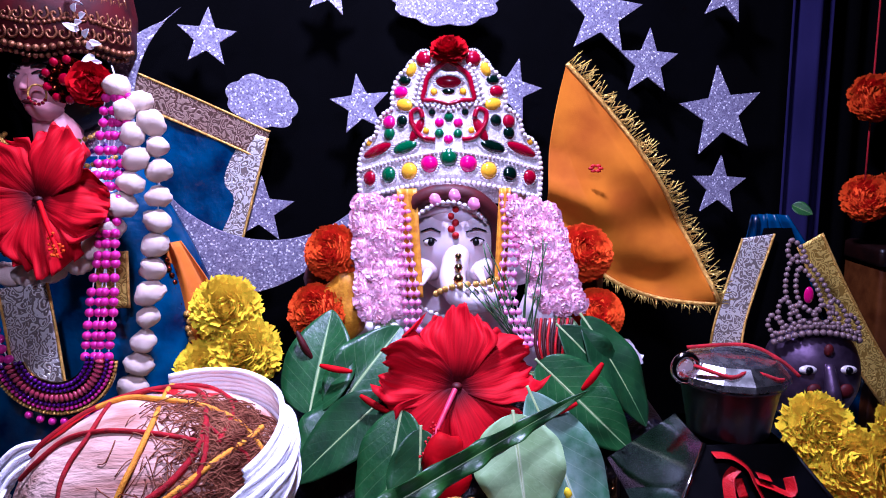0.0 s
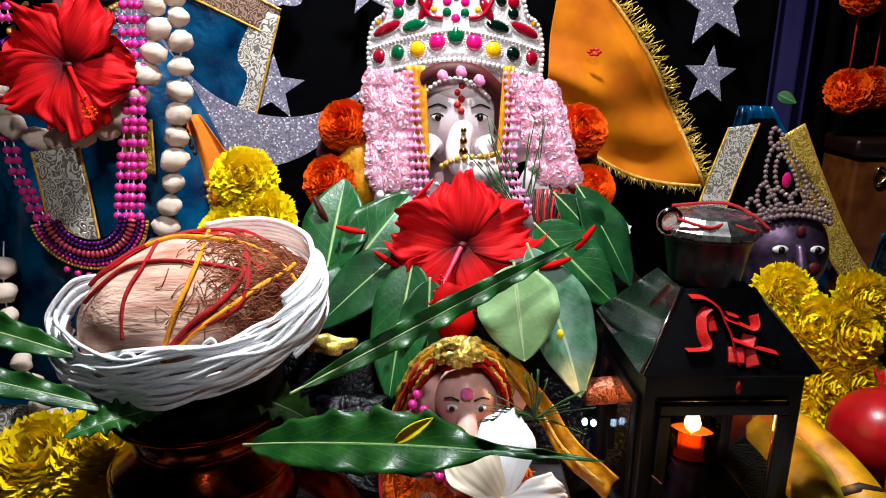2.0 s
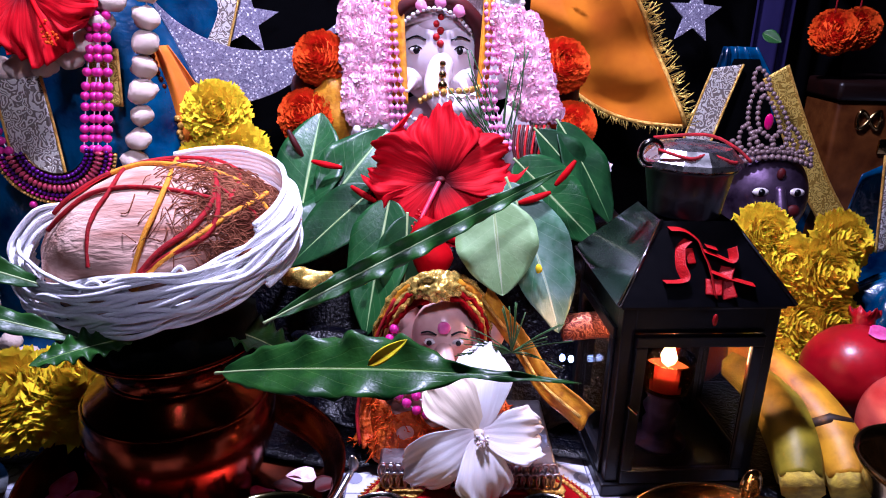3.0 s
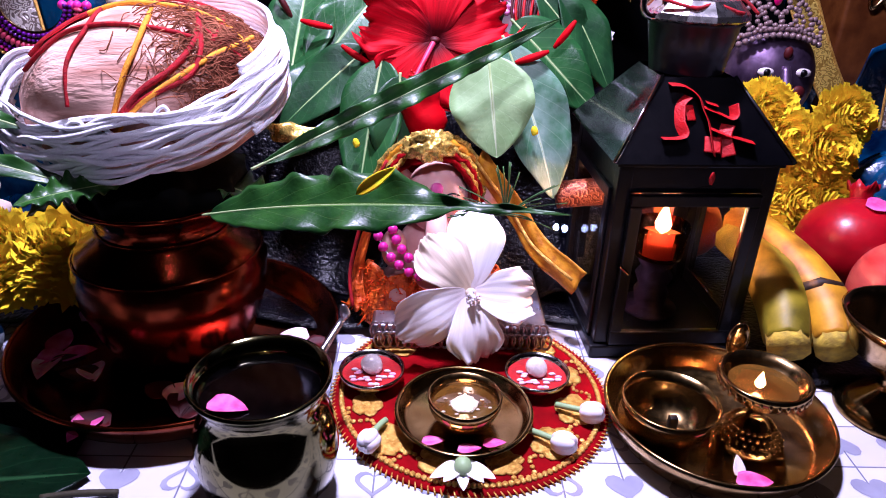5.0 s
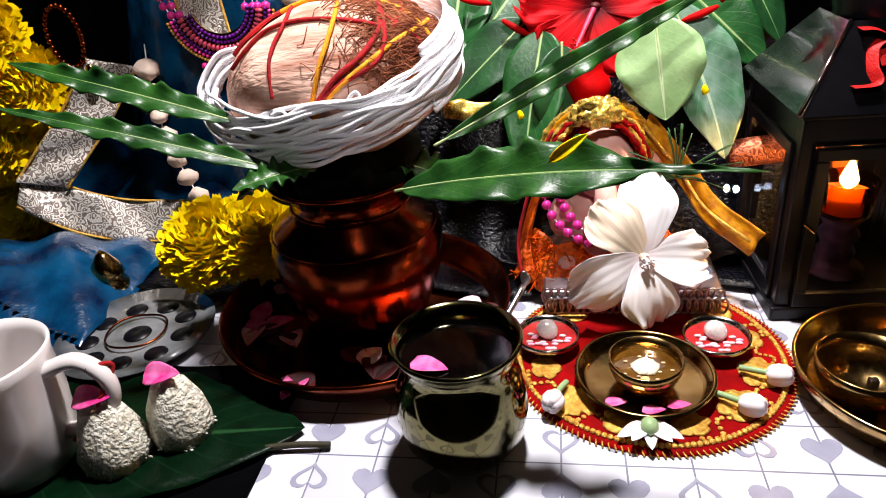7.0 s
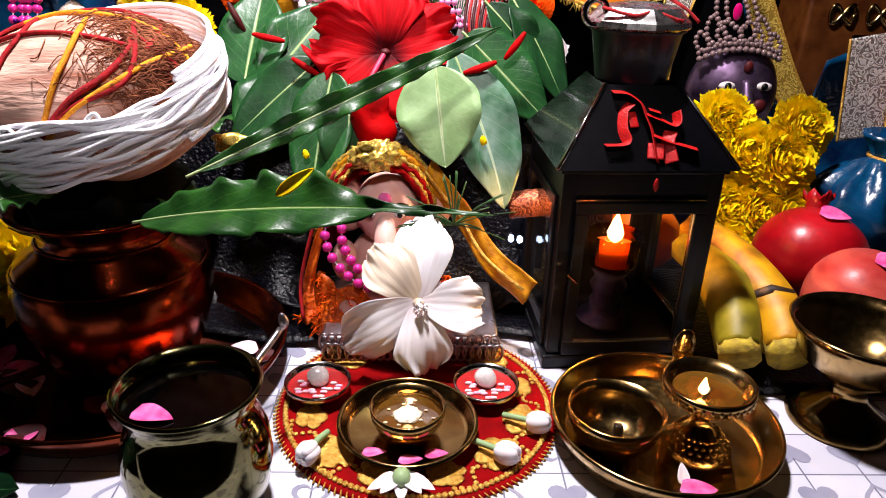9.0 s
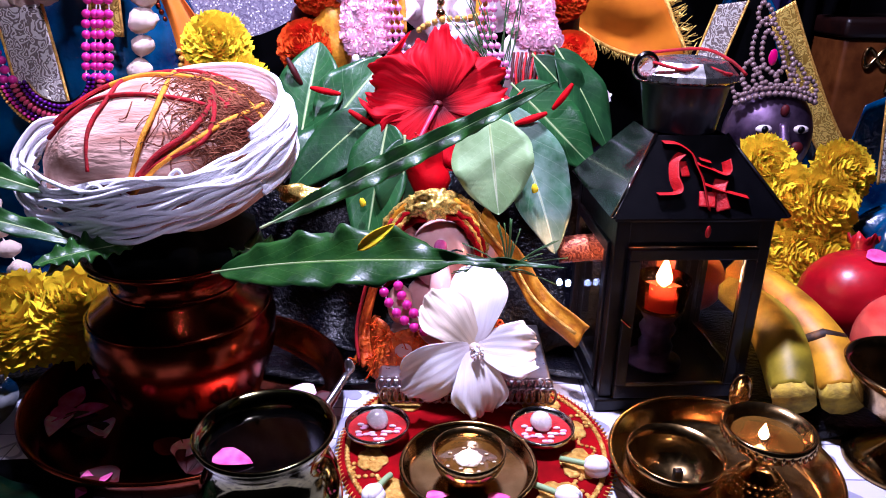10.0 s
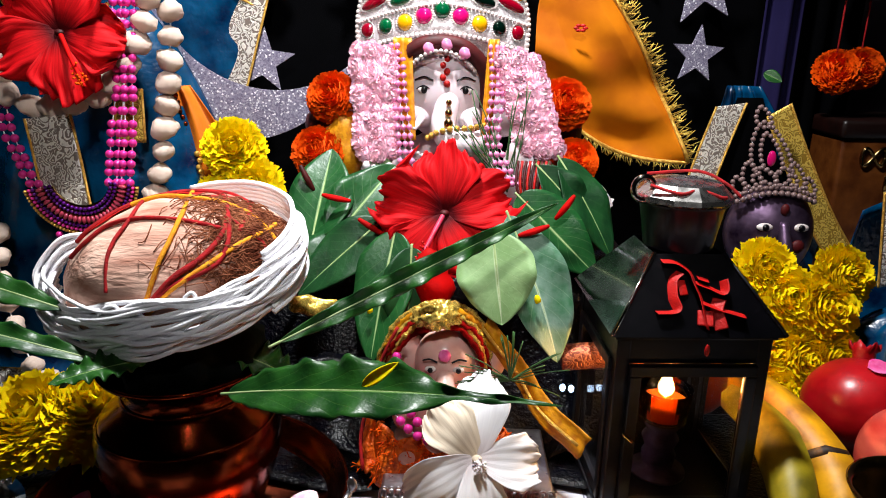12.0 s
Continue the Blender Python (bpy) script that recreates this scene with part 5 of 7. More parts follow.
# long wavy leaves standing in the pot
for base, tip, w, dr, up, wv in (
    ((-0.1, 0.34, 0.178), (0.094, 0.43, 0.258), 0.017, -0.012, (0.25, -1, 0.35), 0.004),
    ((-0.122, 0.3, 0.161), (0.066, 0.226, 0.212), 0.036, 0.048, (0, -0.85, 1), 0.0035),
    ((-0.215, 0.33, 0.165), (-0.385, 0.3, 0.23), 0.018, 0.012, (0, -0.7, 1), 0.003),
    ((-0.245, 0.345, 0.196), (-0.4, 0.34, 0.25), 0.022, 0.012, (0, -0.8, 1), 0.003),
    ((-0.19, 0.34, 0.163), (-0.235, 0.3, 0.168), 0.022, 0.01, (0, -0.6, 1), 0.003),
    ((-0.185, 0.45, 0.16), (-0.12, 0.56, 0.17), 0.045, 0.02, (0, -0.6, 1), 0.003),
):
    whole_leaf("mango_leaf", "long dark green leaf with wavy edges standing in the pot", "leaves in the pot", DARK_LEAF, base, tip, w, up, droop=dr, fold=0.12, wave=wv, waves=7, blunt=0.8, nu=90, serrate=0.16, tail=0.72 if w > 0.03 else 0.0, rib=0.0008)
for k, deg in enumerate((-150, -8, 160)):
    a = math.radians(deg)
    d = Vector((math.cos(a), math.sin(a), 0))
    base = Vector((-0.187, 0.392, 0.146)) + d * 0.04
    whole_leaf("mango_leaf", "dark green leaf spread round the pot's mouth", "leaves in the pot", DARK_LEAF, base, base + d * (0.046 + 0.008 * (k % 3)) + Vector((0, 0, -0.004 - 0.008 * (k % 2))), 0.042, (0, 0, 1), droop=0.014, fold=0.1, wave=0.003, waves=6, blunt=0.8, nu=30, serrate=0.06)
# clump of leaf bases inside the rim, near-black to put deep shade into its colour
solo("leaf_clump", ball((0.055, 0.05, 0.03), (-0.187, 0.39, 0.142), 24, 0.35, 45), SHADED_LEAF_BASE, "bundle of leaf bases in the pot mouth, coloured near-black for deep shade", "leaf")
solo("yellow_petal", leaf_blade((-0.03, 0.243, 0.199), (-0.01, 0.243, 0.214), 0.007, (0, -1, 0.6), nu=10), YELLOW_PETAL, "single yellow petal lying on a long leaf", "petal")
solo("foil_twist", ball((0.019, 0.007, 0.008), (-0.095, 0.425, 0.172), 18, 0.6, 120), TINSEL, "crumpled gold foil glinting behind the coconut", "foil")

rnd = random.Random(2)
for k in range(26):
    a, rr = rnd.uniform(math.pi * 0.85, math.pi * 2.05), rnd.uniform(0.06, 0.1)
    x, y = -0.186 + rr * math.cos(a), 0.386 + rr * math.sin(a)
    b = rnd.uniform(0, 6)
    l = rnd.uniform(0.02, 0.03)
    solo("loose_petal", leaf_blade((x, y, 0.008), (x + l * math.cos(b), y + l * math.sin(b), 0.011), 0.02, (0, 0, 1), droop=rnd.uniform(-0.004, 0.006), nu=8, blunt=0.6), (DARK_RED, MAGENTA, DARK_RED, PINK_PETAL)[k % 4], "fallen petal lying in the copper tray", "petal", group="petals in the tray")

th = thing("marigold_bunch", "bunch of yellow marigolds lying beside the copper tray", "flower", (-0.32, 0.43, 0.0))
heads(th, MARIGOLD_YELLOW, [(-0.345, 0.44, 0.048, 0.045, (0, -0.6, 1)), (-0.3, 0.45, 0.05, 0.045, (0.2, -0.5, 1)), (-0.265, 0.47, 0.045, 0.04, (0.3, -0.4, 1))], seed=6)

# ---- steel water pot with spoon ----
lota = thing("steel_pot", "small polished brassy steel water pot holding dark water", "pot", (-0.0875, 0.246, 0.0))
prof = [(0, 0), (0.023, 0), (0.031, 0.003), (0.0395, 0.016), (0.0425, 0.034), (0.0415, 0.05), (0.037, 0.063), (0.0345, 0.07), (0.0365, 0.078), (0.0405, 0.0845), (0.041, 0.0865), (0.0388, 0.087), (0.0345, 0.0805), (0.032, 0.07), (0.0345, 0.062), (0.0385, 0.051), (0.04, 0.034), (0.037, 0.014), (0, 0.004)]
bm = lathe(prof, 72)
bmesh.ops.translate(bm, vec=lota.location, verts=bm.verts)
part("body", bm, LOTA_STEEL, lota)
bm = lathe([(0, 0.0765), (0.0335, 0.0765)], 48)
bmesh.ops.translate(bm, vec=lota.location, verts=bm.verts)
part("water", bm, DARK_WATER, lota)
spoon = thing("ladle", "thin silver ladle leaning in the steel pot", "spoon", (-0.06, 0.29, 0.06))
part("handle", tube([(-0.082, 0.262, 0.05), (-0.062, 0.282, 0.072), (-0.049, 0.31, 0.083)], 0.0022, 8, 5), SILVER, spoon)
part("finial", ball((0.0035, 0.003, 0.006), (-0.048, 0.315, 0.086), 12, 0.3, 200), SILVER, spoon)
solo("loose_petal", leaf_blade((-0.114, 0.231, 0.0775), (-0.09, 0.226, 0.0775), 0.015, (0, 0, 1), nu=8, blunt=0.6), MAGENTA, "pink petal floating on the water", "petal", group="petals on water")

# ---- red mat with its dishes ----
mat = thing("round_mat", "round red velvet mat with gold embroidery", "mat", (0.04, 0.342, 0.0))
MC = Vector((0.04, 0.342, 0))
bm = lathe([(0, 0.0025), (0.099, 0.0025), (0.102, 0.0018), (0.1025, 0.0004), (0, 0.0003)], 96)
bmesh.ops.translate(bm, vec=MC, verts=bm.verts)
part("velvet", bm, RED_CLOTH, mat)
edge = bmesh.new()
for k in range(150):
    a = 2 * math.pi * k / 150
    join(edge, ball((0.0022, 0.0026, 0.0016), MC + Vector((0.0955 * math.cos(a), 0.0955 * math.sin(a), 0.0032)), 6))
    b = a + 0.02
    join(edge, tube([MC + Vector((0.1 * math.cos(a), 0.1 * math.sin(a), 0.002)), MC + Vector((0.1045 * math.cos(b), 0.1045 * math.sin(b), 0.001))], 0.0007, 4, 1))
tagged(part("edging", edge, GOLD_THREAD, mat, "twisted gold and red edging"), kind="stuff")
motif = bmesh.new()
for k in range(5):
    a = 2 * math.pi * k / 5
    join(motif, ball((0.0075, 0.0058, 0.0014), (0.0068 * math.cos(a), 0.0068 * math.sin(a), 0), 10, 0.3, 400))
join(motif, ball((0.004, 0.004, 0.0018), seg=8))
for k in range(10):
    join(motif, ball((0.0016, 0.0016, 0.001), (-0.013 - 0.0025 * k, 0.004 * math.sin(k * 0.8), 0), 6))
motif_mesh = mesh_of("embroidery", motif, GOLD_THREAD)
for k in range(12):
    a = 2 * math.pi * k / 12 + 0.25
    ob = part("embroidery", motif_mesh, None, mat)
    big = 1.25 if k % 3 else 0.95
    ob.matrix_basis = Matrix.Translation(MC - mat.location + Vector((0.078 * math.cos(a), 0.078 * math.sin(a), 0.0032))) @ Matrix.Rotation(a + 1.7, 4, "Z") @ Matrix.Diagonal((big, big, 1, 1))

dish = thali("brass_plate", "small brass plate with rounded rim on the red mat", (0.0335, 0.306, 0.003), 0.0455, 0.009, BRASS, 0.002)
for k, (a, m_) in enumerate(((-2.2, MAGENTA), (-1.5, MAGENTA), (-1.0, MAGENTA))):
    x, y = 0.0335 + 0.036 * math.cos(a), 0.306 + 0.036 * math.sin(a)
    solo("loose_petal", leaf_blade((x - 0.008, y, 0.0095), (x + 0.008, y + 0.003, 0.0095), 0.009, (0, 0, 1), nu=8, blunt=0.6), m_, "pink petal lying in the brass plate", "petal", group="petals in the plate")


def bowl(name, label, at, r, h, mat, floor=0.5):
    th = thing(name, label, "bowl", at)
    prof = [(0, 0), (r * floor, 0), (r * 0.82, h * 0.3), (r * 0.97, h * 0.7), (r, h), (r - 0.0012, h + 0.0006), (r * 0.97 - 0.002, h * 0.7), (r * 0.8 - 0.001, h * 0.34), (r * floor - 0.001, 0.0025), (0, 0.0025)]
    bm = lathe(prof, 56)
    bmesh.ops.translate(bm, vec=at, verts=bm.verts)
    part("body", bm, mat, th)
    return th


def disc(r, at, mat, parent, name, label=""):
    bm = lathe([(0, 0), (r, 0)], 40)
    bmesh.ops.translate(bm, vec=at, verts=bm.verts)
    return part(name, bm, mat, parent, label)


def flame(at, h, parent):
    bm = lathe([(0, 0), (h * 0.2, h * 0.18), (h * 0.24, h * 0.34), (h * 0.14, h * 0.65), (0, h)], 14)
    bmesh.ops.translate(bm, vec=at, verts=bm.verts)
    part("flame", bm, FLAME, parent, "small orange flame")


cup = bowl("brass_cup", "brass cup with oil and floating wick on the plate", (0.0335, 0.302, 0.0062), 0.0255, 0.0235, BRASS)
disc(0.0243, (0.0335, 0.302, 0.0215), OIL, cup, "oil")
part("wick", ball((0.01, 0.009, 0.002), (0.0335, 0.302, 0.0222), 14, 0.3, 200), COCONUT_FLAKE, cup, "white cotton wick")
flame((0.0335, 0.302, 0.0235), 0.008, cup)
for k in range(14):
    a = k * 2.4
    part("rice_grain", ball((0.0016, 0.0007, 0.0007), (0.0335 + (0.006 + 0.0009 * k) * math.cos(a), 0.302 + (0.006 + 0.0009 * k) * math.sin(a), 0.0222), 6), COCONUT_FLAKE, cup)
for x in (-0.034, 0.0905):
    b = bowl("small_dish", "tiny dish of vermilion, rice and a betel nut", (x, 0.35, 0.003), 0.0245, 0.0125, STEEL, 0.6)
    disc(0.0225, (x, 0.35, 0.0115), RED_PASTE, b, "vermilion")
    part("betel_nut", ball((0.0085, 0.0085, 0.0075), (x, 0.353, 0.0165), 16, 0.15, 150), PEARL_WHITE, b, "pale betel nut")
    for k in range(16):
        a = 3.0 + 0.22 * k
        q = 0.013 + 0.004 * math.sin(k * 5)
        part("rice_grain", ball((0.003, 0.0013, 0.0013), (x + q * math.cos(a), 0.35 + q * math.sin(a), 0.0125), 6), PINK_PETAL if k % 3 else WHITE_PETAL, b)
    b["group"] = "dishes on the mat"

bud = thing("jasmine_bud", "white unopened flower bud with pale stalk", "flower", group="buds on the mat")
pf = bmesh.new()
for k in range(5):
    a = 2 * math.pi * k / 5
    join(pf, ball((0.0052, 0.0052, 0.0088), (0.003 * math.cos(a), 0.003 * math.sin(a), 0), 10))
bmesh.ops.transform(pf, matrix=Matrix.Rotation(math.radians(75), 4, "X"), verts=pf.verts)
part("bud", pf, WHITE_PETAL, bud)
part("stalk", tube([(0, 0.006, 0), (0.001, 0.016, -0.001), (0.003, 0.026, -0.003)], 0.0022, 8, 4), PALE_LEAF, bud)
poses = [pose(-0.03, 0.276, 0.0115, 0, 0, -15), pose(0.124, 0.308, 0.0115, 0, 0, 70), pose(0.099, 0.277, 0.0115, 0, 0, 60)]
bud.matrix_basis = poses[0]
for m in poses[1:]:
    copy_thing(bud, m)
lily = thing("jasmine_bloom", "half-open white blossom lying at the mat's edge", "flower", (0.031, 0.252, 0.003))
for k in range(5):
    a = math.radians(200 + 35 * k)
    part("petal", leaf_blade((0.031, 0.258, 0.012), (0.031 + 0.022 * math.cos(a), 0.254 + 0.016 * math.sin(a), 0.006 + 0.004 * (k % 2)), 0.009, (0, -0.3, 1), droop=-0.003, nu=12), WHITE_PETAL, lily)
part("core", ball((0.006, 0.007, 0.006), (0.031, 0.254, 0.012), 12), PALE_LEAF, lily)

# ---- brass tray with lamp ----
thali("brass_tray", "deep round brass tray holding a bowl and an oil lamp", (0.208, 0.303, 0.0), 0.074, 0.02, BRASS, 0.002)
tb = bowl("brass_bowl", "open brass bowl with a dark wick holder", (0.173, 0.297, 0.0035), 0.0325, 0.03, BRASS)
part("wick_holder", block((0.006, 0.005, 0.02), (0.173, 0.288, 0.016), 0.001), BLACK_METAL, tb, "small black wick holder")
lp = thing("oil_lamp", "ornate brass oil lamp with lit wick", "lamp", (0.228, 0.29, 0.0035))
bm = lathe([(0, 0), (0.022, 0), (0.023, 0.004), (0.0195, 0.008), (0.016, 0.014), (0.008, 0.022), (0.0055, 0.028), (0.008, 0.034), (0.02, 0.041), (0.028, 0.05), (0.0295, 0.056), (0.0275, 0.057), (0.025, 0.051), (0.016, 0.045), (0, 0.043)], 56)
bmesh.ops.translate(bm, vec=lp.location, verts=bm.verts)
part("body", bm, BRASS, lp)
rel = bmesh.new()
for i in range(4):
    for k in range(22):
        a = 2 * math.pi * (k + 0.5 * (i % 2)) / 22
        r = 0.021 - 0.0025 * i
        join(rel, ball((0.0016,) * 3, lp.location + Vector((r * math.cos(a), r * math.sin(a), 0.007 + 0.0034 * i)), 6))
for k in range(34):
    a = 2 * math.pi * k / 34
    join(rel, ball((0.0015, 0.0015, 0.0035), lp.location + Vector((0.0282 * math.cos(a), 0.0282 * math.sin(a), 0.0505)), 6))
tagged(part("relief", rel, BRASS, lp, "beaded relief"), kind="stuff")
part("thumb_rest", ball((0.008, 0.003, 0.014), (0.222, 0.324, 0.064), 14), BRASS, lp)
disc(0.0245, (0.228, 0.29, 0.0525), OIL, lp, "oil")
flame((0.222, 0.284, 0.054), 0.013, lp)
part("wick", tube([(0.228, 0.29, 0.053), (0.222, 0.284, 0.056)], 0.002, 6, 2), COTTON, lp)
part("foot_plate", block((0.034, 0.034, 0.003), (0.228, 0.288, 0.005), 0.001), BRASS, lp)
solo("loose_petal", leaf_blade((0.203, 0.248, 0.008), (0.226, 0.246, 0.01), 0.014, (0, -0.2, 1), nu=8, blunt=0.6), MAGENTA, "pink and white petal lying in the brass tray", "petal", group="petals in the brass tray")
solo("loose_petal", leaf_blade((0.207, 0.252, 0.008), (0.207, 0.262, 0.018), 0.008, (0, -1, 0.3), nu=8, blunt=0.6), WHITE_PETAL, "white petal standing in the brass tray", "petal", group="petals in the brass tray")

# ---- footed brass bowl ----
fb = thing("footed_bowl", "wide brass bowl on a flared foot", "bowl", (0.349, 0.328, 0.0))
bm = lathe([(0, 0), (0.036, 0), (0.037, 0.003), (0.028, 0.011), (0.014, 0.022), (0.011, 0.03), (0.02, 0.038), (0.038, 0.053), (0.046, 0.073), (0.05, 0.08), (0.048, 0.081), (0.043, 0.073), (0.034, 0.055), (0.012, 0.043), (0, 0.042)], 64)
bmesh.ops.translate(bm, vec=fb.location, verts=bm.verts)
part("body", bm, BRASS, fb)

# ---- lantern ----
LT = pose(0.1985, 0.4555, 0, 0, 0, 3)
lan = thing("lantern", "black metal candle lantern with glass sides and red mark", "lantern", (0.1985, 0.4555, 0))


def lpart(name, bm, material, parent=None, label="", smooth=False):
    bmesh.ops.transform(bm, matrix=LT, verts=bm.verts)
    return part(name, bm, material, parent or lan, label, smooth)


H, W = 0.164, 0.059
lpart("base", block((2 * W + 0.008, 2 * W + 0.008, 0.012), (0, 0, 0.006), 0.002), BLACK_METAL)
for sx in (-1, 1):
    for sy in (-1, 1):
        lpart("post", block((0.011, 0.011, H - 0.012), (sx * (W - 0.005), sy * (W - 0.005), 0.012 + (H - 0.012) / 2), 0.0012), BLACK_METAL)
for sx, sy, lx, ly in ((0, -1, 2 * W, 0.006), (0, 1, 2 * W, 0.006), (-1, 0, 0.006, 2 * W - 0.012), (1, 0, 0.006, 2 * W - 0.012)):
    lpart("header", block((lx, ly, 0.024), (sx * (W - 0.003), sy * (W - 0.003), H - 0.009), 0.001), BLACK_METAL)
lpart("top_rail", block((2 * W + 0.006, 2 * W + 0.006, 0.005), (0, 0, H + 0.0025), 0.001), BLACK_METAL)


def side_frame(turn, name, inset):
    m = Matrix.Rotation(turn, 4, "Z")
    y = -W - 0.003 + inset
    fr = None
    for kind, size, at in ((name, (0.098, 0.006, 0.009), (0, y, 0.139)), ("rail", (0.098, 0.006, 0.012), (0, y, 0.02)), ("stile", (0.009, 0.006, 0.1085), (-0.0445, y, 0.08025)), ("stile", (0.009, 0.006, 0.1085), (0.0445, y, 0.08025))):
        bm = block(size, at, 0.001)
        bmesh.ops.transform(bm, matrix=m, verts=bm.verts)
        ob = lpart(kind, bm, BLACK_METAL, fr)
        fr = fr or ob
    g = block((0.08, 0.0016, 0.1085), (0, y + 0.001, 0.08025))
    bmesh.ops.transform(g, matrix=m, verts=g.verts)
    pane = lpart("pane", g, PANE, fr, "clear glass pane")
    pane.visible_shadow = False
    return fr


door = side_frame(0, "door", 0.0)
for a in (math.pi / 2, math.pi, -math.pi / 2):
    side_frame(a, "side_panel", 0.003)
lpart("latch", tube([(-0.051, -W - 0.009, 0.088), (-0.044, -W - 0.011, 0.082)], 0.0012, 6, 2), STEEL, door, "small steel latch")
# sloping roof, eaves slightly proud of the box
top_r, neck_z = 0.027, 0.221
roof = bmesh.new()
ring_a = [roof.verts.new((sx * (W + 0.007), sy * (W + 0.007), H + 0.004)) for sx, sy in ((-1, -1), (1, -1), (1, 1), (-1, 1))]
ring_b = [roof.verts.new((sx * top_r, sy * top_r, neck_z)) for sx, sy in ((-1, -1), (1, -1), (1, 1), (-1, 1))]
for i in range(4):
    roof.faces.new((ring_a[i], ring_a[(i + 1) % 4], ring_b[(i + 1) % 4], ring_b[i]))
roof.faces.new(ring_b)
bmesh.ops.solidify(roof, geom=roof.faces[:], thickness=-0.0018)
roof_ob = lpart("roof", roof, BLACK_METAL)
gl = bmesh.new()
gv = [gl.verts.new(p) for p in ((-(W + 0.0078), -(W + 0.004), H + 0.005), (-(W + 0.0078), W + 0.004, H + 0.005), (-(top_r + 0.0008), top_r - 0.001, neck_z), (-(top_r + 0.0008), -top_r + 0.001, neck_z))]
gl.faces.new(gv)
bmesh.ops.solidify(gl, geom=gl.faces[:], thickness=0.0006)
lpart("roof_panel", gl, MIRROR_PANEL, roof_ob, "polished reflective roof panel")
for sx in (-1, 1):
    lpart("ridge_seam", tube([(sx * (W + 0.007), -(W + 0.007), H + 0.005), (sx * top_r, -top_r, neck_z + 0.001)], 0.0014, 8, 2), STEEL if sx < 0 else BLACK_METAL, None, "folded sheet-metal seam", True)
lpart("neck", lathe([(0.027, neck_z - 0.002), (0.029, neck_z + 0.012), (0.033, neck_z + 0.034), (0.036, neck_z + 0.036), (0.036, neck_z + 0.039), (0, neck_z + 0.039)], 40), BLACK_METAL, None, "", True)
lpart("cap", lathe([(0.036, neck_z + 0.037), (0.0388, neck_z + 0.039), (0.038, neck_z + 0.043), (0.029, neck_z + 0.052), (0.014, neck_z + 0.0545), (0, neck_z + 0.055)], 12), CAP_STEEL, None, "faceted polished steel cap with red smears", False)
lpart("ring", tube([(-0.036 + 0.008 * math.cos(a * 0.55), -0.012, neck_z + 0.048 + 0.009 * math.sin(a * 0.55)) for a in range(13)], 0.0026, 8, 3), STEEL, None, "steel carrying ring", True)
for pts in (((-0.036, -0.02, 0.054), (-0.015, -0.034, 0.05), (0.0, -0.03, 0.0525), (0.01, -0.032, 0.05)), ((-0.03, 0.01, 0.058), (0.01, 0.0, 0.062), (0.03, -0.012, 0.055), (0.042, -0.02, 0.045)), ((0.005, -0.03, 0.052), (0.018, -0.034, 0.048), (0.024, -0.032, 0.047))):
    lpart("red_thread", tube([(x * 0.92, y * 0.92, neck_z + z - 0.002) for x, y, z in pts], 0.0013, 6, 5), RED_THREAD, None, "red thread tied round the cap", True)


def on_roof(x, s):
    """On the roof's front slope: x across, s from the eaves up."""
    ya, yb = -(W + 0.0085), -(top_r + 0.0015)
    return (x, ya + (yb - ya) * s, H + 0.0055 + (neck_z - H - 0.004) * s)


for pts, r in (
    (((-0.03, 0.9), (-0.016, 0.88), (-0.004, 0.76), (0.0, 0.6), (0.004, 0.42), (0.006, 0.08)), 0.006),
    (((-0.014, 0.76), (-0.022, 0.66), (-0.024, 0.45), (-0.022, 0.3), (-0.04, 0.28)), 0.0044),
    (((0.0, 0.64), (0.012, 0.58), (0.024, 0.52), (0.025, 0.66)), 0.005),
    (((0.004, 0.4), (0.018, 0.33), (0.042, 0.24)), 0.0046),
    (((0.02, 0.44), (0.016, 0.3), (0.018, 0.08)), 0.0044),
    (((-0.014, 0.66), (-0.012, 0.48)), 0.003),
    (((0.002, 0.7), (0.012, 0.66)), 0.005),
    (((0.006, 0.3), (0.004, 0.12)), 0.005),
):
    lpart("paste_stroke", tube([on_roof(x * 0.82 + 0.001, s) for x, s in pts], r * 1.2, 10, 8, 0.05), RED_PASTE, roof_ob, "brushed vermilion stroke", True)
lpart("paste_drop", ball((0.0022, 0.0015, 0.005), (0.006, -W - 0.008, H - 0.006), 8), RED_PASTE, None, "vermilion drip", True)
candle = thing("candle_holder", "lit candle in a clear glass cup inside the lantern", "candle", (0.203, 0.452, 0.012))
cx, cy = 0.203, 0.452


def shift(bm):
    bmesh.ops.translate(bm, vec=(cx, cy, 0.012), verts=bm.verts)
    return bm


part("stand", shift(lathe([(0, 0), (0.024, 0), (0.024, 0.003), (0.013, 0.006), (0.015, 0.018), (0.012, 0.024), (0.016, 0.034), (0.012, 0.041), (0.017, 0.05), (0, 0.051)], 36)), DARK_SILVER, candle, "ribbed dark glassy stand")
part("cup", shift(lathe([(0.01, 0.05), (0.02, 0.053), (0.0225, 0.082), (0.0213, 0.082), (0.019, 0.055), (0, 0.053)], 36)), AMBER_GLASS, candle, "amber glass cup")
part("wax", shift(lathe([(0.0, 0.053), (0.0185, 0.056), (0.0198, 0.07), (0, 0.071)], 30)), WAX, candle)
flame((cx, cy, 0.084), 0.029, candle)
glow = bpy.data.lights.new("candle_light", "POINT")
glow.energy, glow.color, glow.shadow_soft_size = 0.9, (1.0, 0.5, 0.16), 0.008
new("candle_light", glow).location = (cx, cy, 0.122)
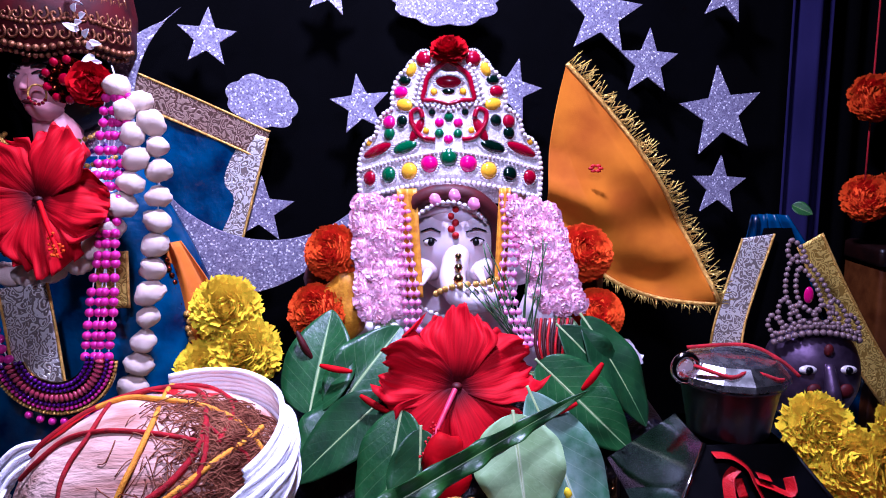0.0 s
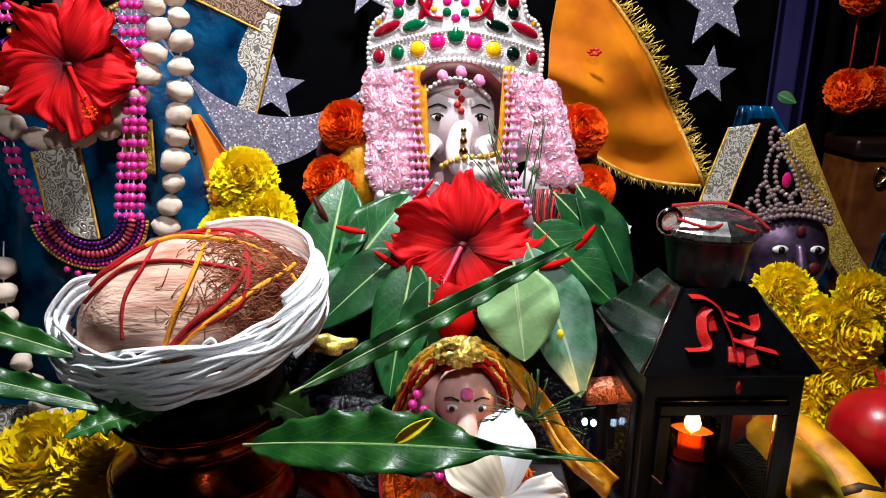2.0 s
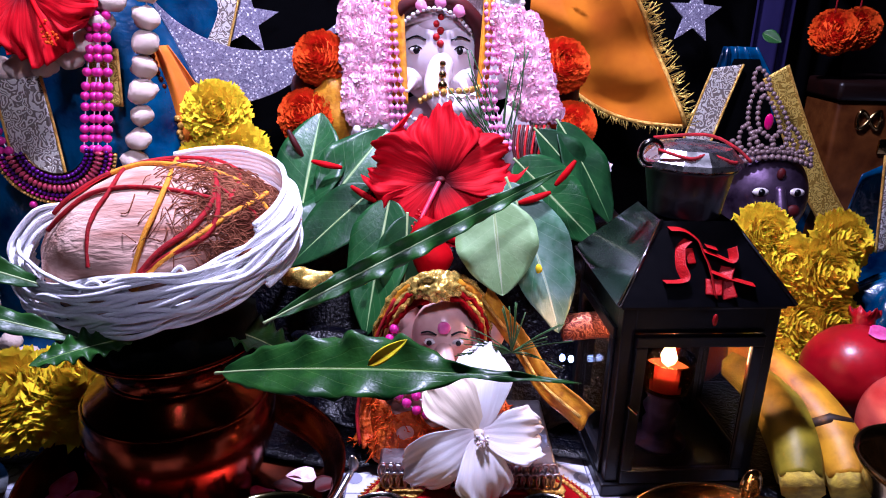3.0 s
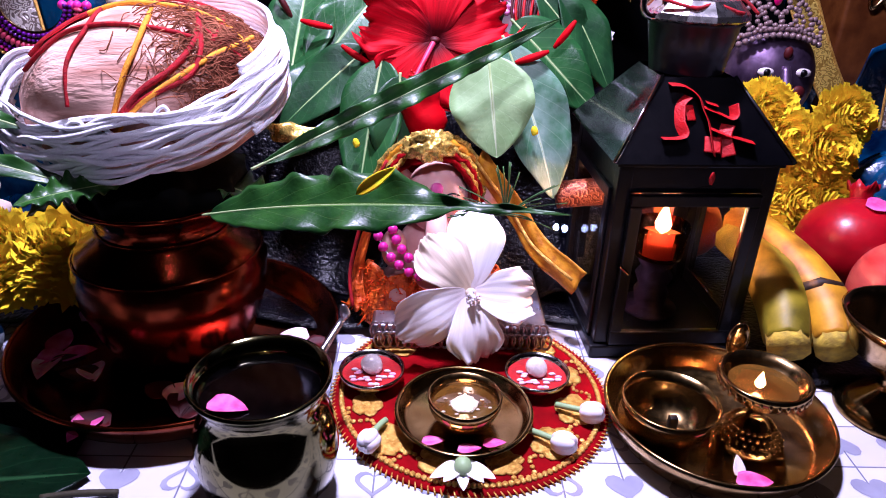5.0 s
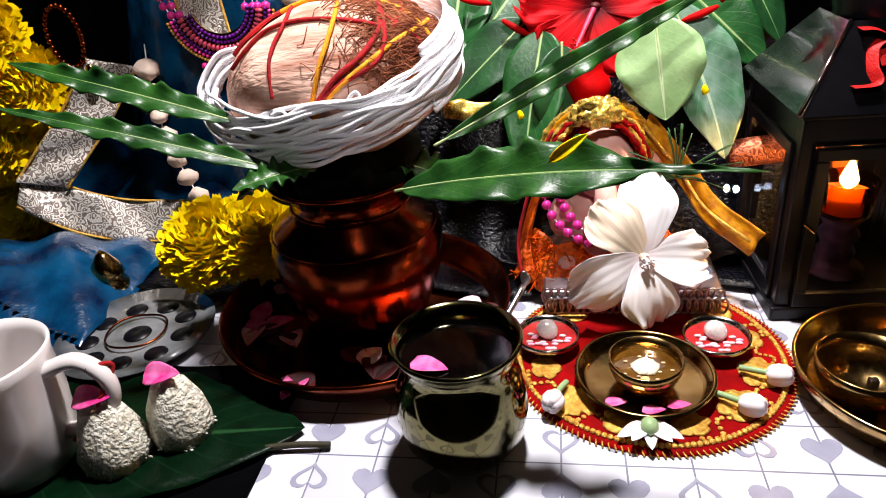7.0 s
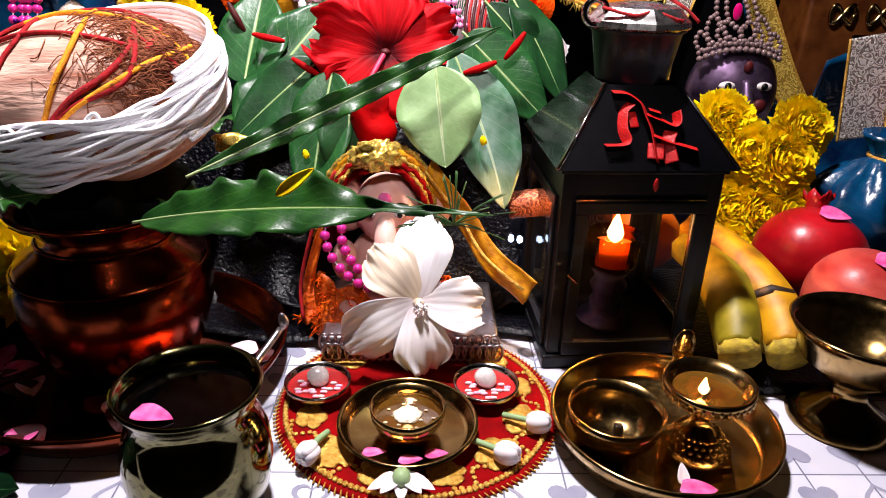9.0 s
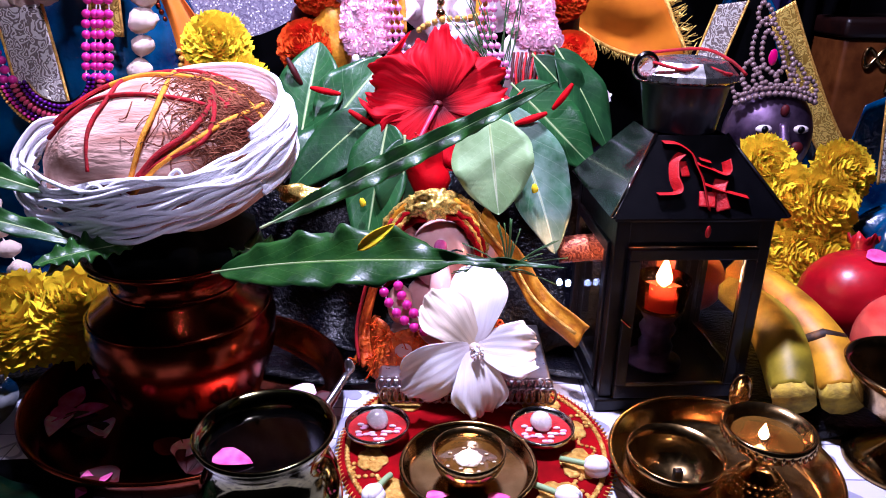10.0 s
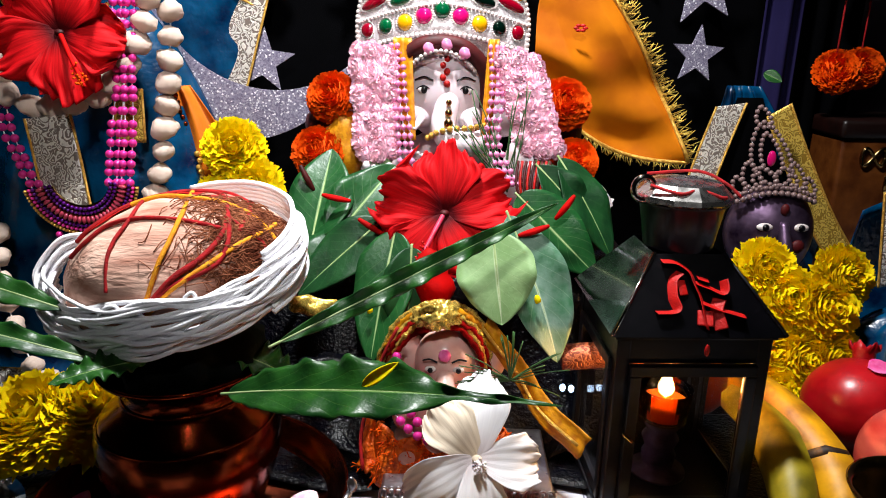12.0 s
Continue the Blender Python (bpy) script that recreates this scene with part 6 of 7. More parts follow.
for at, w_ in (((0.0335, 0.302, 0.034), 0.012), ((0.222, 0.284, 0.07), 0.022)):
    glow = bpy.data.lights.new("wick_light", "POINT")
    glow.energy, glow.color, glow.shadow_soft_size = w_, (1.0, 0.6, 0.25), 0.004
    new("wick_light", glow).location = at
apple = solo("orange_fruit", ball((0.036, 0.036, 0.034), (0.262, 0.552, 0.05), 28, 0.04, 30), M("orange_peel", (0.75, 0.2, 0.02), (0.6, 0.12, 0.01), 30, 0.4, bump=0.4, fine=600), "orange fruit on the heap behind the lantern", "fruit")


# ---- small statue in front ----
def statue_small():
    bm = bmesh.new()
    o = Vector((0.012, 0.462, 0.02))
    A = lambda radii, at: join(bm, ball(radii, o + Vector(at), 24))
    A((0.034, 0.03, 0.036), (0, 0, 0.036))
    A((0.046, 0.036, 0.018), (0, -0.006, 0.014))
    A((0.026, 0.025, 0.03), (0, -0.008, 0.092))
    for s in (-1, 1):
        A((0.02, 0.009, 0.024), (s * 0.034, 0.004, 0.09))
        A((0.011, 0.011, 0.018), (s * 0.034, -0.02, 0.05))
        A((0.014, 0.02, 0.011), (s * 0.03, -0.028, 0.018))
        join(bm, ball((0.005, 0.003, 0.0028), o + Vector((s * 0.0115, -0.031, 0.0955)), 10), index=2)
        join(bm, ball((0.0024, 0.002, 0.0024), o + Vector((s * 0.0117, -0.0332, 0.0955)), 10), index=1)
        join(bm, tube([o + Vector(p) for p in ((s * 0.006, -0.033, 0.1025), (s * 0.012, -0.032, 0.105), (s * 0.018, -0.028, 0.102))], 0.0008, 6, 4), index=1)
    join(bm, tube([o + Vector(p) for p in ((0, -0.026, 0.092), (0.001, -0.042, 0.078), (0.004, -0.046, 0.062), (0.018, -0.044, 0.056), (0.026, -0.042, 0.064), (0.022, -0.042, 0.072))], 0.0105, 14, 6, taper=lambda u: 0.62 + 0.5 * math.sin(math.pi * u) - 0.1 * u))
    join(bm, ball((0.0055, 0.003, 0.0055), o + Vector((0.0, -0.0335, 0.109)), 10), index=3)
    solo("ganesha_statue", bm, [PINK_PLASTER, INK, PEARL_WHITE, MAGENTA], "small seated pale pink elephant-headed statue with pink tilak", "statue")


statue_small()
turban = thing("turban", "gold and red hooded turban on the small statue", "turban", (0.008, 0.458, 0.136))
ARCH = [(-0.045, 0.45, 0.085), (-0.036, 0.447, 0.118), (-0.02, 0.443, 0.146), (0.005, 0.44, 0.159), (0.03, 0.444, 0.15), (0.046, 0.45, 0.125), (0.052, 0.456, 0.09)]
for k in range(6):
    o = Vector((0, 0.003 * k - 0.004, 0))
    pts = [Vector((0.006, 0.45, 0.09)) + (Vector(p) - Vector((0.006, 0.45, 0.09))) * (0.9 + 0.045 * k) + o + Vector((0, 0.002 * math.sin(i * 2 + k), 0)) for i, p in enumerate(ARCH)]
    bm = tube(pts, 0.0034, 12, 12, 0.7, lambda u: 0.55 + 0.5 * math.sin(math.pi * u))
    for v in bm.verts:
        v.co += Vector((noise.noise(v.co * 210), noise.noise(v.co * 230 + Vector((7, k, 0))), noise.noise(v.co * 190 + Vector((0, 3, k))))) * 0.0026
    part("fold", bm, (RED_CLOTH, GOLD_THREAD, RED_CLOTH, TINSEL, YELLOW_CLOTH, TINSEL)[k], turban)


def hoodback(u, v):
    a = math.pi * (-0.12 + 1.24 * u)
    return Vector((0.006 + 0.05 * v ** 0.7 * math.cos(a), 0.49 - 0.03 * v, 0.096 + 0.064 * v ** 0.7 * math.sin(a)))


part("lining", sheet(hoodback, 30, 10, 0.0008), RED_CLOTH, turban, "red cloth lining")
part("crest", ball((0.019, 0.011, 0.011), (0.004, 0.436, 0.161), 56, 0.4, 260), TINSEL, turban, "crinkled gold crest")
for s, x0, pts in ((-1, 0, ((-0.022, 0.452, 0.14), (-0.034, 0.448, 0.115), (-0.044, 0.444, 0.085), (-0.053, 0.438, 0.045), (-0.05, 0.425, 0.02))), (1, 0, ((0.045, 0.456, 0.145), (0.064, 0.455, 0.12), (0.08, 0.452, 0.1), (0.098, 0.435, 0.075), (0.128, 0.41, 0.058)))):
    sc = thing("scarf", "orange and gold scarf end hanging beside the small statue", "cloth", pts[-1], "scarf ends")

    def band(u, v, pts=pts):
        path = smooth_path(pts, 8)
        p = path[min(len(path) - 1, round(u * (len(path) - 1)))]
        w = 0.011 + 0.003 * u
        return p + Vector(((v - 0.5) * w * 0.7, 0.0016 * math.sin(v * 8 + u * 9) + 0.0012 * math.sin(u * 37), (v - 0.5) * w * (0.3 + 1.2 * (s > 0))))
    part("cloth", sheet(band, 32, 10, 0.0007), YELLOW_CLOTH if s > 0 else LAP_CLOTH, sc)
    part("hem", tube([Vector(p) + Vector((-0.006, -0.002, 0.004)) for p in pts], 0.0016, 6, 4), RED_THREAD if s < 0 else GOLD_THREAD, sc)
lap = thing("lap_cloth", "bunched orange cloth round the small statue's lap", "cloth", (0.0, 0.43, 0.0))


def lapf(u, v):
    a = math.pi * (0.98 + 1.04 * u)
    r = 0.045 + 0.018 * v + 0.004 * math.sin(u * 31)
    return Vector((0.012 + r * 1.15 * math.cos(a), 0.45 + r * 0.75 * math.sin(a), 0.052 - 0.036 * v + 0.005 * math.sin(u * 23 + v * 4)))


part("cloth", sheet(lapf, 60, 12, 0.001), LAP_CLOTH, lap)
lf = bmesh.new()
rnd = random.Random(15)
for k in range(520):
    p = lapf(rnd.random(), rnd.random())
    join(lf, tube([p, p + Vector((rnd.uniform(-0.006, 0.006), rnd.uniform(-0.009, 0), rnd.uniform(-0.006, 0.006)))], 0.0005, 4, 1))
tagged(part("fringe", lf, ORANGE_PETAL, lap, "fuzzy orange fringe"), kind="stuff")
seat = thing("statue_base", "silver filigree stool under the small statue", "stool", (0.03, 0.425, 0.0))
part("top", block((0.142, 0.1, 0.012), (0.033, 0.442, 0.02), 0.003), SILVER, seat)
scroll = mesh_of("scroll", tube([(0.0042 * math.cos(t), 0, 0.007 * math.sin(t)) for t in [i * math.pi / 4 for i in range(9)]], 0.0011, 5, 2), SILVER)
for row in (0, 1):
    for k in range(24):
        part("scroll", scroll, None, seat).location = Vector((-0.034 + 0.0058 * k + 0.0029 * row, 0.389 - 0.002 * row, 0.024 - 0.008 * row)) - seat.location
for x in (-0.03, 0.096):
    for y in (0.4, 0.484):
        part("foot", block((0.008, 0.008, 0.013), (x, y, 0.0093), 0.002), SILVER, seat)
pb = thing("pearl_necklace", "looped string of bright pink pearls on the small statue", "beads", (0.0, 0.43, 0.06))
for pts in (((-0.028, 0.44, 0.122), (-0.036, 0.432, 0.1), (-0.03, 0.424, 0.08), (-0.012, 0.416, 0.064), (0.008, 0.412, 0.06), (0.03, 0.42, 0.07), (0.046, 0.432, 0.092)), ((-0.022, 0.436, 0.11), (-0.022, 0.428, 0.092), (-0.012, 0.42, 0.076), (0.0, 0.415, 0.07), (0.02, 0.418, 0.078), (0.036, 0.43, 0.1))):
    bead_string("bead_strand", pts, 0.0042, PEARL_PINK, pb, "", 2.05, 0.0)
hibiscus("hibiscus_flower", "large white hibiscus with broad petals before the small statue", (0.039, 0.384, 0.063), (0.1, -0.9, 0.45), (0.0, 0, 1), 0.058, WHITE_HIBISCUS, CREAM_PETAL, (0.002, -0.006, 0.008), WHITE_PETAL, WHITE_PETAL, 0.2, 1.0, 8, 0.0, (8, 96, 176, 242, 322), 0.75, (0.5, 0.55), (1.12, 0.95, 0.98, 1.12, 0.9), (WHITE_HIBISCUS,) * 4 + (CREAM_PETAL,))
sp = bmesh.new()
rnd = random.Random(77)
for k in range(30):
    a, l = rnd.uniform(-1.9, 1.9), rnd.uniform(0.02, 0.05)
    p = Vector((0.066, 0.425, 0.11))
    join(sp, tube([p, p + Vector((math.sin(a) * l * 0.5, -0.006, math.cos(a) * l * 0.5 + 0.004)), p + Vector((math.sin(a) * l, -0.004, math.cos(a) * l))], 0.0005, 4, 3))
solo("grass_bunch", sp, GREEN_LEAF, "wiry sprig of dark grass beside the small statue", "grass", kind="stuff")
copper_roll = thing("foil_roll", "copper-coloured brocade roll behind the lantern", "cloth", (0.14, 0.48, 0.11))
part("roll", tube([(0.115, 0.475, 0.108), (0.15, 0.475, 0.112), (0.185, 0.478, 0.114)], 0.012, 14, 6), lace("copper_brocade", (0.5, 0.14, 0.06), (0.2, 0.04, 0.02)), copper_roll)
# added glowing dots where the glossy drapery only reflects lamps
for x, y, z in ((0.121, 0.49, 0.0705), (0.129, 0.49, 0.0695), (-0.0966, 0.468, 0.1003)):
    glint = thing("fairy_light", "tiny glowing dot in place of a glint on the dark drapery", "light", (x, y, z), "fairy lights")
    part("bulb", ball((0.0028, 0.0028, 0.0036), (x, y, z), 10), GLINT_GLOW, glint)
    part("socket", tube([(x, y + 0.002, z), (x, y + 0.012, z - 0.002)], 0.0018, 6, 2), BLACK_METAL, glint)
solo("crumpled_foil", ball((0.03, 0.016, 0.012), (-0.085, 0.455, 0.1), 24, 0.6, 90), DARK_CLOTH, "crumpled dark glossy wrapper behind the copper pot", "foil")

# ---- draped goddess figure with garlands ----
GX, GY = -0.375, 0.66


def figure():
    bm = bmesh.new()
    o = Vector((-0.38, GY, 0.474))
    A = lambda radii, at, k=0, seg=20: join(bm, ball(radii, o + Vector(at), seg), index=k)
    A((0.0275, 0.045, 0.031), (0, 0, 0.003), 0, 28)
    A((0.019, 0.036, 0.02), (0, -0.005, -0.013), 0, 24)
    A((0.05, 0.04, 0.048), (0, 0.016, 0.004), 1, 24)
    join(bm, tube([o + Vector((0, 0, -0.1)), o + Vector((0, 0, -0.02))], 0.022, 16, 3))
    join(bm, tube([o + Vector((0, -0.042, 0.011)), o + Vector((0, -0.0495, -0.003))], 0.0034, 10, 3, taper=lambda u: 0.6 + 0.5 * u))
    for s in (-1, 1):
        A((0.0064, 0.003, 0.0028), (s * 0.0135, -0.0385, 0.009), 3, 12)
        A((0.0027, 0.002, 0.0027), (s * 0.0135, -0.0412, 0.009), 1, 10)
        join(bm, tube([o + Vector(p) for p in ((s * 0.006, -0.043, 0.011), (s * 0.0135, -0.0412, 0.0135), (s * 0.021, -0.0325, 0.01))], 0.0009, 6, 4), index=1)
        join(bm, tube([o + Vector(p) for p in ((s * 0.005, -0.0425, 0.017), (s * 0.013, -0.039, 0.0205), (s * 0.022, -0.0285, 0.0165))], 0.0009, 6, 4), index=1)
    A((0.007, 0.003, 0.0024), (0, -0.0415, -0.0135), 2, 10)
    A((0.0035, 0.002, 0.0035), (0, -0.0405, 0.024), 2, 10)
    solo("goddess_statue", bm, [SKIN_PAINT, INK, DARK_RED, PEARL_WHITE], "painted plaster goddess statue with black hair, dressed in blue", "statue")


figure()
ring = thing("nose_ring", "large gold nose ring with small red beads", "jewellery", (-0.366, 0.61, 0.466))
hoop = [(-0.366 + 0.0085 * math.cos(a), 0.609, 0.466 + 0.0085 * math.sin(a)) for a in [i * math.pi / 8 for i in range(17)]]
part("hoop", tube(hoop, 0.0009, 6, 2), GOLD_THREAD, ring)
bead_string("bead", hoop[9:16], 0.0017, GEM_RED, ring, "", 2.0, 0.0)
gown = thing("blue_sari", "blue satin sari with silver and gold zari borders", "cloth", (GX, GY, 0.0))


def gownf(u, v):
    a = math.pi * (1.0 + u)
    z = 0.41 * v
    r = 0.16 - 0.06 * v - 0.05 * v ** 4 + 0.006 * math.sin(u * 40) * (1 - v) + 0.004 * math.sin(u * 17 + 5 * v)
    return Vector((GX + r * 1.1 * math.cos(a), GY + 0.03 + r * 0.75 * math.sin(a), z))


part("drape", sheet(gownf, 90, 30, 0.0012), BLUE_CLOTH, gown)


def ribbon(name, parent, pts, width, across, mat, label="", ripple=0.0):
    path = smooth_path(pts, 10)
    across = Vector(across).normalized()

    def at(u, v):
        p = path[min(len(path) - 1, round(u * (len(path) - 1)))]
        d = (path[-1] - path[0]).normalized()
        n = d.cross(across)
        return p + across * (v - 0.5) * width + n * ripple * math.sin(u * 14 + v * 3)
    ob = part(name, sheet(at, len(path) - 1, 10, 0.0012), mat, parent, label)
    for s in (-0.5, 0.5):
        part("edging", tube([p + across * width * s for p in path], 0.0014, 6, 0), GOLD_THREAD, ob if parent.parent is None else parent)
    return ob


ribbon("silver_border", gown, [(-0.372, 0.57, 0.3), (-0.365, 0.565, 0.26), (-0.358, 0.56, 0.205)], 0.045, (1, 0, 0.12), SILVER_LACE, "silver zari border")
ribbon("gold_border", gown, [(-0.306, 0.6, 0.325), (-0.308, 0.6, 0.272)], 0.026, (1, 0.2, 0), GOLD_LACE, "gold zari patch")
# the panel of cloth spread behind the shoulder
panel = thing("cloth_panel", "blue satin cloth panel with silver zari border, spread open", "cloth", (-0.25, 0.7, 0.3))
c1, c2, c3, c4 = Vector((-0.345, 0.7, 0.503)), Vector((-0.192, 0.727, 0.433)), Vector((-0.228, 0.722, 0.31)), Vector((-0.36, 0.692, 0.315))


def panelf(u, v):
    p = c1.lerp(c2, u).lerp(c4.lerp(c3, u), v)
    p.y += 0.0015 * math.sin(u * 13 + v * 9)
    return p


part("cloth", sheet(panelf, 30, 24, 0.001), BLUE_CLOTH, panel)
dv = (c3 - c2).normalized()
ribbon("silver_border", panel, [c1 + Vector((0, -0.004, -0.014)), c1.lerp(c2, 0.5) + Vector((0, -0.004, -0.014)), c2 + Vector((-0.004, -0.004, -0.014))], 0.03, (0.4, 0, 0.92), lace("bronze_lace", (0.45, 0.3, 0.22), (0.14, 0.07, 0.05)), "bronze zari border")
ribbon("silver_border", panel, [c2 + Vector((-0.02, -0.006, 0)), c2.lerp(c3, 0.5) + Vector((-0.02, -0.006, 0)), c3 + Vector((-0.02, -0.006, 0))], 0.042, (0.95, 0, -0.31), SILVER_LACE, "silver zari border")
# crown of the figure
gc = thing("figure_crown", "dark red crown covered in gold filigree", "crown", (GX, GY, 0.5))
CX, CY = -0.378, GY + 0.012
bm = lathe([(0.064, 0.503), (0.07, 0.508), (0.072, 0.545), (0.066, 0.585), (0.04, 0.615), (0, 0.625)], 40)
bmesh.ops.translate(bm, vec=(CX, CY, 0), verts=bm.verts)
part("body", bm, DARK_RED, gc)
fil = bmesh.new()
for i in range(5):
    for k in range(22):
        a = math.pi * (1 + (k + 0.5 * (i % 2)) / 22)
        r, z = 0.0725 - 0.0012 * i, 0.519 + 0.016 * i
        c = Vector((CX + r * math.cos(a), CY + r * math.sin(a), z))
        t = Vector((-math.sin(a), math.cos(a), 0))
        join(fil, tube([c + t * 0.0011 * j * math.cos(j * 0.9) * 0.7 + Vector((0, 0, 0.0011 * j * math.sin(j * 0.9) * 0.8)) for j in range(9)], 0.0012, 5, 2))
tagged(part("filigree", fil, OLD_GOLD, gc, "dull gold wire scrolls"), kind="stuff")
for z, br in ((0.5025, 0.0024), (0.5085, 0.0032), (0.53, 0.002)):
    rr = 0.066 if z < 0.505 else 0.0715
    part("rim", beads([(CX + rr * math.cos(math.pi * (1 + k / 24)), CY + rr * math.sin(math.pi * (1 + k / 24)), z + 0.003 * math.sin(k * math.pi / 4)) for k in range(25)], br, 1.9, 8), OLD_GOLD, gc)
part("ear_flower", pom(0.019, 60, 3, 0.7, 0.3), RED_PETAL, gc, "red rosette").matrix_basis = Matrix.Translation(-gc.location) @ aim((-0.313, 0.604, 0.474), (0.2, -1, 0))
for ex, ey, ez in ((-0.428, 0.612, 0.482), (-0.337, 0.604, 0.478)):
    ear = bmesh.new()
    for k in range(9):
        a = 2 * math.pi * k / 9
        join(ear, ball((0.0042, 0.003, 0.0042), (ex + 0.0175 * math.cos(a), ey, ez + 0.0175 * math.sin(a)), 8), index=1)
        join(ear, ball((0.0024,) * 3, (ex + 0.0115 * math.cos(a + 0.3), ey - 0.001, ez + 0.0115 * math.sin(a + 0.3)), 6))
    join(ear, ball((0.006, 0.004, 0.006), (ex, ey, ez), 12), index=1)
    join(ear, ball((0.021, 0.0012, 0.021), (ex, ey + 0.003, ez), 16))
    part("ear_ornament", ear, [COPPER, GEM_RED], gc, "round jewelled ear ornament")
jas = thing("jasmine_string", "string of small white jasmine flowers beside the crown", "garland", (-0.31, 0.62, 0.5))
rnd = random.Random(3)
for k in range(16):
    p = Vector((-0.326 + 0.016 * (k / 16) ** 2 + rnd.uniform(-0.006, 0.006), 0.612, 0.565 - 0.0055 * k))
    part("blossom", leaf_blade(p, p + Vector((rnd.uniform(-0.014, 0.016), -0.004, rnd.uniform(-0.008, 0.008))), 0.007, (0, -1, 0.2), nu=8, blunt=0.6), WHITE_PETAL, jas)

# puffed lotus seed garlands
SEEDS = [mesh_of("seed", ball((1, 0.9, 0.82), (0, 0, 0), 14, 0.28, 1.6, s), MAKHANA) for s in range(5)]


def seed_garland(label, pts, r, seed, gap=1.75):
    th = thing("seed_garland", label, "garland", pts[-1], "puffed seed garlands")
    rnd = random.Random(seed)
    path, todo, last = smooth_path(pts, 14), 0.0, Vector(pts[0])
    for p in path:
        todo += (p - last).length
        last = p
        if todo > r * gap:
            todo = 0.0
            k = r * rnd.uniform(0.85, 1.12)
            ob = part("puffed_seed", SEEDS[rnd.randrange(5)], None, th)
            ob.matrix_basis = Matrix.Translation(p - th.location) @ Euler((rnd.uniform(-0.4, 0.4), rnd.uniform(-0.5, 0.5), rnd.uniform(0, 6))).to_matrix().to_4x4() @ Matrix.Diagonal((k, k, k, 1))
    part("string", tube(pts, 0.0007, 5, 6), COTTON, th)


seed_garland("garland of pale puffed lotus seeds looped round the neck", [(-0.297, 0.61, 0.49), (-0.285, 0.6, 0.46), (-0.276, 0.595, 0.43), (-0.274, 0.59, 0.4), (-0.285, 0.588, 0.372), (-0.3, 0.585, 0.345), (-0.318, 0.582, 0.325), (-0.345, 0.58, 0.313), (-0.375, 0.58, 0.308), (-0.405, 0.58, 0.309)], 0.0136, 4, 1.5)
seed_garland("garland of pale puffed lotus seeds on the far shoulder", [(-0.448, 0.61, 0.46), (-0.446, 0.605, 0.43), (-0.44, 0.598, 0.39), (-0.43, 0.59, 0.345), (-0.416, 0.585, 0.315)], 0.0132, 9, 1.5)
seed_garland("long garland of pale puffed lotus seeds hanging to the lap", [(-0.288, 0.612, 0.472), (-0.27, 0.605, 0.455), (-0.259, 0.602, 0.43), (-0.257, 0.6, 0.395), (-0.262, 0.598, 0.345), (-0.27, 0.596, 0.295), (-0.28, 0.594, 0.243), (-0.292, 0.592, 0.2), (-0.31, 0.585, 0.165), (-0.33, 0.57, 0.125)], 0.0126, 5, 1.62)
seed_garland("end of a puffed lotus seed garland lying on the sari", [(-0.435, 0.57, 0.21), (-0.432, 0.555, 0.17), (-0.425, 0.545, 0.12), (-0.405, 0.53, 0.08), (-0.385, 0.515, 0.058), (-0.365, 0.51, 0.05), (-0.345, 0.505, 0.048)], 0.0122, 6, 1.8)

# pink pearl strings and pendant
pk = thing("pearl_necklace", "long strings of bright pink pearls with beaded pendant", "beads", (-0.33, 0.56, 0.2))
for q in range(4):
    x = -0.302 + 0.0085 * (q % 2) + 0.004 * q
    bead_string("bead_strand", [(x + 0.002, 0.6, 0.462), (x - 0.004, 0.588, 0.4), (x - 0.004 + 0.003 * (-1) ** q, 0.575, 0.34), (x - 0.008, 0.568, 0.29), (x - 0.012, 0.556, 0.24)], 0.0042, PEARL_PINK, pk, "", 2.0, 0.0008)
for q in range(2):
    x = -0.426 + 0.007 * q
    bead_string("bead_strand", [(x, 0.606, 0.462), (x + 0.002, 0.604, 0.44), (x + 0.003, 0.602, 0.412)], 0.004, PEARL_PINK, pk, "", 2.0, 0.0008)
for q in range(2):
    x = -0.43 + 0.0085 * q
    bead_string("bead_strand", [(x, 0.59, 0.33), (x + 0.006, 0.58, 0.29), (x + 0.026, 0.565, 0.255), (x + 0.042, 0.556, 0.232)], 0.0042, PEARL_PINK, pk, "", 2.0, 0.0008)
PC = Vector((-0.34, 0.553, 0.243))
pm = Matrix.Translation(PC) @ Matrix.Rotation(math.radians(-4), 4, "Y")
outl = [(0.056 * math.cos(math.radians(a)), 0.056 * math.sin(math.radians(a))) for a in range(-172, -7, 6)] + [(0.028 * math.cos(math.radians(a)), 0.028 * math.sin(math.radians(a)) * 0.9) for a in range(-8, -173, -8)]
bm = plate(outl, 0.003, 0.0005)
bmesh.ops.transform(bm, matrix=pm, verts=bm.verts)
pend = part("pendant", bm, BRASS, pk, "half-moon pendant of purple beads", False)
PURPLE = M("purple_bead", (0.2, 0.015, 0.3), (0.12, 0.01, 0.2), 80, 0.25, 0.2, bump=0.0, coat=0.5)
CORAL = M("coral_bead", (0.6, 0.12, 0.2), (0.45, 0.08, 0.12), 80, 0.25, bump=0.0, coat=0.5)
for r, br, m_ in ((0.03, 0.0019, PURPLE), (0.0345, 0.0017, PURPLE), (0.0475, 0.0018, PURPLE), (0.0515, 0.0018, PEARL_PINK), (0.0555, 0.0015, GOLD_THREAD)):
    part("bead_trim", beads([pm @ Vector((r * math.cos(math.radians(a)), -0.0008, r * math.sin(math.radians(a)) * 0.96)) for a in range(-170, -9, 8)], br, 2.0, 6), m_, pend)
